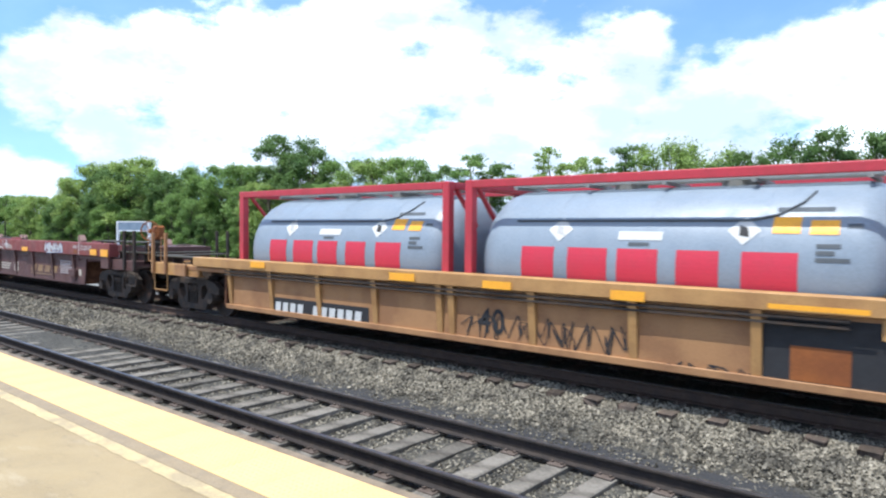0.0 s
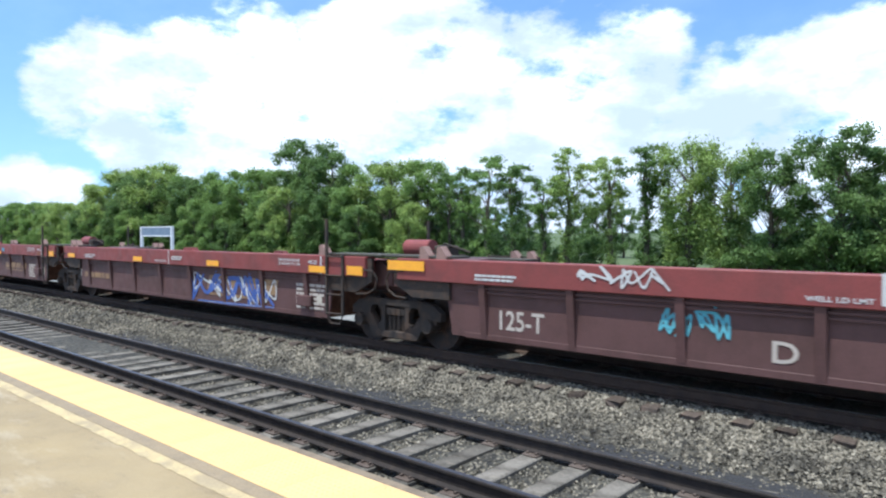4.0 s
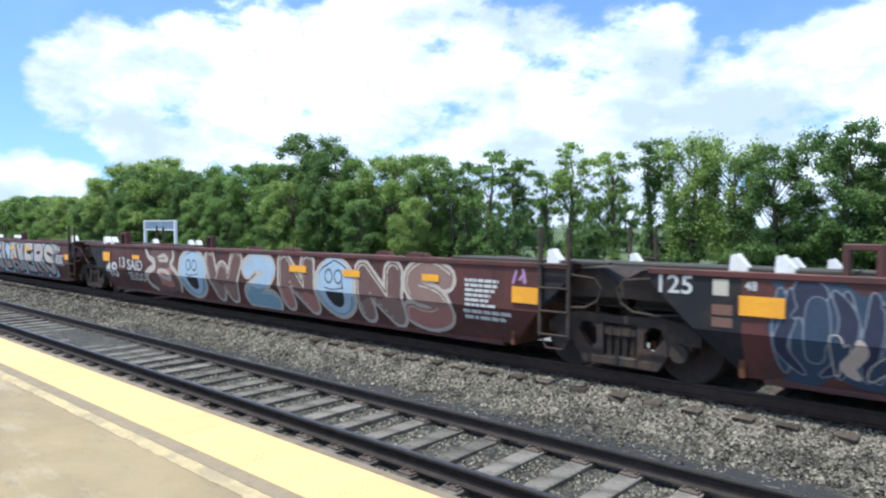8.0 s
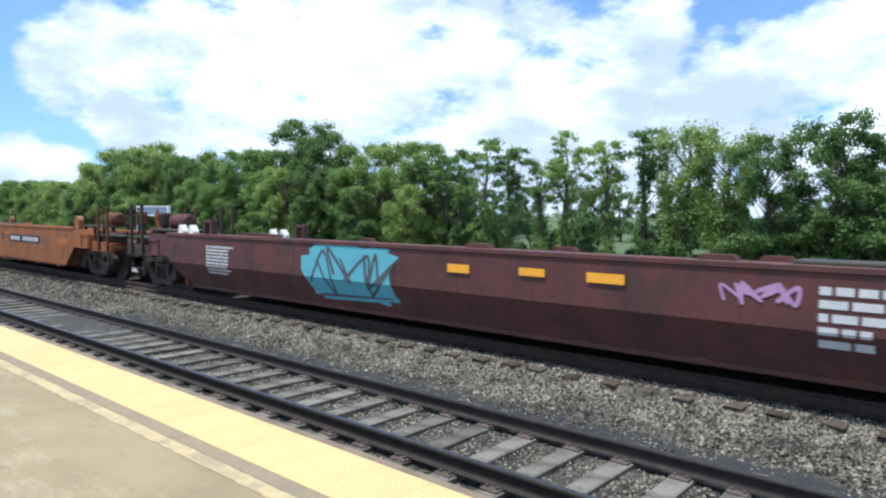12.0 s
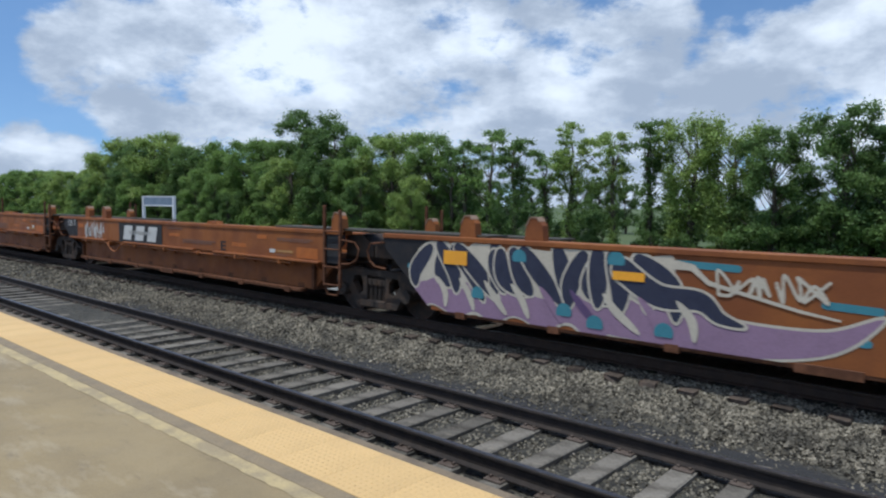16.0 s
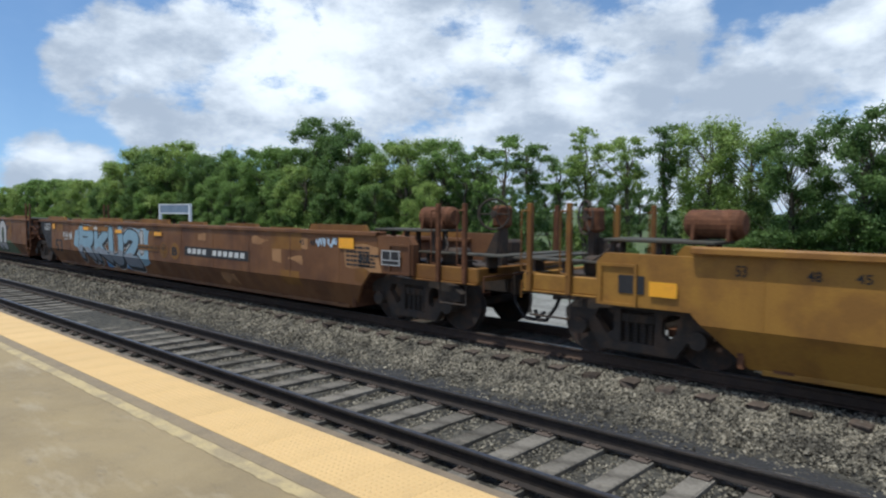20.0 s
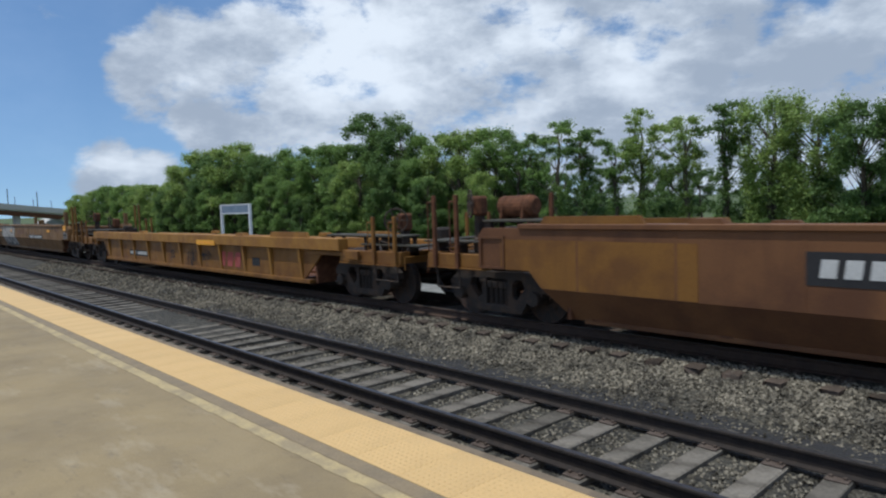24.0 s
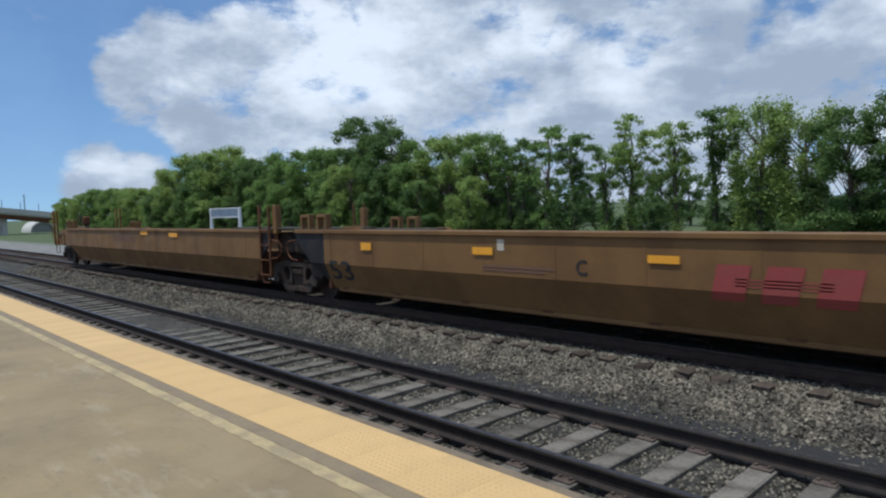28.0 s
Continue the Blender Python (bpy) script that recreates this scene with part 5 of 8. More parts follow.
        ring = [c + tilt @ Vector((math.cos(a) * 0.27, 0, math.sin(a) * 0.27)) for a in np.linspace(0, 2 * math.pi, 19)]
        tube(bm, ring, 0.018, 6)
        for k in range(0, 18, 3):
            cylinder(bm, c, ring[k], 0.013, n=5)
        cylinder(bm, c + Vector((0, 0.02, 0)), c - Vector((0, 0.03, 0)), 0.06, n=10)
        part("brake_wheel", bm, M[style.get("wheel_mat", "iron")], stand, "spoked hand brake wheel")
        for k, (d0, d1, y0, y1, z0, z1) in enumerate(((0.35, 0.75, -0.95, -0.55, sill1, sill1 + 0.28), (0.80, 1.05, 0.2, 0.6, sill1, sill1 + 0.42))):
            bm = B()
            box(bm, *X(d0, d1), y0, y1, z0 - 0.02, z1, 0.05)
            part("brake_valve", bm, dmat, unit)
        bm = B()
        tube(bm, [(s * (hl + 0.2), -0.75, sz - 0.02), (s * (hl + 0.45), -0.9, top - 0.2), (s * (hl + 0.55), -1.1, sill1 + 0.2), (s * (hl + 1.3), -1.1, sill1 + 0.08)], 0.016, 6)
        part("air_pipe", bm, dmat, unit)


def well_floor(unit, L, bot):
    hl = L / 2
    bm = B()
    box(bm, -(hl - 1.75), hl - 1.75, -0.22, 0.22, bot - 0.02, bot + 0.10, 0.01)
    n = 9
    for k in range(n):
        x = -(hl - 2.2) + k * (2 * hl - 4.4) / (n - 1)
        box(bm, x - 0.12, x + 0.12, -1.22, 1.22, bot - 0.01, bot + 0.12, 0.01)
    part("well_floor", bm, M["rust"], unit)
    # unseen sheet added over the open floor, keeps sun off the ground below
    bm = B()
    box(bm, -(hl - 1.8), hl - 1.8, -1.16, 1.16, bot + 0.02, bot + 0.035)
    part("floor_plate", bm, M["rust"], unit)
    for s in (-1, 1):
        bm = B()
        box(bm, s * (hl - 1.72) - 0.04, s * (hl - 1.72) + 0.04, -1.3, 1.3, bot, 1.1, 0.01)
        part("bulkhead", bm, M["rust"], unit)


def guides(unit, style, L):
    """Container guides along the rim."""
    hl, top = L / 2, style["top"]
    for x, kind, *own in style.get("guides", ()):
        rim = M[own[0] if own else style.get("rim", style["mat"])]
        for side in (-1,) if kind == "tower" and x < 0 else (-1, 1):
            bm = B()
            ya, yb = sorted((side * 1.44, side * 1.28))
            x_ = x * hl
            top = style["top"] - (0.14 if side > 0 else 0.0)
            if kind == "pad":
                extrude_profile(bm, [(x_ - 0.09, top - 0.06), (x_ - 0.07, top + 0.20), (x_ + 0.00, top + 0.22), (x_ + 0.13, top + 0.06), (x_ + 0.13, top - 0.06)], "y", ya, yb)
                part("guide_pad", bm, M[style.get("pad_mat", "white")], unit, style.get("pad_label", "white plastic container guide"))
            elif kind == "horn":
                extrude_profile(bm, [(x_ - 0.12, top - 0.05), (x_ - 0.10, top + 0.14), (x_ - 0.03, top + 0.22), (x_ + 0.05, top + 0.22), (x_ + 0.11, top + 0.12), (x_ + 0.13, top - 0.05)], "y", ya, yb)
                part("guide_horn", bm, rim, unit)
            elif kind == "tower":
                extrude_profile(bm, [(x_ - 0.17, top - 0.05), (x_ - 0.14, top + 0.22), (x_ - 0.06, top + 0.36), (x_ + 0.05, top + 0.36), (x_ + 0.15, top + 0.24), (x_ + 0.18, top - 0.05)], "y", ya, yb)
                tower = part("guide_tower", bm, rim, unit)
                bm = B()
                extrude_profile(bm, [(x_ - 0.148, top + 0.222), (x_ - 0.066, top + 0.368), (x_ + 0.054, top + 0.368), (x_ + 0.10, top + 0.305), (x_ + 0.09, top + 0.295), (x_ + 0.048, top + 0.352), (x_ - 0.058, top + 0.352), (x_ - 0.13, top + 0.222)], "y", ya - 0.012, yb + 0.012)
                part("guide_cap", bm, M["worn_tan"], tower, "pale worn cap of the guide")
            elif kind == "frame":
                box(bm, x_ - 0.19, x_ + 0.19, ya, yb, top + 0.29, top + 0.36, 0.008)
                head = part("guide_frame", bm, rim, unit)
                for d in (-0.16, 0.16):
                    bm = B()
                    box(bm, x_ + d - 0.035, x_ + d + 0.035, ya, yb, top - 0.03, top + 0.31, 0.008)
                    part("guide_post", bm, rim, head)
            elif kind == "tall":
                box(bm, x_ - 0.09, x_ + 0.09, ya, yb, top - 0.1, top + 0.62, 0.012)
                part("guide_post", bm, rim, unit)
            elif kind == "long":
                extrude_profile(bm, [(x_ - 0.95, top - 0.03), (x_ - 0.85, top + 0.13), (x_ + 0.85, top + 0.13), (x_ + 0.95, top - 0.03)], "y", ya, yb - 0.09 if side < 0 else yb)
                part("guide_plate", bm, M[style["long_mat"]] if "long_mat" in style and not own else rim, unit)
            else:
                extrude_profile(bm, [(x_ - 0.27, top - 0.02), (x_ - 0.2, top + 0.08), (x_ + 0.2, top + 0.08), (x_ + 0.27, top - 0.02)], "y", ya, yb)
                part("guide_block", bm, rim, unit)


def unit_thing(label, style, ul, ur, left, right, group):
    """One well unit between two truck centres ul < ur (u grows towards the head of the train)."""
    L = ur - ul
    unit = tagged(new("well_car_unit"), label, "well car", group)
    mid = (ul + ur) / 2
    unit.location = (mid, TRAIN_Y, TRAIN_Z)
    mat = style["mat"]
    for side in (-1, 1):
        wall(unit, style if side < 0 else dict(style, top=style["top"] - 0.19, chord=style.get("chord", 0) - 0.19), L, mat, side, (left, right))
    well_floor(unit, L, style["bot"])
    (joint_end if left == "joint" else car_end)(unit, style, L / 2, -1, mat)
    (joint_end if right == "joint" else car_end)(unit, style, L / 2, 1, mat)
    guides(unit, style, L)
    MOVING.append((unit, mid))
    return unit, mid


# iron on the end sheets paints in the shade over the shared trucks
RED = dict(kind="ribbed", pipe_mat="maroon_red", pipe_out=0.045, pad_mat="dusty_pink", pad_label="dusty pinkish container guide", sill_out=1.355, diag=(1.62, 1.53), plate_reach=1.5, reach=0.42, ladder_at=1.27, end_reach=1.4, nose=0.27, joint_gear=True, house=True, stile=0.72, stile2=0.05, mat="maroon_red", rim="maroon_chord", top=1.68, chord=1.30, bot=0.42, posts=8, apron="iron", end="maroon_red", guides=((-0.82, "pad"), (-0.87, "pad"), (0.1, "block"), (0.78, "pad")), wheel_mat="orange", case_mat="orange", wheel_at=0.68, shelf=(-1.33, 1.6), tank=None, stakes=(1.05, 1.62), stake_top=2.05, stake_mat="iron", sill=(1.0, 1.24), platform=1.47)
PLUM = dict(kind="bent", mat="purple", top=1.60, bend=0.86, bot=0.28, nose=0.05, guides=((-0.82, "pad"), (-0.765, "pad"), (-0.68, "frame"), (-0.4, "block"), (0.2, "block"), (0.9, "pad"), (0.6, "block")), apron="black", end="iron", wheel_mat="orange", stand_mat="iron", case_mat="iron", wheel_at=1.5, stake_mat="iron", sill_mat="iron", stakes=(0.5, 1.15), stake_top=2.35, tank_mat="purple")
RUSTY = dict(kind="flat", mat="orange", top=1.62, bot=0.36, guides=((-0.675, "tower"), (-0.51, "tower"), (0.90, "tower"), (0.3, "block")), apron="black", end="iron", ladder="rust", stile=0.5, stile2=0.42, stake_mat="rust", tank_mat="rust")
RUSTY_LEDGE = dict(RUSTY, kind="ledge", bend=0.98)
YELLOW = dict(kind="bent", lip=0.10, mat="mustard_deep", top=1.70, bend=0.72, bot=0.20, rim="mustard_light", apron="mustard", diag=(1.80, 1.00), end_reach=1.15, nose=0.22, box_top=1.58, box_low=0.86, guides=((0.44, "long"), (0.22, "long"), (-0.03, "long"), (0.594, "horn"), (-0.5, "block"), (-0.3, "long")), stake_mat="mustard", tank_mat="rust", tank=(-1.5, -0.7), stakes=(0.70, 1.40), wheel_at=0.95)
BROWN = dict(kind="bent", lip=0.04, mat="brown", top=1.74, bend=0.70, bot=0.22, rim="brown", apron="black", end="iron", ladder="rust", stile=0.6, stile2=0.6, guides=((-0.6, "block"), (0.80, "long"), (-0.31, "long"), (-0.78, "long")), long_mat="mustard", stake_mat="rust", tank_mat="rust", end_reach=0.85, nose=0.1, sill_mat="mustard", stakes=(0.68, 1.28))
# ribbed yellow cars: chord and posts in a paler tone than the recessed plates
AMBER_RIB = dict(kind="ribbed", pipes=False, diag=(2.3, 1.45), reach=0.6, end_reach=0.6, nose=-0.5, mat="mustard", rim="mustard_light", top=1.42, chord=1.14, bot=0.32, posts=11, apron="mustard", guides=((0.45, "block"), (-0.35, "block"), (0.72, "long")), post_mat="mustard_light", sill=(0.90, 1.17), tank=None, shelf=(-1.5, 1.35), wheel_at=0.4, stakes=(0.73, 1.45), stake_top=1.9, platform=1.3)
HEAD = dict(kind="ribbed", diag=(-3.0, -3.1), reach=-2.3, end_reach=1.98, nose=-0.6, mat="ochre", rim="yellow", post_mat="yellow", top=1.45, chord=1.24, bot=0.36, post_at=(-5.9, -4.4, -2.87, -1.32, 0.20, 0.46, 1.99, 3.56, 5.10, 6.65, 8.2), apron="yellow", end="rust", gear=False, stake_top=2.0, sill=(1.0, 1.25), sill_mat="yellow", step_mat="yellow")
TAN = dict(kind="bent", lip=0.05, mat="tan", top=1.70, bend=0.95, bot=0.36, rim="tan", apron="black", end="iron", ladder="rust", stile=0.62, stile2=0.6, guides=((-0.9, "frame"), (-0.83, "frame"), (-0.72, "block"), (0.955, "tall")), stake_top=2.55, stake_mat="mustard", tank=None, grey_beam=True, diag=(1.85, 1.15), end_reach=0.85, nose=0.22, stakes=(0.88, 1.45), wheel_at=0.5)

R_LABEL = "maroon ribbed well car unit, empty, with graffiti tags"
UNITS = {}
TRUCKS = []


def rake(keys, us, style, labels, group, first="end", last="end"):
    """An articulated car: units between the truck centres us, from the head backwards."""
    n = len(us) - 1
    for k in range(n):
        st = style[k] if isinstance(style, list) else style
        unit, mid = unit_thing(labels[k] if isinstance(labels, list) else labels, st, us[k + 1], us[k], last if k == n - 1 else "joint", first if k == 0 else "joint", group)
        UNITS[keys[k]] = (unit, mid, st, us[k] - us[k + 1])
    for u in us:
        TRUCKS.append(u)


rake(["y0"], [0.77, -15.14], HEAD, "yellow ribbed well car unit carrying two tank containers", "units of the head car", first="joint")
rake(["r1", "r2", "r3", "r4", "r5"], [-19.20, -35.24, -51.04, -66.88, -82.63, -98.43], RED, R_LABEL, "units of the maroon car")
rake(["p1", "p2", "p3", "p4", "p5"], [-102.68, -121.38, -139.93, -158.13, -176.53, -195.28], [dict(PLUM, guides=PLUM["guides"] + ((-0.40, "long", "purple"), (0.035, "long", "chalk"), (0.36, "long", "pale_blue"))), PLUM, PLUM, PLUM, PLUM], "dark plum smooth-sided well car unit covered in graffiti", "units of the plum car")
rake(["o1", "o2", "o3", "o4", "o5"], [-199.48, -215.53, -231.68, -247.23, -262.83, -278.63], [RUSTY, RUSTY, RUSTY, RUSTY_LEDGE, RUSTY_LEDGE], "rusty orange smooth-sided well car unit, empty", "units of the rusty orange car")
rake(["m1"], [-282.48, -303.03], YELLOW, "mustard yellow single well car with a graffiti piece", "single well cars")
rake(["b1", "b2", "b3"], [-307.03, -327.78, -347.68, -367.83], [dict(BROWN, guides=BROWN["guides"] + ((0.0, "long"),)), BROWN, BROWN], "patchy brown rusted well car unit with graffiti", "units of the brown car")
rake(["t1"], [-371.78, -391.48], AMBER_RIB, "mustard ribbed low well car with yellow posts", "single well cars")
rake(["c1", "c2", "c3"], [-395.28, -415.43, -434.88, -454.68], TAN, "tan brown smooth-sided well car unit, dusty", "units of the tan car")
SHIFT = {-102.68: -0.3, -303.03: 0.25, -307.03: -0.2, -391.48: 0.12, -395.28: -0.25}     # trucks set a little inside their car's end
for u in TRUCKS:
    put_truck(u + SHIFT.get(u, 0.0))

# ---- lettering, panels and graffiti on the cars ----
def laid(me, style, lift, L):
    """Lays a mesh drawn in x, z on a car's side, folded where the side folds."""
    bm = B()
    bm.from_mesh(me)
    hl, (run0, run1) = L / 2, style.get("diag", (1.75, 1.04))
    for s in (-1, 1):
        r, h = run0 - run1, 0.98 - style["bot"]
        for co, no in (((s * (hl - run0), 0, style["bot"]), (s * h, 0, -r)), ((0, 0, 0.98), (0, 0, 1)), ((s * (hl - run1), 0, 0), (1, 0, 0))):
            bmesh.ops.bisect_plane(bm, geom=bm.verts[:] + bm.edges[:] + bm.faces[:], plane_co=co, plane_no=no)
    gone = []
    for f in bm.faces:
        c = f.calc_center_median()
        d = hl - abs(c.x)
        if c.z < 0.98 and d < run0 - (c.z - style["bot"]) / (0.98 - style["bot"]) * (run0 - run1):
            gone.append(f)
        elif c.z >= 0.98 and d < -style.get("nose", 0.2):
            gone.append(f)
    bmesh.ops.delete(bm, geom=gone, context="FACES")
    if style["kind"] == "bent":
        bmesh.ops.bisect_plane(bm, geom=bm.verts[:] + bm.edges[:] + bm.faces[:], plane_co=(0, 0, style["bend"]), plane_no=(0, 0, 1))
    heights = [v.co.z for v in bm.verts] or [0.0]
    if style["kind"] == "ribbed":
        on_chord = (min(heights) + max(heights)) / 2 > style["chord"] - 0.03
        for v in bm.verts:
            v.co.y = (-1.47 if on_chord else -PLATE) - lift
    else:
        for v in bm.verts:
            v.co.y = side_y(style, v.co.z) - lift
    bm.to_mesh(me)
    bm.free()
    return me


def glyphs(text, x0, x1, z0, z1, bold):
    """The built-in font's shapes, stretched to a box."""
    cu = bpy.data.curves.new("glyphs", "FONT")
    cu.body, cu.offset, cu.resolution_u = text, bold, 3
    ob = bpy.data.objects.new("glyphs", cu)
    me = bpy.data.meshes.new_from_object(ob)
    bpy.data.objects.remove(ob)
    bpy.data.curves.remove(cu)
    co = np.array([v.co[:] for v in me.vertices])
    lo, hi = co.min(0), co.max(0)
    for v in me.vertices:
        a = (v.co.x - lo[0]) / (hi[0] - lo[0])
        b = (v.co.y - lo[1]) / (hi[1] - lo[1])
        v.co = (x0 + a * (x1 - x0), 0, z0 + b * (z1 - z0))
    return me


def put(key, name, me, mat, lift, label=""):
    unit, mid, style, L = UNITS[key]
    me.materials.clear()
    me.materials.append(M[mat])
    for p in me.polygons:
        p.use_smooth = False
    return part(name, laid(me, style, lift, L), None, unit, label)


def word(key, text, x0, x1, z0, z1, mat, bold=0.015, lift=0.008):
    return put(key, "lettering", glyphs(text, x0, x1, z0, z1, bold), mat, lift, 'painted marking "%s"' % text)


def polygon_mesh(polys):
    me = bpy.data.meshes.new("shape")
    vs, fs = [], []
    for p in polys:
        o = len(vs)
        vs += [(a, 0, b) for a, b in p]
        fs.append(tuple(range(o, o + len(p))))
    me.from_pydata(vs, [], fs)
    return me


def panel(key, x0, x1, z0, z1, mat, lift=0.006, name="panel", label=""):
    return put(key, name, polygon_mesh([[(x0, z0), (x1, z0), (x1, z1), (x0, z1)]]), mat, lift, label)


def bars(key, x0, x1, z0, z1, mat, rows=3, lift=0.010, seed=1):
    """Writing too small to read: rows of short bars."""
    rnd = random.Random(seed + int(abs(x0) * 100))
    polys = []
    h = (z1 - z0) / rows
    for r in range(rows):
        z = z1 - (r + 0.85) * h
        x = x0
        end = x1 if r == 0 else x0 + (x1 - x0) * rnd.uniform(0.7, 1.0)
        step = h * 0.75
        while x < end - step * 0.4:
            w = min(rnd.uniform(0.8, 3.2) * step, end - x)
            polys.append([(x, z), (x + w, z), (x + w, z + h * 0.62), (x, z + h * 0.62)])
            x += w + step * 0.35
    return tagged(put(key, "stencil", polygon_mesh(polys), mat, lift), kind="stuff")


def plate(key, x0, x1, z0, z1, groups=(4, 6)):
    """A black reporting panel with its characters as plain white bars."""
    panel(key, x0, x1, z0, z1, "ink", 0.006, "number_panel", "black panel with white bars")
    n = sum(groups) + 1
    w = (x1 - x0) * 0.9 / n
    polys, x = [], x0 + (x1 - x0) * 0.05
    h = z1 - z0
    for g in groups:
        for k in range(g):
            a, b = z0 + 0.24 * h, z1 - 0.22 * h
            polys.append([(x + 0.02 * w, a), (x + 0.72 * w, a), (x + 0.82 * w, b), (x + 0.12 * w, b)])
            x += w
        x += w
    tagged(put(key, "number_marking", polygon_mesh(polys), "chalk", 0.011), kind="stuff")


def tag(key, x0, x1, z0, z1, mat, seed=1, w=0.035, strokes=None, lift=0.012):
    """A sprayed tag: running loops and slashes with no letters in them."""
    rnd = random.Random(seed)
    W, Hh = x1 - x0, z1 - z0
    n = max(3, int(1.1 * (strokes or W / Hh * 2.0)))
    low = UNITS[key][2]["bot"] + 0.01
    board = Wall(key, x0 - 0.1, x1 + 0.1, max(low, z0 - 0.08), min(UNITS[key][2]["top"] - 0.01, z1 + 0.08), min(0.016, w * 0.45))
    f, last = None, None
    for k in range(n):
        cx, sw = x0 + W * (k + 0.5) / n, W / n
        knots = [(cx - sw * rnd.uniform(0.2, 0.7), z0 + Hh * rnd.uniform(0.0, 0.9))]
        for j in range(rnd.choice((3, 4, 5))):
            up = knots[-1][1] < z0 + Hh / 2
            knots.append((cx + sw * rnd.uniform(-0.55, 0.75), z0 + Hh * (rnd.uniform(0.62, 1.0) if up else rnd.uniform(0.0, 0.38))))
        if last and rnd.random() < 0.6:
            knots.insert(0, last)
        last = knots[-1]
        line = board.stroke(bend(knots, 6), w * 0.5 * rnd.uniform(0.7, 1.15), w * 0.35)
        f = line if f is None else np.minimum(f, line)
    if W > 0.5 and rnd.random() < 0.6:
        f = np.minimum(f, board.stroke([(x0 + 0.1 * W, z0 - 0.02), (x1, z0 + 0.06 * Hh)], w * 0.4, w * 0.15))
    return tagged(board.lay(f, mat, lift, "graffiti_tag"), kind="stuff")


def cloud_shape(x0, x1, z0, z1, seed, rough=0.12, n=40):
    rnd = random.Random(seed)
    ph = [rnd.uniform(0, 6.28) for _ in range(4)]
    cx, cz, a, b = (x0 + x1) / 2, (z0 + z1) / 2, (x1 - x0) / 2, (z1 - z0) / 2
    pts = []
    for k in range(n):
        t = 2 * math.pi * k / n
        r = 1 + rough * (math.sin(5 * t + ph[0]) * 0.5 + math.sin(9 * t + ph[1]) * 0.5 + math.sin(14 * t + ph[2]) * 0.4)
        c, s = math.cos(t), math.sin(t)
        e = 0.45
        pts.append((cx + a * math.copysign(abs(c) ** e, c) * r, cz + b * max(-1.0, min(1.0, math.copysign(abs(s) ** e, s) * r))))
    return pts


LAYER = [0]


def blot(key, x0, x1, z0, z1, mat, seed=1, lift=0.007, rough=0.12):
    LAYER[0] = (LAYER[0] + 1) % 8
    lift += 0.0004 * LAYER[0]
    return put(key, "graffiti_patch", polygon_mesh([cloud_shape(x0, x1, z0, z1, seed, rough)]), mat, lift)


# Letter skeletons on a 10 by 10 field: strokes parted by ";", a leading "~" bends the stroke through its points.
SKELETON = {
    "A": "0.4,0 4,10 6,10 9.6,0;2.4,3.2 7.6,3.2", "B": "1,0 1,10;~1,10 8,9.4 7.6,5.8 1,5.4;~1,5.4 9.5,5 9.3,0.7 1,0",
    "D": "1,0 1,10;~1,10 6.5,9.6 9.6,5 6.5,0.4 1,0", "E": "9,10 1,10 1,0 9.4,0;1,5 7.5,5",
    "F": "1.5,0 1,10 9.8,10 9.6,8.4;1,4.8 7.8,4.8 9.6,3.2", "G": "~9.3,8.6 6,10.2 1.8,8.8 0.6,5 1.6,1.2 5.6,-0.1 9.2,1.2 9.4,4.6;9.4,4.6 5.8,4.6",
    "I": "5,0 5,10", "K": "1,0 1,10;9,10 1.8,4.8 9.5,0", "L": "1.2,10 1,0 9.4,0.4", "M": "0.3,0 1.8,10 5,3 8.2,10 9.7,0",
    "N": "0.8,0 1.2,10 8.8,0 9.2,10", "O": "~5,10 1.2,8.2 0.6,5 1.2,1.8 5,0 8.8,1.8 9.4,5 8.8,8.2 5,10",
    "P": "1.2,0 1.2,10;~1.2,10 8.4,9.6 8.8,5.6 1.2,4.6", "R": "1.2,0 1.2,10;~1.2,10 8.6,9.6 8.4,5.8 1.2,5;4.5,5 9.6,0",
    "S": "~9.2,8.8 5,10.2 1.4,8.6 2.2,5.9 7.8,4.3 8.9,1.6 5,-0.2 0.8,1.2", "T": "0,9.8 10,10;5,10 4.6,0",
    "U": "~0.9,10 1,3 3,0.2 7,0.2 9,3 9.1,10", "W": "0.3,10 2.6,0 5,6.5 7.4,0 9.7,10", "Y": "0.6,10 5,5 9.4,10;5,5 4.4,0",
    "Z": "~0.8,8 4,10.2 8.8,9 7.6,5.6 1,0.6;1,0 9.6,0", "a": "~8.4,0 8.4,6 7,9.6 2,9.2;~8.4,5.4 3,5.6 0.8,3 2.6,0.2 8.4,1.4",
    "e": "~1.2,5 9,5.8 7.4,9.8 2.6,9.4 0.6,5 2.2,0.5 9.2,1", "2": "~0.8,8 4,10.2 8.8,9 7.6,5.6 1,0.6;1,0 9.6,0",
}


def bend(knots, steps=6):
    """A smooth line through its knots."""
    pts, n = [], len(knots)
    for i in range(n - 1):
        p0, p1, p2, p3 = (knots[max(0, min(n - 1, i + d))] for d in (-1, 0, 1, 2))
        for j in range(steps):
            t = j / steps
            pts.append(tuple(0.5 * (2 * p1[q] + (p2[q] - p0[q]) * t + (2 * p0[q] - 5 * p1[q] + 4 * p2[q] - p3[q]) * t * t + (3 * p1[q] - p0[q] - 3 * p2[q] + p3[q]) * t ** 3) for q in (0, 1)))
    return pts + [knots[-1]]


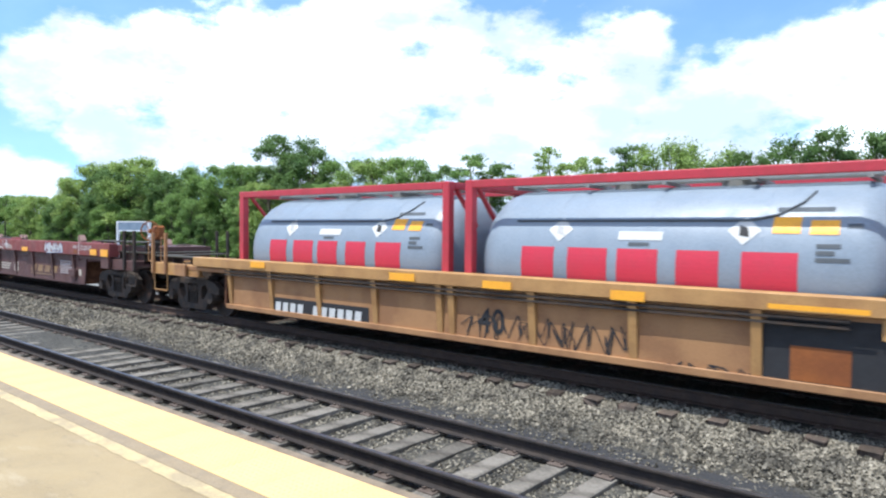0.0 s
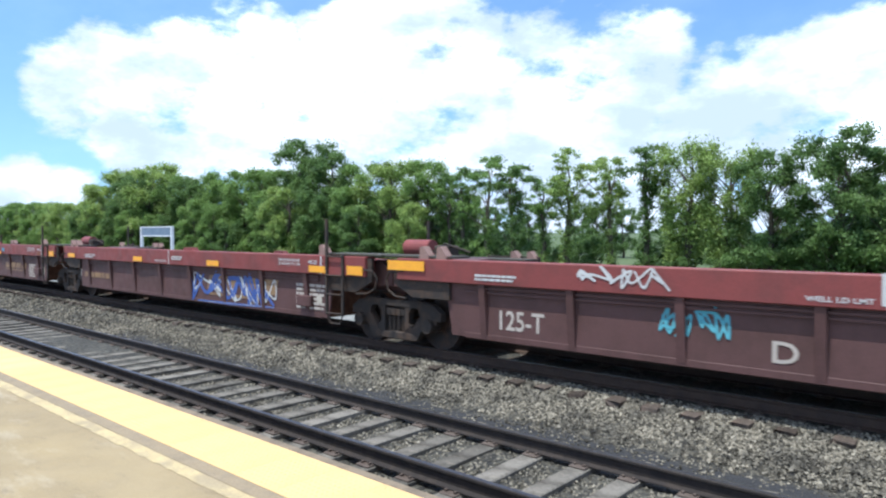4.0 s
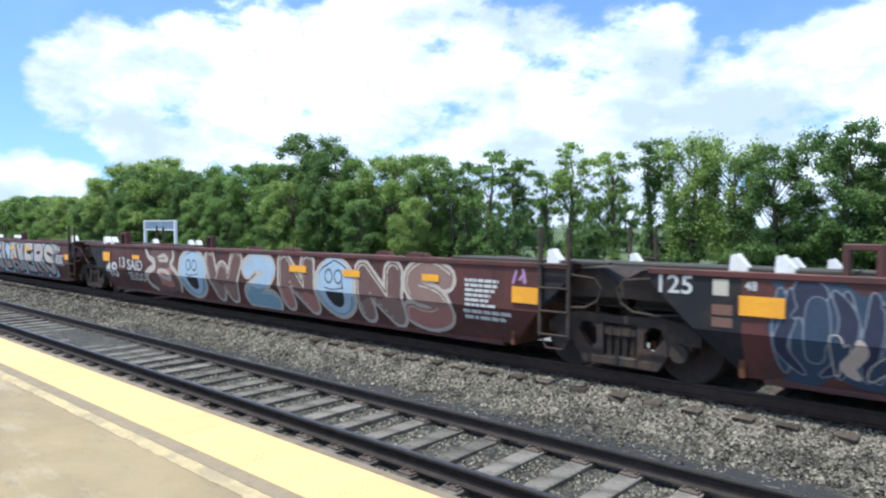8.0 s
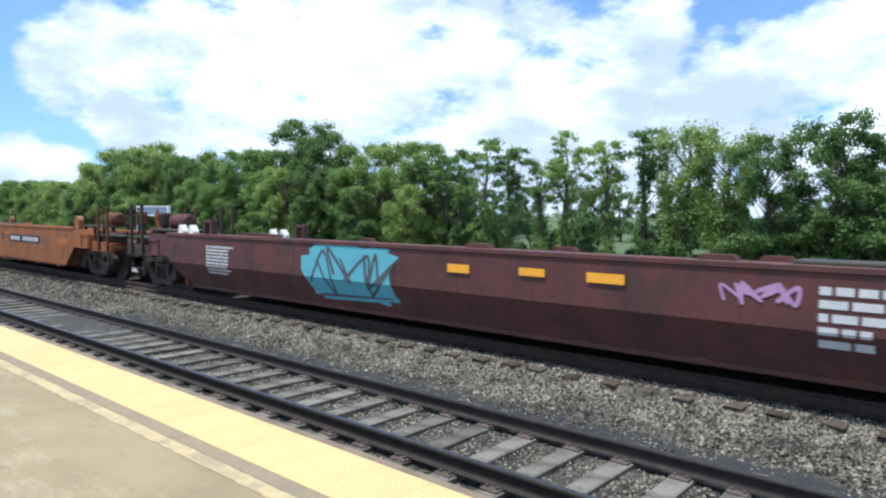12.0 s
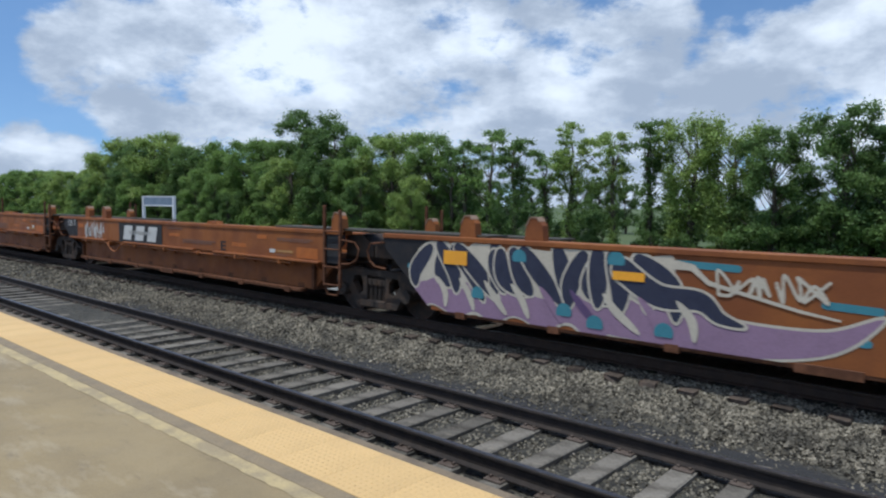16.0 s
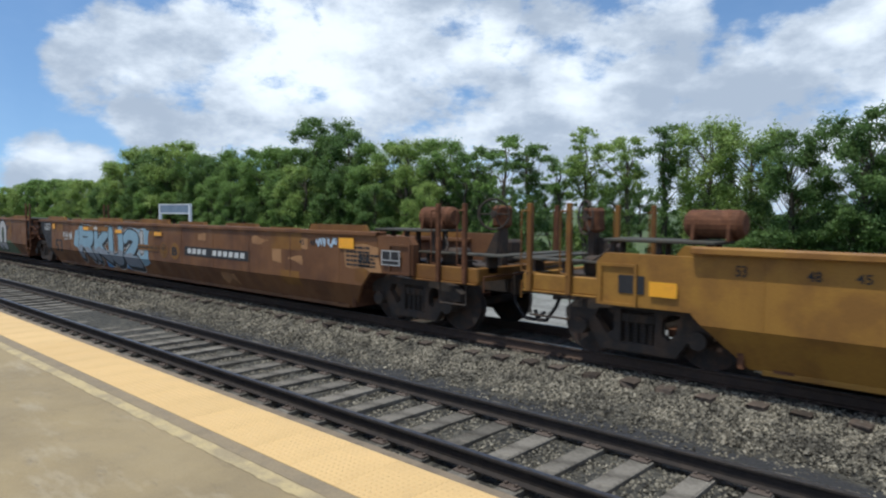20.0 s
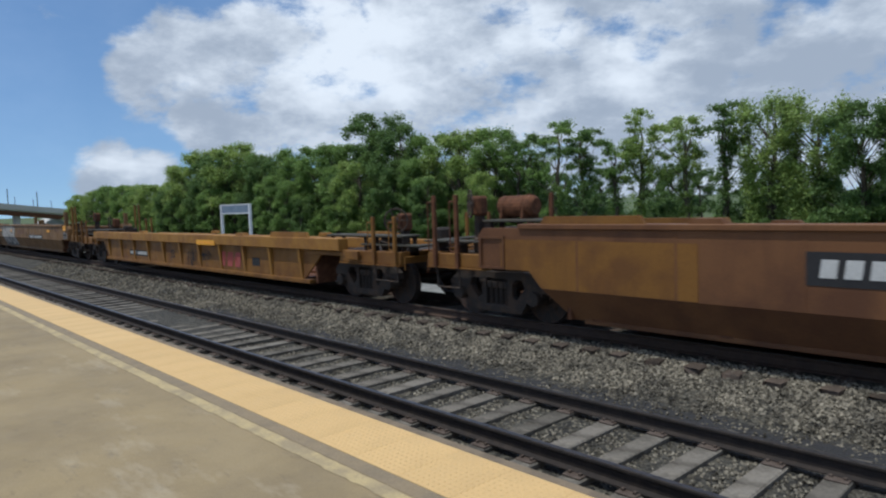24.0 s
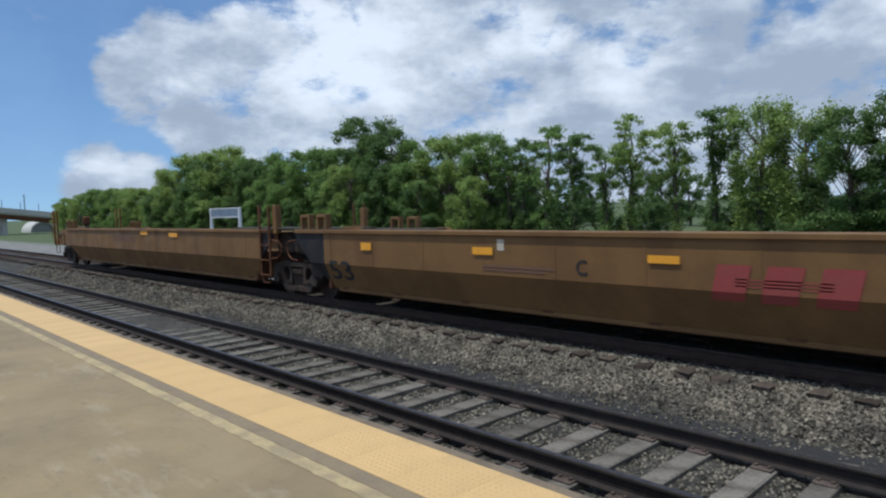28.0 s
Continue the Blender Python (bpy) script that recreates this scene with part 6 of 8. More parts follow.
class Wall:
    """A stretch of a car's side as a grid, on which sprayed shapes are drawn as distance fields (negative inside)."""

    def __init__(self, key, x0, x1, z0=None, z1=None, cell=0.024):
        style = UNITS[key][2]
        self.key, self.cell = key, cell
        z0 = style["bot"] + 0.005 if z0 is None else z0
        z1 = style["top"] - 0.08 if z1 is None else z1
        self.xs = x0 + cell * np.arange(int((x1 - x0) / cell) + 2)
        self.zs = np.linspace(z0, z1, max(3, int((z1 - z0) / cell) + 1))
        self.X, self.Z = np.meshgrid(self.xs, self.zs)

    def stroke(self, pts, r0, r1=None, mid=None):
        """A line of round section: half widths at its start and end, and in the middle."""
        r1 = r0 if r1 is None else r1
        f = np.full(self.X.shape, 9.0)
        n = len(pts) - 1
        for i in range(n):
            (ax, az), (bx, bz) = pts[i], pts[i + 1]
            dx, dz = bx - ax, bz - az
            t = np.clip(((self.X - ax) * dx + (self.Z - az) * dz) / (dx * dx + dz * dz + 1e-9), 0, 1)
            s = (i + t) / n
            r = r0 + (r1 - r0) * s
            if mid is not None:
                r = r + (mid - (r0 + r1) / 2) * 4 * s * (1 - s)
            f = np.minimum(f, np.hypot(self.X - ax - t * dx, self.Z - az - t * dz) - r)
        return f

    def disc(self, x, z, r, rz=None):
        rz = rz or r
        return (np.hypot((self.X - x) / r, (self.Z - z) / rz) - 1) * min(r, rz)

    def cloud(self, x0, x1, z0, z1, seed, rough=0.10):
        """A sprayed patch with a billowing edge."""
        rnd = random.Random(seed)
        f = np.maximum(np.maximum(x0 - self.X, self.X - x1), np.maximum(z0 - self.Z, self.Z - z1))
        for k in range(5):
            a, b, c = rnd.uniform(2, 11), rnd.uniform(2, 11), rnd.uniform(0, 6)
            f = f + rough / (1 + k * 0.6) * np.sin(a * self.X + c) * np.cos(b * self.Z + 2 * c)
        return f

    def letter(self, ch, x0, x1, z0, z1, r, lean=0.0, seed=1):
        rnd = random.Random(seed)
        r = min(r, (x1 - x0) * 0.42)
        f = np.full(self.X.shape, 9.0)
        for line in SKELETON[ch].split(";"):
            knots = [tuple(float(v) for v in p.split(",")) for p in line.strip("~").split()]
            pts = bend(knots, 5) if line[0] == "~" else knots
            w, h = x1 - x0 - 2 * r, z1 - z0 - 2 * r
            out = []
            for a, b in pts:
                x, z = x0 + r + w * a / 10, z0 + r + h * b / 10
                q = Vector((x * 1.6, seed * 3.1, z * 2.0))
                out.append((x + lean * (z - (z0 + z1) / 2) + 0.05 * noise.noise(q), z + 0.05 * noise.noise(q + Vector((9, 0, 0)))))
            f = np.minimum(f, self.stroke(out, r * rnd.uniform(0.92, 1.06), r * rnd.uniform(0.92, 1.1)))
        return f + 0.006 * np.sin(31 * self.X + seed) * np.sin(27 * self.Z)

    def lay(self, f, mat, lift, name="graffiti_patch", label=""):
        """Turns a field into paint on the car's side."""
        hit = np.where(f.min(0) < 0)[0]
        if not len(hit):
            return None
        lo, hi = max(0, hit[0] - 1), min(len(self.xs) - 1, hit[-1] + 1)
        polys, xs, zs = [], self.xs, self.zs
        inside = f < 0
        count = inside[:-1, :-1].astype(int) + inside[1:, :-1] + inside[:-1, 1:] + inside[1:, 1:]
        for j in range(len(zs) - 1):
            run = None
            for i in range(lo, hi + 1):
                c = count[j, i] if i < hi else 0
                if c == 4:
                    run = i if run is None else run
                    continue
                if run is not None:
                    polys.append([(xs[run], zs[j]), (xs[i], zs[j]), (xs[i], zs[j + 1]), (xs[run], zs[j + 1])])
                    run = None
                if c:
                    ring = ((xs[i], zs[j], f[j, i]), (xs[i + 1], zs[j], f[j, i + 1]), (xs[i + 1], zs[j + 1], f[j + 1, i + 1]), (xs[i], zs[j + 1], f[j + 1, i]))
                    poly = []
                    for (ax, az, av), (bx, bz, bv) in zip(ring, ring[1:] + ring[:1]):
                        if av < 0:
                            poly.append((ax, az))
                        if (av < 0) != (bv < 0):
                            t = min(0.98, max(0.02, av / (av - bv)))
                            poly.append((ax + t * (bx - ax), az + t * (bz - az)))
                    if len(poly) > 2:
                        polys.append(poly)
        return put(self.key, name, polygon_mesh(polys), mat, lift, label)


def piece(key, row, z0, z1, r, fills, line, edge=0.06, halo=None, halo_edge=0.05, shade=None, split=0.0, drop=None, drop_mat=None, glint=None, lean=0.0, base=0.009, seed=1):
    """A graffiti piece: fat letters (character, from, to) with an outline, each over the one before it; a second tone below the split, a cast block shadow, an inner highlight."""
    w = Wall(key, row[0][1] - 0.55, row[-1][2] + 0.55)
    top, low = UNITS[key][2]["top"] - 0.085, UNITS[key][2]["bot"] + 0.01
    rnd = random.Random(seed)
    fields = []
    for k, (ch, x0, x1) in enumerate(row):
        fields.append(w.letter(ch, x0, x1, max(low, z0 + rnd.uniform(-0.02, 0.05)), min(top + 0.03, z1 + rnd.uniform(-0.05, 0.03)), r, lean + rnd.uniform(-0.08, 0.08), seed * 7 + k))
    whole = np.minimum.reduce(fields)
    outer = whole - edge
    if drop:
        n = 5
        cast = outer
        for k in range(1, n + 1):
            sx, sz = int(round(drop[0] * k / n / w.cell)), int(round(drop[1] * k / n / w.cell))
            cast = np.minimum(cast, np.roll(np.roll(outer, sx, 1), sz, 0))
        if halo:
            w.lay(cast - halo_edge, halo, base - 0.0015, "letter_halo")
        w.lay(cast, drop_mat or line, base, "letter_shadow")
    elif halo:
        w.lay(outer - halo_edge, halo, base - 0.0015, "letter_halo")
    w.lay(outer, line, base + 0.0016, "letter_outline")
    for k, f in enumerate(fields):
        own = f
        for g in fields[k + 1:]:
            own = np.maximum(own, edge * 0.75 - g)
        fill = fills[k % len(fills)]
        w.lay(own, fill, base + 0.0034, "letter_fill", 'graffiti letter "%s"' % row[k][0])
        if shade:
            wave = split + 0.05 * np.sin(3.1 * w.X + k) + 0.03 * np.sin(11 * w.X + 2 * k)
            tone = w.lay(np.maximum(own + 0.012, w.Z - wave), shade[k % len(shade)], base + 0.0050, "letter_shade")
            if tone:
                tagged(tone, kind="stuff")
        if glint:
            gz, gx = np.gradient(f)
            lit = gx * 0.6 - gz * 0.8
            line_ = w.lay(np.maximum(np.abs(own + 0.05) - 0.013, lit * 25 - 0.1), glint, base + 0.0062, "letter_highlight")
            if line_:
                tagged(line_, kind="stuff")
    return w


def tangle(key, x0, x1, z0, z1, fills, line, seed, n=14, r=0.10, edge=0.03, base=0.009, taper=0.25, steep=0.6):
    """Interlocked curved strokes with an outline, each over the one before it; no letters in them."""
    rnd = random.Random(seed)
    w = Wall(key, x0 - 0.2, x1 + 0.2)
    fields = []
    for k in range(n):
        cx, sw = x0 + (x1 - x0) * (k + 0.5) / n, (x1 - x0) / n
        up = rnd.random() < steep
        knots = []
        for j in range(4):
            t = j / 3
            z = z0 + (z1 - z0) * (t if up else rnd.random())
            knots.append((min(x1, max(x0, cx + sw * rnd.uniform(-1.3, 1.3))), min(z1 - r, max(z0 + r, z))))
        fields.append(w.stroke(bend(knots, 5), r * taper, r * taper, r * rnd.uniform(0.8, 1.3)))
    w.lay(np.minimum.reduce(fields) - edge, line, base, "graffiti_outline")
    for k, f in enumerate(fields):
        for g in fields[k + 1:]:
            f = np.maximum(f, edge * 0.8 - g)
        w.lay(f, fills[k % len(fills)], base + 0.0016, "graffiti_stroke")


def blocks(x0, x1, n):
    w = (x1 - x0) / n
    return [(x0 + k * w + 0.06 * w, x0 + (k + 1) * w - 0.06 * w) for k in range(n)]


def emblem(key, kind, x0, x1, z0, z1, mat, lift=0.010):
    """Company marks as plain shapes in their colours."""
    W, Hh = x1 - x0, z1 - z0
    polys = []
    if kind == "slant":       # slanted blocks over a rule
        for k in range(4):
            a = x0 + W * (0.02 + 0.245 * k)
            b = a + W * 0.19
            s = Hh * 0.28
            polys.append([(a, z0 + 0.3 * Hh), (b, z0 + 0.3 * Hh), (b + s, z1), (a + s, z1)])
        polys.append([(x0, z0), (x0 + W * 0.82, z0), (x0 + W * 0.85, z0 + 0.13 * Hh), (x0 + 0.05 * W, z0 + 0.13 * Hh)])
    else:                     # heavy blocks joined by thin rules
        for a, b in blocks(x0, x1, 3 if kind == "bars3" else 5):
            w = b - a
            polys.append([(a + 0.02 * w, z0), (b - 0.2 * w, z0), (b - 0.02 * w, z1), (a + 0.2 * w, z1)])
        for k in range(3):
            z = z0 + Hh * (0.42 + 0.09 * k)
            polys.append([(x0 + 0.2 * W, z), (x1 - 0.2 * W, z), (x1 - 0.2 * W, z + 0.035 * Hh), (x0 + 0.2 * W, z + 0.035 * Hh)])
    for poly in polys:
        put(key, "emblem_block", polygon_mesh([poly]), mat, lift)


def amber(key, x0, x1, z0, z1):
    return panel(key, x0, x1, z0, z1, "amber", 0.029, "reflector_panel", "amber reflective panel")

plate("y0", -4.44, -1.50, 0.31, 0.71)
word("y0", "40", 0.97, 1.48, 0.53, 0.93, "ink")
tag("y0", 0.60, 3.62, 0.41, 0.86, "ink", 3, 0.02, 12)
tag("y0", 4.04, 5.13, 0.34, 0.49, "ink", 5, 0.025, 5)
panel("y0", 5.13, 6.34, 0.43, 1.09, "ink")
panel("y0", 5.46, 6.07, 0.45, 0.85, "orange", 0.012)
amber("y0", -4.98, -4.48, 1.31, 1.44)
amber("y0", -0.86, -0.27, 1.27, 1.40)
amber("y0", 1.15, 1.68, 1.25, 1.37)
amber("y0", 3.28, 3.76, 1.23, 1.36)
amber("y0", 5.24, 6.25, 1.27, 1.33)
word("r1", "125-T", -5.08, -4.28, 0.55, 0.87, "ivory")
tag("r1", -4.18, -3.78, 0.56, 1.05, "chalk", 3, 0.03, 2)
bars("r1", -3.72, -1.47, 0.55, 0.83, "gold", 1)
word("r1", "B", -1.11, -0.87, 0.60, 0.82, "ivory")
bars("r1", -0.71, 0.30, 0.61, 0.86, "ivory", 3)
bars("r1", 0.59, 1.06, 0.58, 0.91, "ivory", 4)
emblem("r1", "slant", 2.14, 4.47, 0.57, 0.88, "gold")
tag("r1", 3.75, 5.15, 1.34, 1.62, "periwinkle", 4, 0.075, 8)
tag("r1", 3.75, 5.15, 1.35, 1.62, "chalk", 4, 0.04, 8, 0.016)
amber("r1", 1.76, 2.29, 1.31, 1.45)
amber("r1", -7.27, -6.80, 1.33, 1.55)
bars("r1", -0.81, -0.22, 1.33, 1.46, "ivory", 1)
bars("r1", 0.33, 0.77, 1.36, 1.48, "ivory", 2)
amber("r1", 7.81, 8.27, 1.31, 1.51)
bars("r1", 4.63, 5.69, 0.68, 1.10, "pink_grey", 7)
word("r2", "125-T", -5.14, -4.37, 0.58, 0.84, "ivory")
tag("r2", -5.56, -4.77, 0.90, 1.16, "chalk", 8, 0.03, 6)
tag("r2", -4.06, -2.98, 0.60, 1.14, "periwinkle", 9, 0.075, 6)
tag("r2", -4.06, -2.98, 0.60, 1.14, "chalk", 9, 0.045, 6, 0.016)
tag("r2", -2.49, -2.01, 0.85, 1.17, "lilac", 10, 0.03, 3)
word("r2", "C", -1.16, -0.89, 0.59, 0.85, "ivory")
tag("r2", 2.71, 3.16, 0.64, 1.18, "lilac", 11, 0.03, 4)
tag("r2", 3.29, 4.44, 1.39, 1.55, "ink", 12, 0.05, 8)
tag("r2", 1.92, 2.48, 1.37, 1.58, "pink_grey", 13, 0.03, 4)
bars("r2", 4.96, 5.63, 0.59, 0.95, "ivory", 6)
amber("r2", -1.56, -1.08, 1.32, 1.44)
amber("r2", 1.45, 1.92, 1.33, 1.44)
amber("r2", 4.47, 4.98, 1.30, 1.41)
bars("r2", 5.07, 5.62, 1.48, 1.58, "ivory", 2)
bars("r2", -0.80, -0.08, 0.74, 1.01, "ivory", 3)
amber("r2", -6.00, -5.70, 1.33, 1.48)
bars("r2", -5.67, -4.99, 1.32, 1.51, "ivory", 3)
bars("r2", -6.06, -5.70, 1.50, 1.62, "ivory", 1)
word("r3", "125-T", -5.31, -4.49, 0.60, 0.91, "ivory")
tag("r3", -2.71, -1.78, 0.78, 1.19, "teal", 14, 0.04, 4)
word("r3", "D", -1.32, -1.03, 0.59, 0.85, "ivory")
tag("r3", 0.40, 1.31, 0.70, 1.11, "blue_panel", 15, 0.09, 6)
emblem("r3", "slant", 1.88, 4.37, 0.67, 1.00, "gold")
bars("r3", 4.75, 5.48, 0.55, 0.96, "ivory", 6)
panel("r3", 6.14, 6.29, 0.70, 0.87, "cream")
tag("r3", -3.88, -2.48, 1.37, 1.70, "chalk", 16, 0.04, 5)
amber("r3", -7.70, -6.81, 1.47, 1.64)
amber("r3", 1.22, 1.74, 1.31, 1.44)
amber("r3", 4.25, 4.76, 1.30, 1.42)
amber("r3", 5.99, 6.29, 1.33, 1.45)
bars("r3", 4.85, 5.47, 1.44, 1.60, "ivory", 2)
bars("r3", 5.99, 6.28, 1.52, 1.61, "ivory", 1)
tag("r4", 0.79, 4.39, 0.45, 1.19, "blue_panel", 17, 0.10, 5)
tag("r4", 0.79, 4.39, 0.45, 1.19, "chalk", 18, 0.05, 5)
_w = Wall("r5", -0.5, 0.2, 0.46, 1.26, 0.014)
for _pts in ([(-0.28, 1.22), (-0.20, 0.98)], [(-0.06, 1.20), (-0.25, 1.10), (-0.04, 1.00)], [(-0.26, 0.96), (-0.08, 0.80)], [(-0.05, 0.94), (-0.27, 0.76)], [(-0.24, 0.56), (-0.10, 0.72), (-0.02, 0.50)]):
    _w.lay(_w.stroke(_pts, 0.026, 0.018), "chalk", 0.105, "graffiti_stroke")
emblem("r5", "slant", 1.72, 4.30, 0.68, 0.98, "gold")
bars("r5", 4.53, 5.20, 0.50, 0.99, "ivory", 6)
panel("r5", 5.91, 6.13, 0.67, 0.88, "cream")
bars("r5", -4.03, -1.77, 0.56, 0.88, "gold", 1)
word("r5", "A", -1.37, -1.14, 0.55, 0.77, "ivory")
tag("r5", -3.85, -3.13, 0.79, 1.05, "chalk", 20, 0.035, 4)
for _a, _b, _c, _d in ((-0.97, -0.70, 0.53, 0.545), (-0.97, -0.70, 0.735, 0.75), (-0.97, -0.955, 0.545, 0.735), (-0.715, -0.70, 0.545, 0.735)):
    panel("r5", _a, _b, _c, _d, "chalk", 0.010)
word("r5", "H", -0.87, -0.80, 0.58, 0.66, "ivory", 0.02)
bars("r5", -0.93, -0.74, 0.68, 0.72, "ivory", 1)
amber("r5", -7.85, -7.40, 1.40, 1.58)
amber("r5", -1.95, -1.46, 1.28, 1.42)
amber("r5", 1.21, 1.72, 1.29, 1.39)
tag("r5", 1.76, 2.12, 1.39, 1.56, "sky_blue", 21, 0.04, 3)
word("r5", "WELL LD LMT", -1.08, -0.19, 1.32, 1.39, "ivory", 0.02)
bars("r5", -0.52, -0.19, 1.46, 1.52, "ivory", 1)
word("r5", "122500", 0.12, 0.56, 1.35, 1.42, "ivory", 0.02)
bars("r5", 0.12, 0.48, 1.50, 1.56, "gold", 1)
word("r5", "A", 0.60, 0.68, 1.50, 1.57, "ivory", 0.02)
panel("r5", -0.08, 0.01, 1.28, 1.70, "chalk")
panel("r3", -0.22, -0.10, 1.35, 1.70, "chalk")
panel("r1", 0.17, 0.25, 1.34, 1.65, "chalk")
panel("r2", -0.03, 0.06, 1.31, 1.65, "chalk")
amber("p1", -7.62, -7.11, 1.08, 1.32)
word("p1", "125", -8.63, -8.19, 1.29, 1.53, "chalk")
panel("p1", -7.94, -7.75, 1.30, 1.50, "cream")
word("p1", "48", -7.56, -7.42, 1.38, 1.50, "chalk")
panel("p1", -7.95, -7.70, 1.06, 1.19, "brownish")
panel("p1", -7.95, -7.70, 0.91, 1.03, "brownish")
tag("p1", 2.32, 5.28, 0.60, 1.35, "chalk", 23, 0.04, 10)
tag("p1", 6.03, 8.10, 0.89, 1.51, "lilac", 24, 0.03, 10)
amber("p1", -3.92, -3.35, 1.23, 1.37)
amber("p1", -0.41, -0.07, 1.22, 1.35)
amber("p1", 3.63, 4.09, 1.21, 1.35)
amber("p1", 7.08, 7.56, 1.11, 1.33)
bars("p1", 7.86, 8.49, 1.31, 1.45, "chalk", 3)
bars("p1", 7.85, 8.66, 0.81, 0.92, "chalk", 2)
panel("p1", 8.56, 8.69, 1.27, 1.42, "cream")
word("p2", "48", -7.53, -6.70, 0.62, 1.08, "chalk")
bars("p2", 6.71, 7.39, 0.84, 1.32, "chalk", 6)
bars("p2", 6.65, 7.61, 0.62, 0.82, "chalk", 2)
amber("p2", 7.66, 8.15, 0.98, 1.23)
amber("p2", 5.76, 6.15, 1.21, 1.33)
amber("p2", 3.66, 4.15, 1.18, 1.31)
amber("p2", 1.92, 2.50, 1.19, 1.33)
amber("p2", -7.66, -7.15, 1.09, 1.36)
amber("p2", -5.63, -5.16, 1.20, 1.32)
tag("p2", 7.68, 7.95, 1.23, 1.49, "lilac", 26, 0.05, 2)
bars("p3", 6.66, 7.47, 0.77, 1.16, "chalk", 5)
amber("p3", 7.55, 8.06, 1.01, 1.19)
panel("p3", 7.83, 7.99, 1.30, 1.50, "cream")
amber("p3", 3.55, 4.00, 1.22, 1.34)
amber("p3", 1.72, 2.18, 1.23, 1.34)
tag("p3", 6.51, 7.05, 1.23, 1.50, "chalk", 27, 0.03, 4)
word("p3", "48", -7.08, -6.49, 0.77, 1.15, "chalk")
amber("p3", -7.17, -6.75, 1.16, 1.38)
bars("p4", 6.82, 7.77, 0.67, 1.35, "chalk", 6)
amber("p4", 7.79, 8.25, 0.94, 1.18)
amber("p4", 3.71, 4.18, 1.11, 1.24)
amber("p4", 5.79, 6.16, 1.09, 1.23)
word("p4", "48", -7.34, -6.61, 0.55, 1.03, "chalk")
tag("p4", -8.02, -7.40, 0.92, 1.20, "chalk", 28, 0.03, 4)
tag("p4", -7.47, -6.60, 0.42, 0.64, "chalk", 29, 0.03, 5)
amber("p4", -7.42, -6.99, 1.04, 1.29)
amber("p4", -5.45, -4.99, 1.15, 1.28)
word("p4", "125 T", -8.46, -7.93, 1.28, 1.50, "chalk")
blot("p5", -2.52, 0.03, 0.43, 1.56, "teal", 6)
tag("p5", -2.38, -0.09, 0.53, 1.47, "slate", 30, 0.08, 4)
amber("p5", 7.87, 8.28, 0.97, 1.23)
amber("p5", 3.87, 4.44, 1.21, 1.35)
amber("p5", 2.73, 3.18, 1.23, 1.35)
amber("p5", 1.30, 1.76, 1.19, 1.33)
tag("p5", 5.67, 6.58, 1.10, 1.45, "lilac", 31, 0.05, 4)
bars("p5", 6.77, 7.50, 0.65, 1.41, "chalk", 5)
bars("p5", -6.4, -5.2, 0.66, 1.36, "chalk", 9)
plate("o1", 0.67, 3.96, 0.98, 1.25)
word("o1", "B", -0.24, 0.02, 1.04, 1.27, "ink")
tag("o1", -4.52, -3.12, 0.95, 1.23, "chalk", 32, 0.03, 8)
word("o1", "40", -5.67, -5.21, 0.86, 1.15, "ink")
word("o1", "125 T", -6.81, -6.10, 1.31, 1.52, "chalk")
tag("o1", -6.80, -6.08, 0.44, 1.16, "chalk", 33, 0.03, 4)
bars("o1", -1.80, -1.39, 0.87, 1.15, "brownish", 3)
bars("o1", -1.79, -0.48, 0.96, 1.14, "brownish", 2)
bars("o1", 4.55, 4.87, 1.00, 1.25, "brownish", 3)
panel("o2", 1.30, 3.73, 1.08, 1.55, "ink", 0.012)
emblem("o2", "bars3", 1.52, 3.63, 1.14, 1.46, "chalk", 0.017)
amber("o2", 4.28, 4.76, 1.21, 1.33)
amber("o2", 6.57, 7.02, 1.20, 1.40)
word("o2", "125 T", -6.52, -5.85, 1.32, 1.55, "chalk", 0.015, 0.022)
amber("o2", -5.67, -5.22, 1.18, 1.43)
panel("o3", 1.23, 3.89, 1.00, 1.51, "ink", 0.012)
emblem("o3", "bars3", 1.47, 3.73, 1.07, 1.42, "chalk", 0.017)
amber("o3", -5.72, -5.22, 1.17, 1.40)
amber("o3", -2.64, -2.18, 1.16, 1.28)
panel("o3", 7.03, 7.56, 0.43, 1.54, "ink")
bars("o3", 5.81, 6.40, 0.75, 1.19, "brownish", 4)
panel("o3", 5.86, 6.01, 1.14, 1.24, "chalk")
panel("o4", -2.88, -0.19, 0.95, 1.53, "ink", 0.012)
emblem("o4", "bars3", -2.65, -0.38, 1.05, 1.46, "chalk", 0.017)
word("o4", "40", -5.33, -4.96, 0.99, 1.35, "ink")
tag("o4", -5.40, -3.93, 0.97, 1.56, "chalk", 35, 0.03, 8)
word("o4", "125 T", -6.82, -6.18, 1.33, 1.53, "chalk")
bars("o4", -0.11, 0.89, 1.45, 1.46, "brownish", 1)
word("o4", "E", 2.76, 3.00, 1.02, 1.24, "ink")
bars("o4", 0.91, 2.54, 1.12, 1.22, "brownish", 2)
panel("o4", 6.72, 7.13, 0.43, 1.54, "ink")
blot("o5", -5.37, -3.90, 0.62, 1.56, "silver", 11)
tag("o5", -5.37, -3.90, 0.69, 1.53, "ink", 36, 0.03, 4)
plate("o5", -3.38, -0.03, 0.98, 1.25)
word("o5", "A", 0.71, 0.92, 1.01, 1.22, "ink")
tag("o5", 0.95, 1.47, 1.35, 1.47, "chalk", 37, 0.03, 5)
word("o5", "40", -5.92, -5.48, 0.83, 1.16, "ink")
panel("o5", 6.55, 6.95, 0.43, 1.54, "ink")
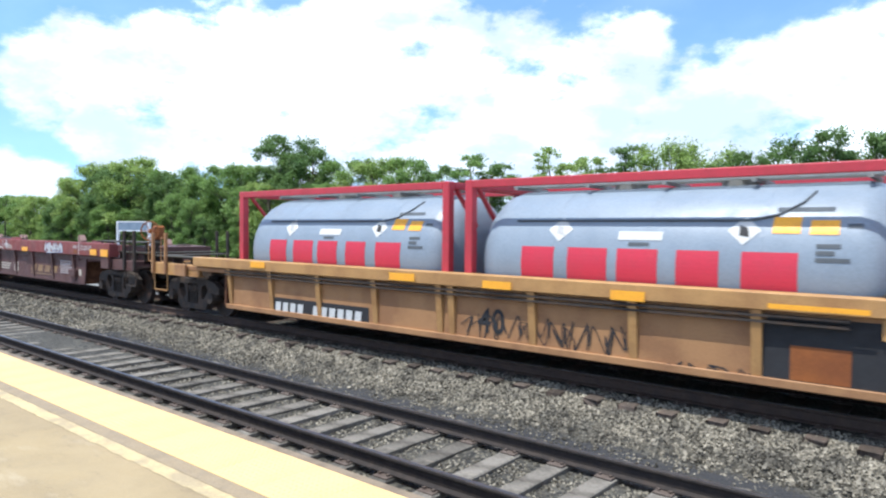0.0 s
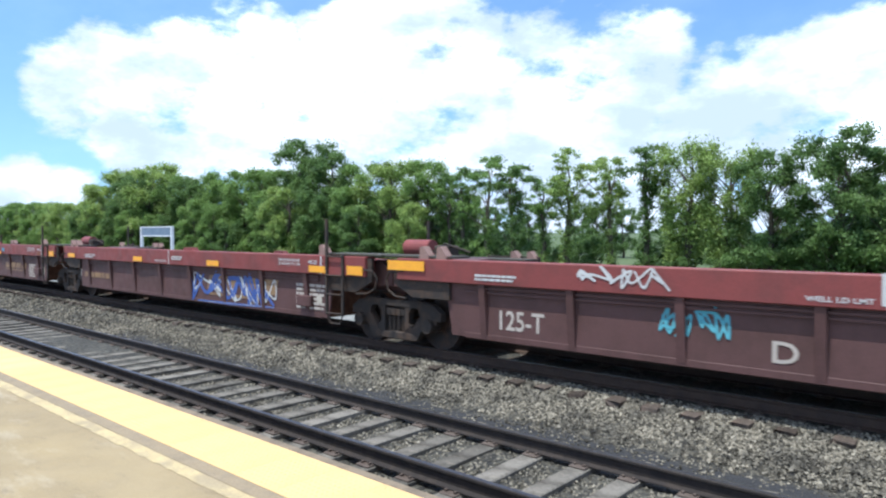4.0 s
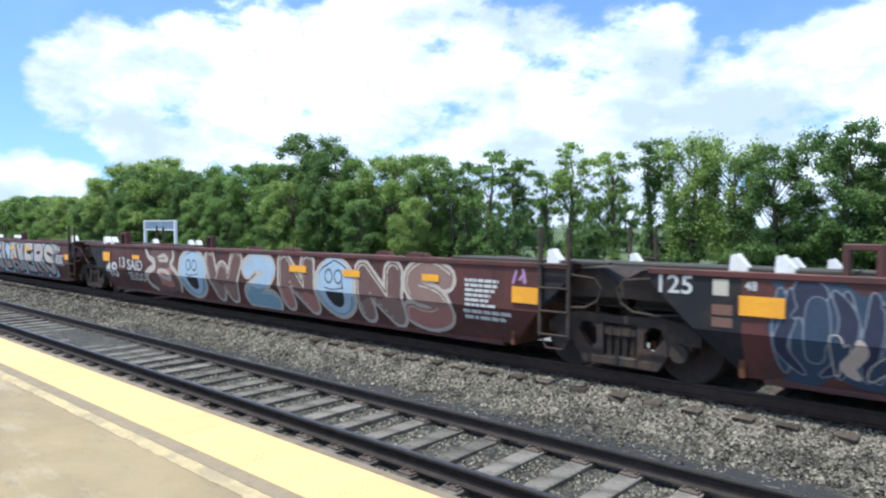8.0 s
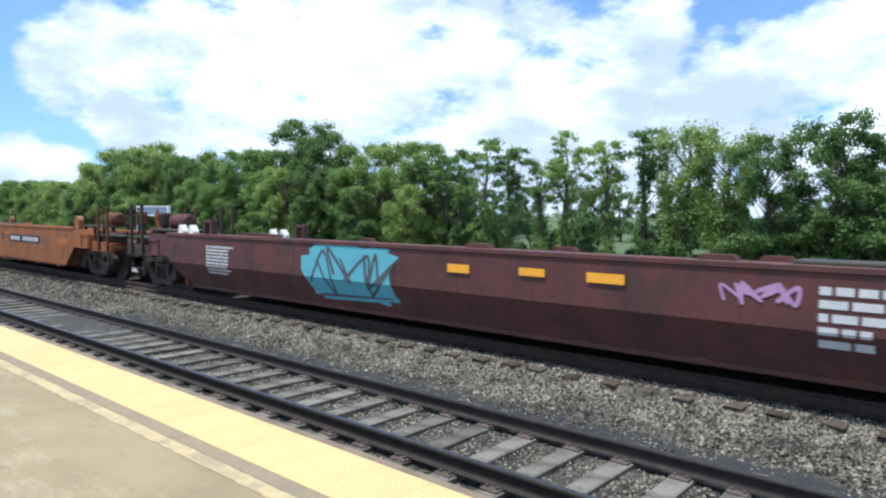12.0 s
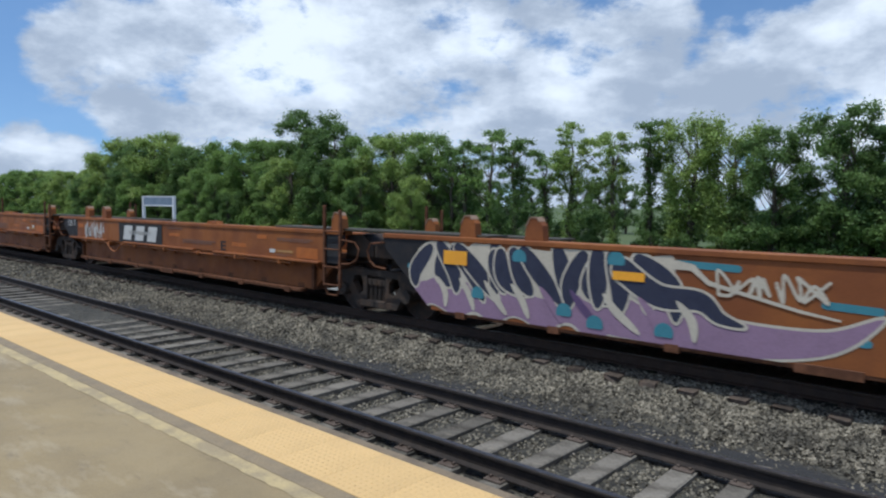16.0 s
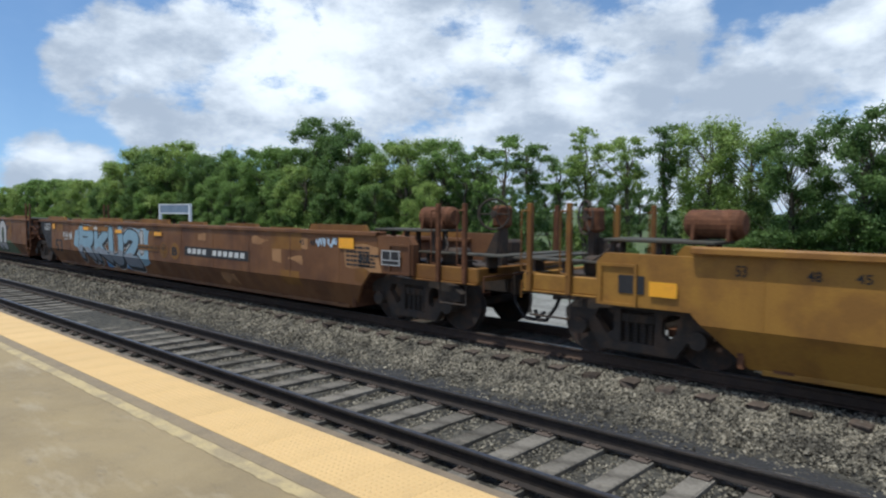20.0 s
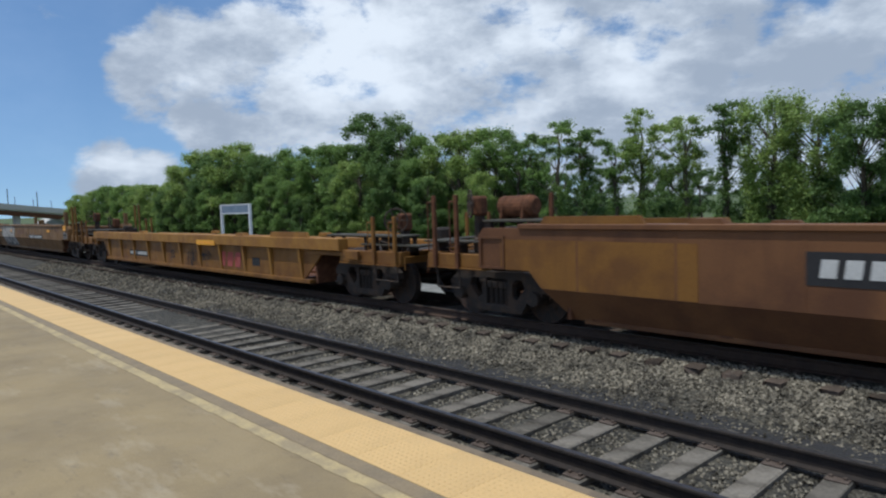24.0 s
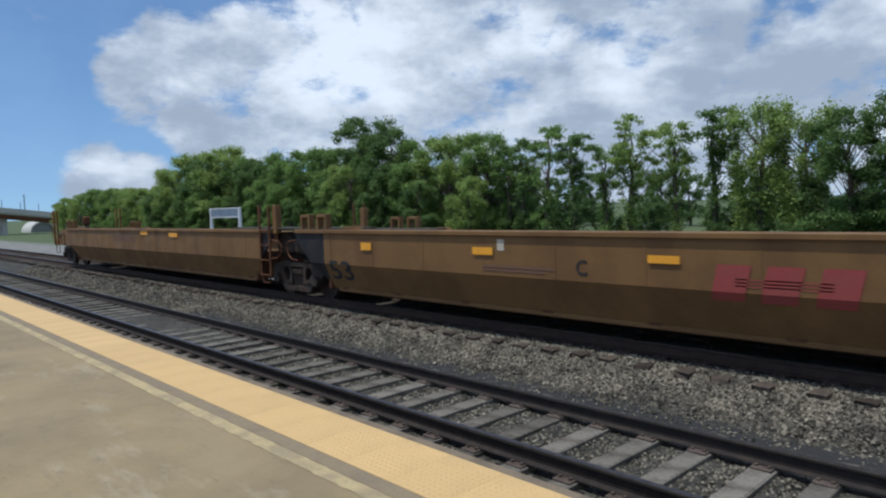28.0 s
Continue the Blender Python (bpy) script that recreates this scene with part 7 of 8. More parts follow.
bars("o5", 1.07, 2.43, 1.04, 1.25, "brownish", 2)
panel("o5", 5.35, 5.53, 1.13, 1.24, "chalk")
word("m1", "53", 7.35, 7.70, 0.81, 1.11, "ink")
emblem("m1", "bars3", 0.40, 2.36, 0.84, 1.28, "chalk")
plate("m1", -6.37, -3.86, 0.88, 1.12)
bars("m1", -3.49, -3.18, 1.01, 1.14, "ink", 1)
bars("m1", -1.27, -0.69, 1.04, 1.15, "ink", 1)
amber("m1", -1.87, -1.39, 1.12, 1.24)
word("m1", "53", -8.59, -8.46, 1.37, 1.51, "ink")
word("m1", "48", -7.80, -7.65, 1.37, 1.49, "ink")
word("m1", "45", -7.32, -7.16, 1.38, 1.49, "ink")
panel("m1", -10.15, -9.77, 1.04, 1.29, "ink")
amber("m1", -9.69, -9.31, 1.03, 1.23)
panel("m1", 8.12, 8.31, 1.07, 1.24, "chalk")
plate("b1", 1.86, 5.07, 0.94, 1.18)
panel("b1", 5.94, 7.11, 1.29, 1.78, "mustard", 0.005)
panel("b1", 8.88, 9.24, 0.76, 1.53, "mustard", 0.005)
panel("b1", 6.33, 7.03, 0.52, 0.84, "mustard", 0.005)
amber("b1", 8.41, 8.87, 1.40, 1.61)
tag("b1", 7.66, 8.36, 1.40, 1.60, "pale_blue", 38, 0.03, 6)
bars("b1", 9.00, 9.59, 1.05, 1.33, "ink", 4)
word("b1", "53", -8.19, -7.44, 0.60, 1.05, "ink")
word("b1", "125T", -9.34, -8.71, 1.36, 1.61, "chalk")
tag("b1", -7.35, -6.41, 1.09, 1.35, "chalk", 39, 0.03, 7)
amber("b1", -8.41, -8.19, 1.42, 1.60)
panel("b1", -8.00, -7.42, 1.37, 1.61, "mustard", 0.005)
emblem("b2", "bars3", -0.91, 0.99, 0.89, 1.44, "mark_red")
panel("b2", -3.06, -2.69, 0.86, 1.21, "mustard")
word("b2", "C", -2.97, -2.79, 0.92, 1.15, "ink", 0.015, 0.016)
tag("b2", -5.78, -1.42, 0.36, 1.44, "slate", 40, 0.07, 6)
tag("b2", -5.78, -1.42, 0.36, 1.44, "pale_blue", 41, 0.02, 6)
word("b2", "53", -8.15, -7.32, 0.65, 1.11, "ink")
word("b2", "125T", -9.22, -8.55, 1.43, 1.65, "chalk")
panel("b2", -5.54, -3.79, 1.49, 1.64, "mustard", 0.005)
amber("b2", -2.98, -2.41, 1.42, 1.57)
panel("b2", 6.24, 6.62, 0.90, 1.79, "mustard", 0.005)
plate("b3", -4.85, -1.73, 1.03, 1.43)
panel("b3", 3.18, 6.95, 0.94, 1.63, "mustard", 0.005)
panel("b3", -9.65, -6.15, 0.71, 1.49, "mustard", 0.005)
plate("t1", -5.12, -3.14, 0.56, 0.77)
word("t1", "53", -0.92, -0.61, 0.60, 0.88, "ink")
tag("t1", 0.49, 1.15, 0.40, 0.97, "ink", 42, 0.03, 4)
tag("t1", 1.53, 2.30, 0.66, 0.94, "ink", 43, 0.03, 5)
emblem("t1", "bars3", 2.88, 4.33, 0.52, 0.94, "faded_red")
panel("t1", 4.95, 5.39, 0.61, 0.83, "ink")
amber("t1", 1.59, 2.89, 1.12, 1.27)
plate("c1", 1.67, 4.96, 0.94, 1.15)
word("c1", "A", 1.01, 1.30, 1.01, 1.26, "ink")
word("c1", "53", -8.02, -7.17, 0.56, 1.01, "ink")
amber("c1", -3.38, -2.87, 1.29, 1.40)
amber("c1", -6.68, -6.31, 1.30, 1.41)
amber("c1", 9.37, 9.84, 1.41, 1.66)
bars("c1", 7.91, 8.49, 1.31, 1.63, "brownish", 4)
word("c1", "53", 7.63, 7.93, 1.38, 1.57, "ink")
word("c1", "48", 7.00, 7.28, 1.42, 1.62, "ink")
amber("c1", 6.10, 6.65, 1.32, 1.45)
bars("c1", -1.22, 0.69, 1.19, 1.40, "brownish", 3)
word("c2", "53", -7.82, -6.99, 0.59, 1.03, "ink")
word("c2", "C", -1.15, -0.95, 1.04, 1.28, "ink")
amber("c2", -3.30, -2.83, 1.30, 1.43)
amber("c2", 0.05, 0.52, 1.28, 1.39)
amber("c2", -6.55, -6.20, 1.29, 1.45)
bars("c2", -3.08, -1.57, 1.02, 1.14, "brownish", 2)
emblem("c2", "bars3", 0.87, 2.73, 0.83, 1.30, "mark_red")
bars("c2", 0.32, 1.77, 1.59, 1.60, "brownish", 1)
panel("c2", -2.74, -2.59, 1.38, 1.57, "cream")
panel("c2", 8.45, 8.82, 0.43, 1.62, "ink")
amber("c2", 8.51, 8.74, 1.34, 1.56)
amber("c2", 8.51, 8.75, 0.98, 1.20)
bars("c2", 7.12, 8.07, 1.08, 1.28, "brownish", 4)
word("c2", "48", 6.80, 7.03, 1.37, 1.54, "ink")
word("c2", "48", 7.54, 7.75, 1.40, 1.54, "ink")
amber("c2", 6.56, 6.99, 1.32, 1.45)
amber("c3", 0.25, 0.90, 1.50, 1.66)
amber("c3", 2.77, 3.45, 1.45, 1.59)
bars("c3", -2.79, -0.34, 1.23, 1.50, "brownish", 2)
def ring(key, x, z, r, w, mat, lift):
    """A stencilled circle."""
    pts = [(math.cos(k * math.pi / 12), math.sin(k * math.pi / 12)) for k in range(25)]
    quads = [[(x + a * r, z + b * r), (x + a * (r + w), z + b * (r + w)), (x + c * (r + w), z + d * (r + w)), (x + c * r, z + d * r)] for (a, b), (c, d) in zip(pts, pts[1:])]
    return put(key, "stencilled_ring", polygon_mesh(quads), mat, lift)


# p1: a navy tangle, four fat letters, a pale interlocked piece
_w = Wall("p1", -7.4, -2.2)
_w.lay(_w.cloud(-7.15, -2.75, 0.36, 1.46, 14, 0.16), "deep_blue", 0.0065)
tangle("p1", -7.2, -2.6, 0.36, 1.50, ("deep_blue", "navy", "navy"), "pewter_blue", 16, 34, 0.085, 0.016, 0.0085)
tangle("p1", -6.6, -2.9, 0.40, 0.95, ("deep_blue", "sand"), "ivory", 19, 16, 0.06, 0.016, 0.0125)
word("p1", "NE", -2.95, -2.42, 0.42, 0.72, "ivory", 0.05, 0.017)
piece("p1", (("R", -2.45, -1.18), ("a", -1.22, -0.20), ("P", -0.24, 0.92), ("S", 0.80, 2.10)), 0.31, 1.54, 0.135, ("cream", "lavender"), "ink", 0.10, "steel_blue", 0.02, None, 0.0, None, None, "chalk", seed=3)
amber("p1", -2.12, -1.66, 1.24, 1.38)
amber("p1", 1.30, 1.78, 1.20, 1.34)
_w = Wall("p1", 1.9, 7.9)
_w.lay(_w.cloud(2.25, 5.25, 0.42, 1.48, 5, 0.10), "steel_blue", 0.0065)
tangle("p1", 2.2, 5.4, 0.42, 1.50, ("pale_blue", "periwinkle", "pale_blue", "cream"), "chalk", 24, 13, 0.20, 0.028, 0.0085, 0.4)
tangle("p1", 5.2, 7.0, 0.62, 1.46, ("plum_wash",), "pink_grey", 29, 9, 0.11, 0.022, 0.0085)
tag("p1", 6.5, 7.9, 0.72, 1.46, "lilac", 27, 0.024, 7, 0.015)
# p2: brown bubble letters with cream edges, two pale round ones
word("p2", "13", -6.52, -6.15, 0.93, 1.24, "chalk", 0.012, 0.012)
word("p2", "SAID", -5.99, -5.03, 0.88, 1.19, "chalk", 0.012, 0.012)
word("p2", "SEUDO", -6.0, -4.98, 0.58, 0.82, "chalk", 0.012, 0.012)
BROWNS = ("pale_blue", "plum_wash", "pale_blue", "plum_wash", "pale_blue", "plum_wash", "dusty_pink")
SALMON = ("steel_blue", "dusty_pink", "steel_blue", "salmon", "steel_blue", "dusty_pink", "salmon")
piece("p2", (("O", -2.95, -1.55), ("W", -1.6, 0.02), ("2", 0.0, 1.42), ("N", 1.40, 2.82), ("O", 2.76, 3.98), ("N", 3.95, 5.30), ("S", 5.22, 6.5)), 0.34, 1.54, 0.185, BROWNS, "ivory", 0.068, None, 0.03, SALMON, 0.80, None, None, "cream", seed=5)
_w = Wall("p2", -5.1, 6.6)
_w.lay(_w.cloud(-4.55, -3.05, 0.36, 1.52, 31, 0.05), "plum_wash", 0.0062)
_w.lay(_w.cloud(-4.1, -3.4, 0.55, 1.0, 32, 0.06), "salmon", 0.0066)
for _pts, _r in (([(-4.80, 1.52), (-4.62, 1.30), (-4.36, 1.20), (-4.34, 1.02), (-4.62, 0.92), (-4.86, 0.74), (-4.78, 0.52), (-4.45, 0.40)], 0.05), ([(-3.25, 1.52), (-3.22, 1.30), (-3.36, 1.12), (-3.06, 0.92), (-2.98, 0.66), (-3.12, 0.40)], 0.035), ([(-4.08, 1.30), (-3.72, 1.36), (-3.56, 1.24), (-4.02, 1.22)], 0.03), ([(-4.08, 0.94), (-3.70, 0.95), (-3.46, 0.82), (-3.62, 0.74), (-4.05, 0.84), (-4.08, 0.94)], 0.035)):
    _w.lay(_w.stroke(bend(_pts), _r, _r, _r * 1.9), "ivory", 0.0085, "graffiti_stroke")
for _x in (-2.25, 3.37):
    _w.lay(_w.disc(_x, 0.98, 0.50, 0.56), "pale_blue", 0.0152)
    _w.lay(np.maximum(_w.disc(_x, 0.84, 0.27, 0.30), _w.Z - 0.86), "ink", 0.0165, label="dark half-round shape")
    for _d in (-0.16, 0.13):
        _w.lay(np.abs(_w.disc(_x + _d, 1.16, 0.11, 0.13)) - 0.016, "slate", 0.0165)
    _w.lay(_w.stroke(bend([(_x - 0.3, 0.93), (_x - 0.05, 0.90), (_x + 0.3, 0.95)]), 0.014), "slate", 0.0168)
# p3: sand-coloured block letters with a cast shadow on a pale cloud
_w = Wall("p3", -6.4, 6.9)
for _x in (-4.4, -2.2, -0.6, 1.5, 3.2, 5.0):
    _w.lay(_w.cloud(_x - 0.2, _x + 1.35, 0.36, 1.42, int(_x * 7) + 40, 0.12), "pale_blue", 0.0058 + 0.0001 * int(_x + 5))
piece("p3", (("T", -4.72, -3.88), ("R", -3.86, -3.1), ("O", -3.04, -2.34), ("L", -2.31, -1.56), ("L", -1.54, -0.72), ("S", -0.46, 0.64), ("L", 0.66, 1.56), ("A", 1.58, 2.66), ("Y", 2.50, 3.30), ("E", 3.33, 4.40), ("R", 4.36, 5.5), ("S", 5.44, 6.5)), 0.42, 1.52, 0.135, ("pink_grey", "ivory"), "ink", 0.045, "pale_blue", 0.04, ("sand", "pink_grey"), 0.72, (-0.10, -0.07), "ink", "chalk", seed=11)
tangle("p3", -5.9, -4.9, 0.72, 1.25, ("sand",), "ink", 52, 3, 0.14, 0.04, 0.012)
tag("p3", -6.6, -5.2, 1.0, 1.3, "chalk", 53, 0.035, 5, 0.017)
for _x in (-2.1, -1.0, 2.1):
    _w.lay(_w.cloud(_x, _x + 0.5, 0.84, 0.90, 7, 0.03), "faded_red", 0.0165)
# p4: huge pale letters with blue depths and a white border
tag("p4", -6.9, 6.4, 1.1, 1.5, "brownish", 54, 0.05, 26, 0.0058)
piece("p4", (("I", -6.45, -5.45), ("N", -5.45, -3.55), ("Y", -3.55, -1.65)), 0.38, 1.53, 0.17, ("steel_blue", "pale_blue"), "slate", 0.045, "chalk", 0.03, ("steel_blue", "pale_blue"), 0.75, None, None, "chalk", seed=13)
_w = Wall("p4", -1.8, 7.0)
_w.lay(_w.cloud(-1.25, 6.5, 0.37, 1.50, 64, 0.05), "deep_blue", 0.0062)
_w.lay(_w.cloud(-0.6, 6.2, 0.50, 1.15, 66, 0.14), "denim", 0.0066)
piece("p4", (("L", -1.40, 0.15), ("E", 0.10, 1.44), ("A", 1.36, 2.66), ("G", 2.60, 3.98), ("U", 3.93, 5.24), ("E", 5.2, 6.6)), 0.34, 1.55, 0.155, ("pink_grey", "ivory"), "ink", 0.03, "chalk", 0.03, None, 0.0, (-0.07, -0.05), "deep_blue", "silver", seed=15)
_w = Wall("p4", 0.2, 6.6)
for _x in (0.5, 1.9, 2.8, 4.4, 5.6):
    _w.lay(_w.cloud(_x, _x + 0.45, 0.38, 0.47, int(_x * 3), 0.03), "blue_panel", 0.0166)
word("p4", "2013", 6.75, 7.3, 0.5, 0.62, "chalk", 0.03, 0.012)
# o2: white letters on orange, a blue drip ground with bubbles
_w = Wall("o2", -7.0, 7.3)
_w.lay(np.maximum(_w.cloud(-6.9, -5.45, 0.30, 1.58, 71, 0.05), 0.38 - _w.Z), "ink", 0.0056, "graffiti_ground")
_drip = [_w.cloud(-6.15, -5.10, 0.36, 0.78, 71, 0.07), _w.stroke(bend([(-5.45, 0.6), (-5.42, 0.95), (-5.30, 1.15), (-5.55, 1.42)]), 0.09)]
_drip += [_w.disc(_x, _z, _r) for _x, _z, _r in ((-6.18, 0.98, 0.12), (-6.22, 0.74, 0.11), (-6.05, 0.62, 0.16), (-5.36, 1.47, 0.11), (-6.52, 1.50, 0.16), (-5.85, 1.54, 0.13), (-5.75, 1.08, 0.07))]
_w.lay(np.minimum.reduce(_drip), "sky_blue", 0.0066, label="blue drips and bubbles")
_w.lay(np.maximum(np.maximum(-5.13 - _w.X, _w.X + 4.93), 0.38 - _w.Z), "ink", 0.0070, "graffiti_ground")
_wave = 0.62 + 0.17 * np.sin(2.3 * _w.X + 1) + 0.10 * np.sin(5.1 * _w.X) + 0.05 * np.sin(13 * _w.X + 2)
_blue = np.maximum(np.maximum(-1.02 - _w.X, _w.X - 3.9), _w.Z - _wave)
_blue = np.minimum(_blue, _w.cloud(3.0, 4.0, 0.36, 1.15, 75, 0.12))
_spots = [_w.disc(_x, _z, _r) for _x, _z, _r in ((-0.75, 1.32, 0.17), (-0.40, 1.42, 0.11), (-0.5, 1.12, 0.08), (0.1, 1.42, 0.13), (0.35, 0.95, 0.18), (0.72, 0.90, 0.13), (0.78, 0.74, 0.09), (1.75, 1.08, 0.15), (2.2, 0.78, 0.14), (2.0, 0.66, 0.08), (2.75, 0.92, 0.22), (2.95, 1.18, 0.16), (2.7, 0.62, 0.17), (3.3, 1.46, 0.16), (6.95, 1.2, 0.2))]
_all = np.minimum.reduce([_blue] + _spots)
_w.lay(_all - 0.022, "deep_teal", 0.0064, label="darker edge of the blue ground")
_w.lay(_all, "sky_blue", 0.0080, label="blue dripping ground with round bubbles")
_w.lay(np.maximum(np.maximum(-4.95 - _w.X, _w.X + 0.96), 0.40 - _w.Z), "bone", 0.0072, "graffiti_ground")
_w.lay(np.maximum(np.maximum(3.95 - _w.X, _w.X - 6.75), 0.40 - _w.Z), "bone", 0.0072, "graffiti_ground")
piece("o2", (("D", -4.92, -4.18), ("e", -4.24, -3.56), ("S", -3.62, -2.92), ("T", -3.06, -2.30), ("R", -2.42, -1.66), ("O", -1.74, -1.0)), 0.40, 1.56, 0.132, ("bone",), "ink", 0.062, None, 0.03, seed=17, base=0.0095)
piece("o2", (("W", 3.80, 4.70), ("O", 4.60, 5.32), ("R", 5.26, 6.04), ("T", 5.94, 6.8)), 0.40, 1.56, 0.130, ("bone",), "ink", 0.055, "pale_blue", 0.03, seed=19, base=0.0095, drop=(-0.05, -0.03))
amber("o2", -2.73, -2.26, 1.19, 1.30)
panel("o2", -2.02, -1.72, 1.41, 1.51, "silver", 0.029)
panel("o2", -4.95, -4.43, 0.60, 0.82, "brownish", 0.029)
panel("o2", -5.90, -5.76, 1.08, 1.24, "brownish", 0.012)
word("o2", "018", -5.55, -5.15, 0.52, 0.66, "navy", 0.02, 0.012)
word("o2", "2017", 2.95, 3.5, 0.46, 0.60, "ink", 0.0, 0.018)
word("o2", "MHC", -0.92, -0.5, 0.50, 0.64, "ink", 0.03, 0.018)
# o3: a dark spiked mural with cream edges over a lilac sweep that runs out in a long tail
_w = Wall("o3", -6.9, 0.9)
_rnd = random.Random(90)
for _k in range(16):
    _x, _z = -6.6 + 7.0 * _rnd.random(), _rnd.choice((1.44, 1.34, 1.08, 0.92, 0.72, 0.5))
    _w.lay(_w.stroke([(_x - _rnd.uniform(0.15, 0.5), _z), (_x + _rnd.uniform(0.2, 0.5), _z - 0.02)], 0.045), "deep_teal", 0.0055 + 0.00005 * _k)
_sweep = _w.cloud(-6.5, -1.6, 0.38, 0.86, 10, 0.07)
_tail = _w.stroke(bend([(-2.6, 0.62), (-1.6, 0.60), (-0.8, 0.56), (0.0, 0.66), (0.5, 0.98)]), 0.24, 0.01, 0.20)
_band = np.minimum(_sweep, _tail)
_body = _w.cloud(-6.4, -1.9, 0.5, 1.46, 12, 0.10)
_w.lay(np.minimum(_band, _body) - 0.035, "cream", 0.0072)
_w.lay(_band, "mauve", 0.0086)
_dark = []
for _k in range(17):
    _x = -6.25 + 0.27 * _k
    _top = (_x + _rnd.uniform(-0.35, 0.45), _rnd.uniform(1.38, 1.52))
    _mid = (_x + _rnd.uniform(-0.15, 0.35), _rnd.uniform(0.95, 1.15))
    _dark.append(_w.stroke(bend([_top, _mid, (_mid[0] + _rnd.uniform(-0.1, 0.5), _rnd.uniform(0.62, 0.85))]), 0.085, 0.012, 0.14))
_dark.append(_w.stroke(bend([(-2.5, 1.3), (-2.0, 1.0), (-1.45, 0.98), (-1.2, 0.80), (-0.9, 0.72)]), 0.16, 0.01, 0.12))
for _k, _f in enumerate(_dark):
    _w.lay(_f - 0.032, "cream", 0.0100 + 0.00035 * _k, "graffiti_outline")
    _w.lay(_f, "navy", 0.01018 + 0.00035 * _k, "graffiti_stroke")
for _k in range(9):
    _x = -5.9 + 0.52 * _k
    _f = _w.stroke(bend([(_x, 0.95), (_x + 0.2, 0.72), (_x + _rnd.uniform(0.2, 0.6), 0.46)]), 0.012, 0.02, 0.06)
    _w.lay(_f, _rnd.choice(("cream", "violet", "mauve", "cream")), 0.0170 + 0.0001 * _k, "graffiti_stroke")
for _x, _z in ((-5.0, 0.72), (-3.4, 0.62), (-2.9, 0.50), (-1.9, 0.52), (-4.2, 1.36), (-2.6, 1.42)):
    _w.lay(np.maximum(_w.disc(_x, _z, 0.13), _z - 0.06 - _w.Z), "deep_teal", 0.0182)
tag("o3", -1.35, -0.05, 1.05, 1.40, "cream", 34, 0.05, 5, 0.016)
_w.lay(_w.stroke([(-1.75, 1.42), (-1.55, 1.40), (-1.35, 1.22), (-0.3, 0.98), (0.1, 0.92)], 0.06, 0.015, 0.028), "cream", 0.0150)
for _key in ("o1", "o4", "o5"):
    for _a, _b, _c, _d in ((0.2, 0.75, 1.26, 1.34), (3.25, 3.85, 1.14, 1.23), (5.75, 6.45, 1.02, 1.24), (-5.95, -5.55, 1.30, 1.42), (-2.9 if _key == "o1" else 4.3, -2.35 if _key == "o1" else 4.65, 1.36, 1.45)):
        panel(_key, _a, _b, _c, _d, "orange_fresh", 0.0055, "touch_up_patch", "brighter orange repaint patch")
for _key in ("o4", "o5"):
    panel(_key, 4.78, 4.98, 1.08, 1.16, "chalk", 0.008)
    panel(_key, 5.0, 5.62, 1.10, 1.15, "yellow", 0.008)
    bars(_key, 5.0, 5.6, 0.99 + 0.02, 1.07, "brownish", 2)
    bars(_key, 5.05, 6.3, 1.34, 1.42, "brownish", 2)
    bars(_key, 0.1, 0.9, 1.44, 1.49, "brownish", 1)
# m1: fat black letters with thin white edges on blue patches
_w = Wall("m1", 2.4, 7.9)
for _a, _b, _c, _d, _k in ((2.75, 3.5, 0.42, 0.80, 81), (3.3, 3.8, 1.15, 1.58, 83), (4.1, 5.0, 0.40, 1.0, 85), (5.1, 5.7, 0.7, 1.2, 86), (5.8, 7.3, 0.24, 0.88, 82)):
    _w.lay(_w.cloud(_a, _b, _c, _d, _k, 0.07), "bright_blue", 0.0058 + 0.0002 * (_k - 80))
piece("m1", (("A", 3.10, 4.95), ("S", 4.78, 5.98), ("F", 5.80, 7.10)), 0.28, 1.60, 0.215, ("ink",), "chalk", 0.032, None, 0.0, seed=23, base=0.0090)
_w.lay(np.abs(_w.stroke(bend([(7.05, 1.5), (7.12, 1.3), (6.8, 1.08), (6.2, 1.05)]), 0.05, 0.03)) - 0.02, "chalk", 0.0148)
_w.lay(_w.stroke([(2.95, 1.32), (3.15, 1.16), (3.22, 0.95)], 0.05, 0.02), "chalk", 0.0150)
# b1: blue-grey letters with a dark edge on a pale blue cloud
word("b1", "B", 1.13, 1.45, 0.90, 1.13, "ink", 0.03, 0.014)
_w = Wall("b1", -6.4, 1.7)
_w.lay(_w.disc(1.29, 1.02, 0.27, 0.23), "mustard", 0.0062)
_w.lay(_w.disc(0.63, 1.02, 0.24, 0.22), "mustard", 0.0062)
ring("b1", 0.63, 1.02, 0.15, 0.02, "ink", 0.014)
bars("b1", 0.54, 0.72, 1.01, 1.11, "ink", 2, 0.014)
panel("b1", 0.61, 0.65, 0.92, 0.99, "ink", 0.014)
panel("b1", -1.02, 0.31, 0.97, 1.13, "mustard", 0.019)
bars("b1", -0.98, -0.22, 1.01, 1.10, "ink", 1, 0.022)
word("b1", "PER UNIT", -0.19, 0.29, 1.01, 1.10, "ink", 0.01, 0.022)
panel("b1", -0.55, 0.54, 1.41, 1.60, "mustard", 0.005)
bars("b1", -0.48, 0.45, 1.53, 1.59, "ink", 1, 0.010)
amber("b1", 0.07, 0.54, 1.41, 1.51)
panel("b1", -5.40, -3.23, 1.44, 1.58, "mustard", 0.024)
amber("b1", -5.35, -4.89, 1.44, 1.55)
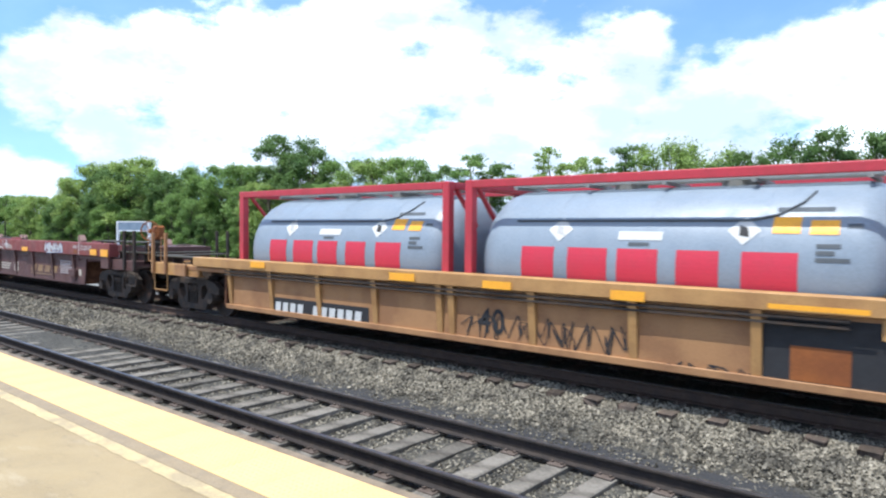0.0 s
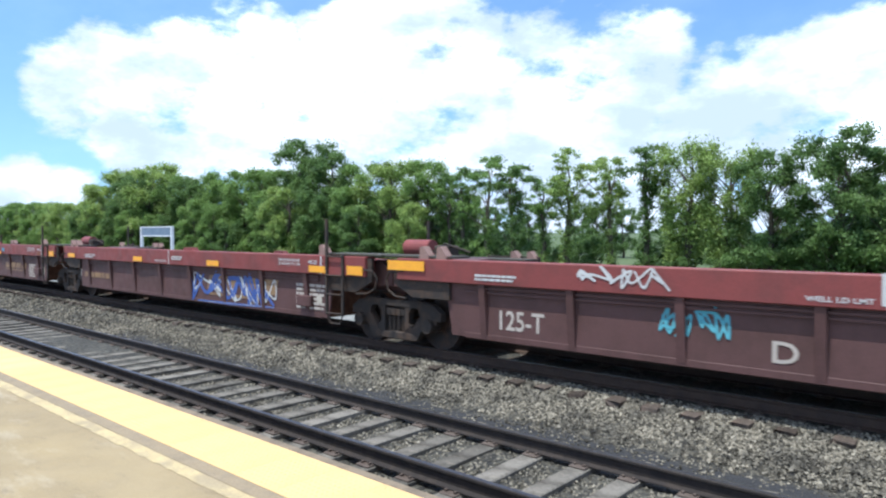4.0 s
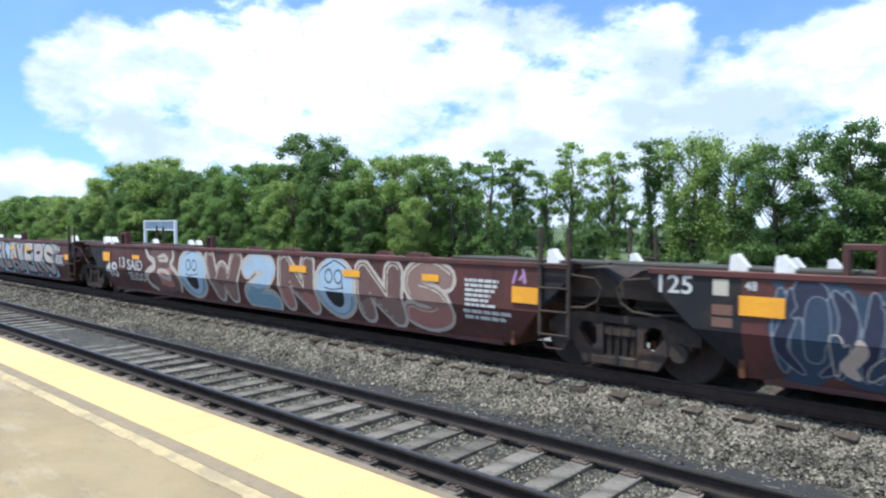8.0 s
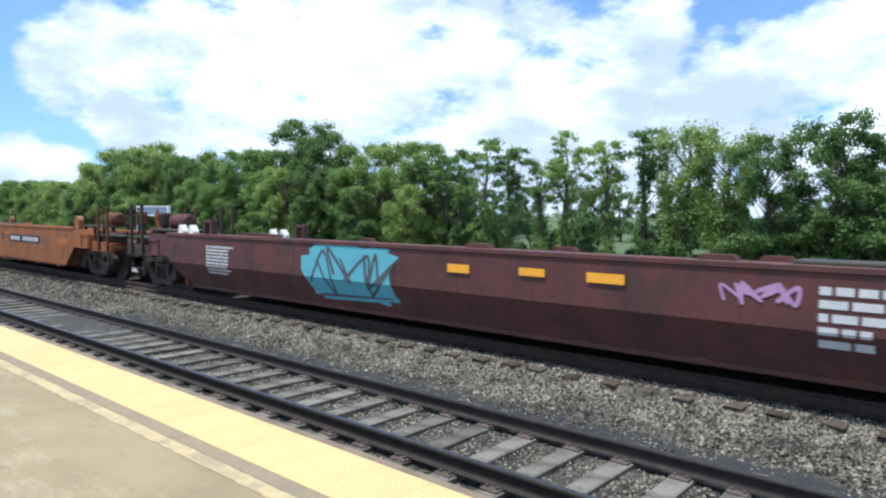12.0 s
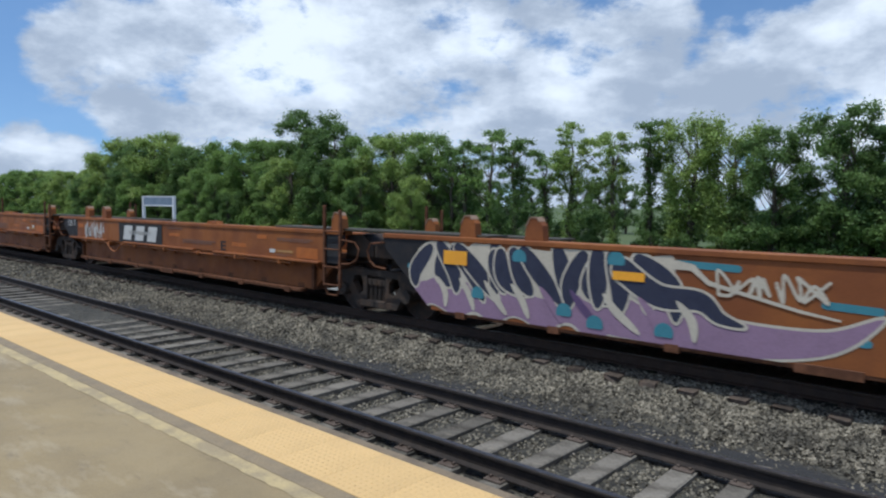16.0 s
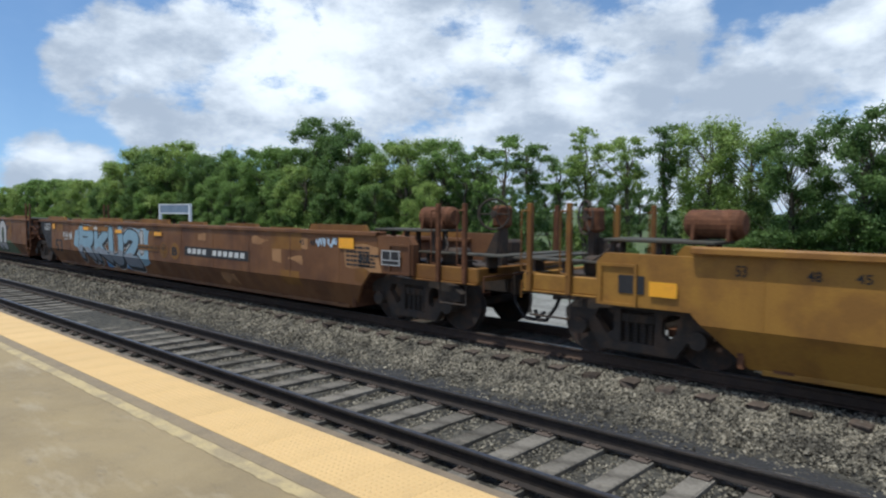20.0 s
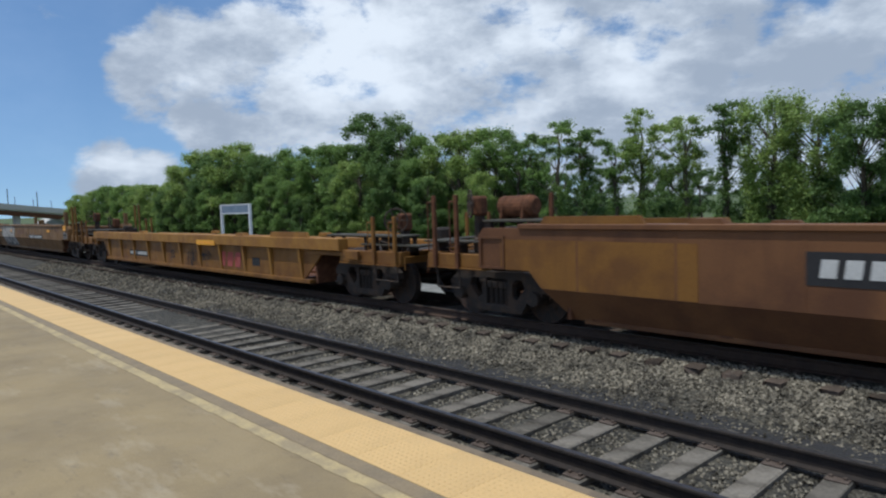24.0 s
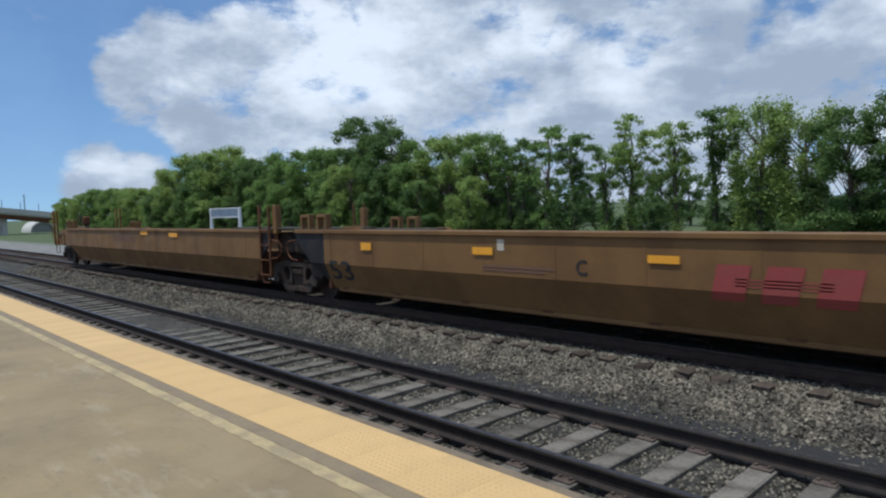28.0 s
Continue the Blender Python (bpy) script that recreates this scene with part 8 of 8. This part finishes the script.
amber("b1", -2.65, -2.17, 1.41, 1.52)
panel("b1", -4.40, -4.12, 1.48, 1.56, "chalk", 0.027)
for _a, _b, _c, _d, _k in ((-1.3, -0.25, 0.52, 1.58, 86), (-6.25, -5.6, 0.75, 1.5, 84), (-4.9, -4.4, 0.32, 0.6, 87), (-3.8, -3.3, 0.30, 0.6, 88), (-2.5, -2.0, 0.28, 0.6, 89)):
    _w.lay(_w.cloud(_a, _b, _c, _d, _k, 0.07), "steel_blue" if _k in (84, 86) else "bright_blue", 0.0066 + 0.0001 * (_k - 84))
piece("b1", (("R", -5.95, -4.45), ("K", -4.55, -3.1), ("U", -3.3, -2.05), ("Z", -2.2, -0.92)), 0.42, 1.58, 0.165, ("steel_blue",), "ink", 0.055, "chalk", 0.018, ("pewter_blue",), 0.86, (0.03, -0.08), "ink", None, seed=29)
piece("b1", (("I", -0.95, -0.62),), 0.85, 1.58, 0.10, ("silver",), "ink", 0.04, "chalk", 0.02, seed=31)
_w = Wall("b1", 2.2, 9.8)
for _a, _b, _c, _d, _k in ((2.6, 2.95, 1.36, 1.52, 3), (5.2, 5.9, 1.40, 1.52, 5), (6.0, 6.35, 1.0, 1.5, 7), (6.5, 7.3, 1.36, 1.56, 9), (6.6, 7.1, 1.05, 1.15, 11), (8.55, 9.6, 0.99, 1.48, 13), (3.6, 4.3, 0.4, 0.62, 15)):
    _w.lay(_w.cloud(_a, _b, _c, _d, _k, 0.05), "ochre", 0.0045 + 0.00005 * _k, "touch_up_patch", "tan repaint patch")
for _k in range(5):
    bars("b1", 8.62, 9.35, 1.06 + 0.085 * _k, 1.13 + 0.085 * _k, "ink", 1)
word("b1", "45", 7.05, 7.22, 1.42, 1.54, "ink", 0.015)
word("b1", "48", 7.42, 7.60, 1.42, 1.54, "ink", 0.015)
# b2: silver bubble letters on a green mound
_w = Wall("b2", -6.2, 7.2)
_mound = _w.Z - 0.34 - 0.50 * np.exp(-((_w.X - 5.9) / 1.3) ** 2) - 0.42 * np.exp(-((_w.X - 2.1) / 0.8) ** 2) - 0.05 * np.sin(7 * _w.X)
_w.lay(np.maximum(_mound, np.maximum(1.2 - _w.X, _w.X - 7.1)), "moss", 0.0062)
piece("b2", (("G", 2.05, 3.22), ("Y", 2.98, 4.05), ("N", 3.88, 4.98), ("O", 4.90, 5.98)), 0.36, 1.64, 0.172, ("silver",), "ink", 0.066, None, 0.0, None, 0.0, None, None, None, seed=37)
_w.lay(_w.disc(5.44, 1.00, 0.20, 0.36), "ink", 0.0142)
_w.lay(_w.disc(5.40, 1.12, 0.10, 0.13), "moss", 0.0150)
_w.lay(_w.disc(5.42, 0.88, 0.09, 0.12), "moss", 0.0150)
panel("b2", -1.32, 1.44, 0.83, 1.49, "mustard", 0.005)
word("b2", "ZEE", 5.99, 6.26, 1.27, 1.42, "ink", 0.02, 0.016)
word("b2", "40", 6.30, 6.46, 1.46, 1.56, "ink", 0.01, 0.012)
panel("b2", 6.30, 6.46, 1.43, 1.44, "ink", 0.012)
word("b2", "20", 6.30, 6.46, 1.31, 1.41, "ink", 0.01, 0.012)
ring("b2", 6.43, 1.07, 0.07, 0.012, "ink", 0.012)
amber("b2", 1.84, 2.28, 1.44, 1.55)
amber("b2", -0.48, 0.02, 1.44, 1.55)
# c1: dusty pale letters in dark shadow
_w = Wall("c1", -7.0, -1.6)
_w.lay(_w.cloud(-6.0, -2.2, 0.42, 1.56, 33, 0.10), "slate", 0.0062)
_w.lay(_w.cloud(-4.4, -3.5, 1.1, 1.56, 35, 0.06), "pewter", 0.0070)
piece("c1", (("M", -5.90, -4.95), ("O", -5.0, -4.3), ("T", -4.42, -3.55), ("E", -3.62, -2.9), ("K", -2.95, -2.05)), 0.44, 1.62, 0.140, ("pewter",), "slate", 0.045, None, 0.03, None, 0.0, None, None, "silver", seed=41)
_w.lay(np.minimum(_w.stroke([(-6.35, 1.5), (-6.1, 1.0), (-6.05, 1.4), (-5.85, 1.05)], 0.07, 0.05), 9), "pewter", 0.0068)
tag("c1", -6.9, -6.0, 1.05, 1.5, "ink", 32, 0.03, 4)
# r4
emblem("r4", "slant", 1.5, 4.6, 0.62, 1.1, "gold")
bars("r4", -6.0, -3.9, 0.7, 0.95, "gold", 1)
word("r4", "125-T", -6.9, -6.2, 0.72, 0.95, "ivory")
bars("r4", 5.2, 6.3, 0.55, 1.1, "ivory", 6)
for _x in (-7.0, -2.2, 1.8, 5.8):
    amber("r4", _x, _x + 0.55, 1.34, 1.47)


def red_marks(key):
    """The stencils that every maroon unit carries at its ladder end and its middle."""
    unit, mid, style, L = UNITS[key]
    e = L / 2
    panel(key, e - 1.73, e - 1.69, 1.31, 1.66, "chalk", 0.008)
    word(key, "40/20", e - 2.12, e - 1.84, 1.50, 1.58, "chalk")
    panel(key, e - 2.10, e - 1.83, 1.34, 1.45, "orange", 0.008)
    x = e - 1.60 if key == "r1" else e - 3.15
    word(key, "TRK BRAKE BEAMS", x, x + 0.76, 1.535, 1.59, "chalk", 0.02)
    word(key, "STANDARD TO CAR", x, x + 0.76, 1.455, 1.51, "chalk", 0.02)
    amber(key, e - 0.90, e - 0.46, 1.33, 1.50)
    panel(key, -0.17, -0.13, 1.31, 1.66, "chalk", 0.008)
    bars(key, 0.0, 0.55, 1.43, 1.54, "chalk", 2)
    if key != "r5":
        word(key, "WELL LD LMT", -0.95, -0.28, 1.36, 1.42, "chalk", 0.02)
    for side in (-1, 1):
        bm = B()
        ya, yb = sorted((side * (PLATE + 0.10), side * (PLATE - 0.01)))
        box(bm, e - 2.55, e - 2.10, ya, yb, 0.62, 0.84, 0.01)
        part("label_box", bm, M["maroon_red"], unit)
    panel(key, e - 2.0, e - 1.83, 0.67, 0.86, "cream", 0.008)
    bars(key, -e + 2.2, -e + 3.0, 1.36, 1.48, "chalk", 2)


for _key in ("r1", "r2", "r3", "r4", "r5"):
    red_marks(_key)
panel("y0", 5.2, 9.5, 0.38, 1.18, "ink", 0.007)
blot("o5", -5.45, -3.82, 0.58, 1.58, "teal", 11, 0.0060, 0.12)


def placard(key, x0, x1, z0, z1):
    """A dark placard board with a white frame and rule."""
    panel(key, x0, x1, z0, z1, "silver", 0.034, "placard", "white-framed dark placard")
    w, h = (x1 - x0), (z1 - z0)
    for a, b, c, d in ((0.06, 0.47, 0.38, 0.92), (0.53, 0.94, 0.38, 0.92), (0.06, 0.94, 0.08, 0.30)):
        panel(key, x0 + a * w, x0 + b * w, z0 + c * h, z0 + d * h, "ink", 0.037, "placard_field")


for _key, _a, _b, _z in (("b1", -0.70, -0.20, 1.14), ("m1", -0.80, -0.30, 1.10), ("p1", -0.62, -0.08, 1.16), ("c1", -0.71, -0.06, 1.04)):
    _e = UNITS[_key][3] / 2
    placard(_key, _e + _a, _e + _b, _z, _z + 0.28)

# ---- tank containers on the head unit ----
def tank_container(u):
    """A 20 ft tank in a red frame: barrel with dished ends, walkway, plates, placards."""
    ob = tagged(new("tank_container"), "pale blue-grey tank container in a red steel frame", "tank container", "tank containers")
    W2, HT, L2 = 1.219, 2.591, 3.029
    for sx in (-1, 1):
        for sy in (-1, 1):
            bm = B()
            box(bm, *sorted((sx * L2, sx * (L2 - 0.15))), *sorted((sy * W2, sy * (W2 - 0.15))), 0, HT, 0.012)
            part("corner_post", bm, M["tank_red"], ob)
        for z in (0.06, HT - 0.07):
            bm = B()
            box(bm, *sorted((sx * L2, sx * (L2 - 0.12))), -W2 + 0.15, W2 - 0.15, z - 0.06, z + 0.06, 0.01)
            part("end_beam", bm, M["tank_red"], ob)
        bm = B()
        for sy in (-1, 1):
            tube(bm, [(sx * (L2 - 0.07), sy * 0.95, HT - 0.12), (sx * (L2 - 0.07), sy * 0.35, HT - 0.75)], 0.045, 6)
            tube(bm, [(sx * (L2 - 0.07), sy * 0.95, 0.12), (sx * (L2 - 0.07), sy * 0.35, 0.75)], 0.045, 6)
        part("end_brace", bm, M["tank_red"], ob)
    for sy in (-1, 1):
        bm = B()
        box(bm, -L2 + 0.15, L2 - 0.15, *sorted((sy * W2, sy * (W2 - 0.09))), HT - 0.13, HT - 0.005, 0.01)
        part("top_rail", bm, M["tank_red"], ob)
        bm = B()
        box(bm, -L2 + 0.15, L2 - 0.15, *sorted((sy * W2, sy * (W2 - 0.10))), 0.02, 0.16, 0.01)
        part("bottom_rail", bm, M["tank_red"], ob)
    # barrel
    zc, r = 1.27, 1.17
    PROFILE = [(2.96, 0.05), (2.95, 0.45), (2.89, 0.78), (2.78, 1.0), (2.64, 1.12), (2.46, r)]
    bm = B()
    prof = [(s * x, q) for s, row in ((-1, PROFILE), (1, PROFILE[::-1])) for x, q in row]
    n = 48
    rings = [[bm.verts.new((x, q * math.cos(2 * math.pi * k / n), zc + q * math.sin(2 * math.pi * k / n))) for k in range(n)] for x, q in prof]
    for a, b in zip(rings, rings[1:]):
        for k in range(n):
            bm.faces.new((a[k], a[(k + 1) % n], b[(k + 1) % n], b[k]))
    bm.faces.new(rings[0])
    bm.faces.new(rings[-1][::-1])
    bmesh.ops.recalc_face_normals(bm, faces=bm.faces)
    barrel = part("barrel", bm, M["tank"], ob, "pale blue-grey insulated tank barrel", smooth=True)
    for x in (-1.45, 0.0, 1.45):
        bm = B()
        ring = [(x, (r + 0.004) * math.cos(a), zc + (r + 0.004) * math.sin(a)) for a in np.linspace(0, 2 * math.pi, 49)]
        for p, q in zip(ring, ring[1:]):
            v = [bm.verts.new(c) for c in ((p[0] - 0.02, p[1], p[2]), (p[0] + 0.02, p[1], p[2]), (q[0] + 0.02, q[1], q[2]), (q[0] - 0.02, q[1], q[2]))]
            bm.faces.new(v)
        part("band", bm, M["tank"], barrel)
    # cladding edge that runs along the shoulder
    bm = B()
    a0 = math.radians(148)
    y, z = (r + 0.012) * math.cos(a0), zc + (r + 0.012) * math.sin(a0)
    tube(bm, [(x, (r + 0.012) * math.cos(radians(a)), zc + (r + 0.012) * math.sin(radians(a))) for x, a in ((-2.15, 146), (1.3, 146), (1.6, 142), (1.85, 132), (1.95, 120))], 0.016, 6)
    part("cladding_seam", bm, M["slate"], barrel)
    bm = B()
    for k in range(6):
        box(bm, -2.6, 2.6, -0.42 + k * 0.09, -0.38 + k * 0.09, HT - 0.10, HT - 0.05)
    for x in (-2.5, -1.2, 0, 1.2, 2.5):
        box(bm, x - 0.03, x + 0.03, -0.5, 0.5, HT - 0.14, HT - 0.09)
    part("walkway", bm, M["galv"], ob)
    for x in (-0.7, 0.9):
        bm = B()
        cylinder(bm, (x, 0, HT - 0.25), (x, 0, HT - 0.03), 0.25, n=18)
        part("manlid", bm, M["galv"], ob)

    def on(name, x0, x1, z0, z1, mat, lift, label="", polys=None):
        """A flat mark laid round the barrel; heights over the container's foot."""
        me = polygon_mesh(polys or [[(x0, z0), (x1, z0), (x1, z1), (x0, z1)]])
        bm = B()
        bm.from_mesh(me)
        for k in range(1, 32):
            bmesh.ops.bisect_plane(bm, geom=bm.verts[:] + bm.edges[:] + bm.faces[:], plane_co=(0, 0, 0.3 + 0.06 * k), plane_no=(0, 0, 1))
        for v in bm.verts:
            h = max(-r + 0.02, min(r - 0.02, v.co.z - zc))
            v.co.y = -math.sqrt(r * r - h * h) - lift
        bm.to_mesh(me)
        bm.free()
        me.materials.append(M[mat])
        part(name, me, None, barrel, label)

    for a, b in ((-1.96, -1.40), (-1.17, -0.55), (-0.40, 0.18), (0.43, 0.97), (1.24, 1.87)):
        on("emblem_block", a, b, 1.08, 1.54, "sign_red", 0.006, "heavy red block")
    for x in (-1.34, 1.24):
        on("placard", 0, 0, 0, 0, "chalk", 0.006, "white diamond placard", [[(x, 1.62), (x + 0.20, 1.80), (x, 1.98), (x - 0.20, 1.80)]])
        on("placard_symbol", 0, 0, 0, 0, "ink" if x > 0 else "silver", 0.010, "", [[(x - 0.05, 1.74), (x + 0.07, 1.72), (x + 0.04, 1.84), (x - 0.06, 1.87)]])
    on("label_plate", -0.41, 0.22, 1.66, 1.78, "chalk", 0.006, "white label plate")
    on("plate", 1.56, 1.87, 1.77, 1.97, "amber", 0.006, "yellow plate")
    on("plate", 1.97, 2.27, 1.76, 1.93, "amber", 0.006, "yellow plate")
    for k, (a, b, z) in enumerate(((1.58, 2.2, 2.04), (2.05, 2.3, 1.60), (2.05, 2.24, 1.52), (2.05, 2.4, 1.44), (2.35, 2.5, 1.84), (-0.25, 0.05, 1.58))):
        on("stencil_bar", a, b, z, z + 0.05, "slate", 0.006)
    ob.location = (u, TRAIN_Y, TRAIN_Z + 0.37)
    MOVING.append((ob, u))
    return ob


tank_container(-9.97)
tank_container(-3.58)


def motions():
    """The train runs by at a nearly steady speed; its wheels roll."""
    for ob, u in MOVING:
        y, z = ob.location.y, ob.location.z
        walk(ob, [(t, pose(u + run, y, z)) for t, run in RUN])
    times = [k / FPS for k in range(int(SECONDS * FPS) + 1)]
    turns = [math.degrees(run / WHEEL_R) % 360 for run in np.interp(times, [t for t, _ in RUN], [run for _, run in RUN])]
    for axle in WHEELS:
        x, z = axle.location.x, axle.location.z
        walk(axle, [(t, pose(x, 0, z, 0, a, 0)) for t, a in zip(times, turns)])


motions()
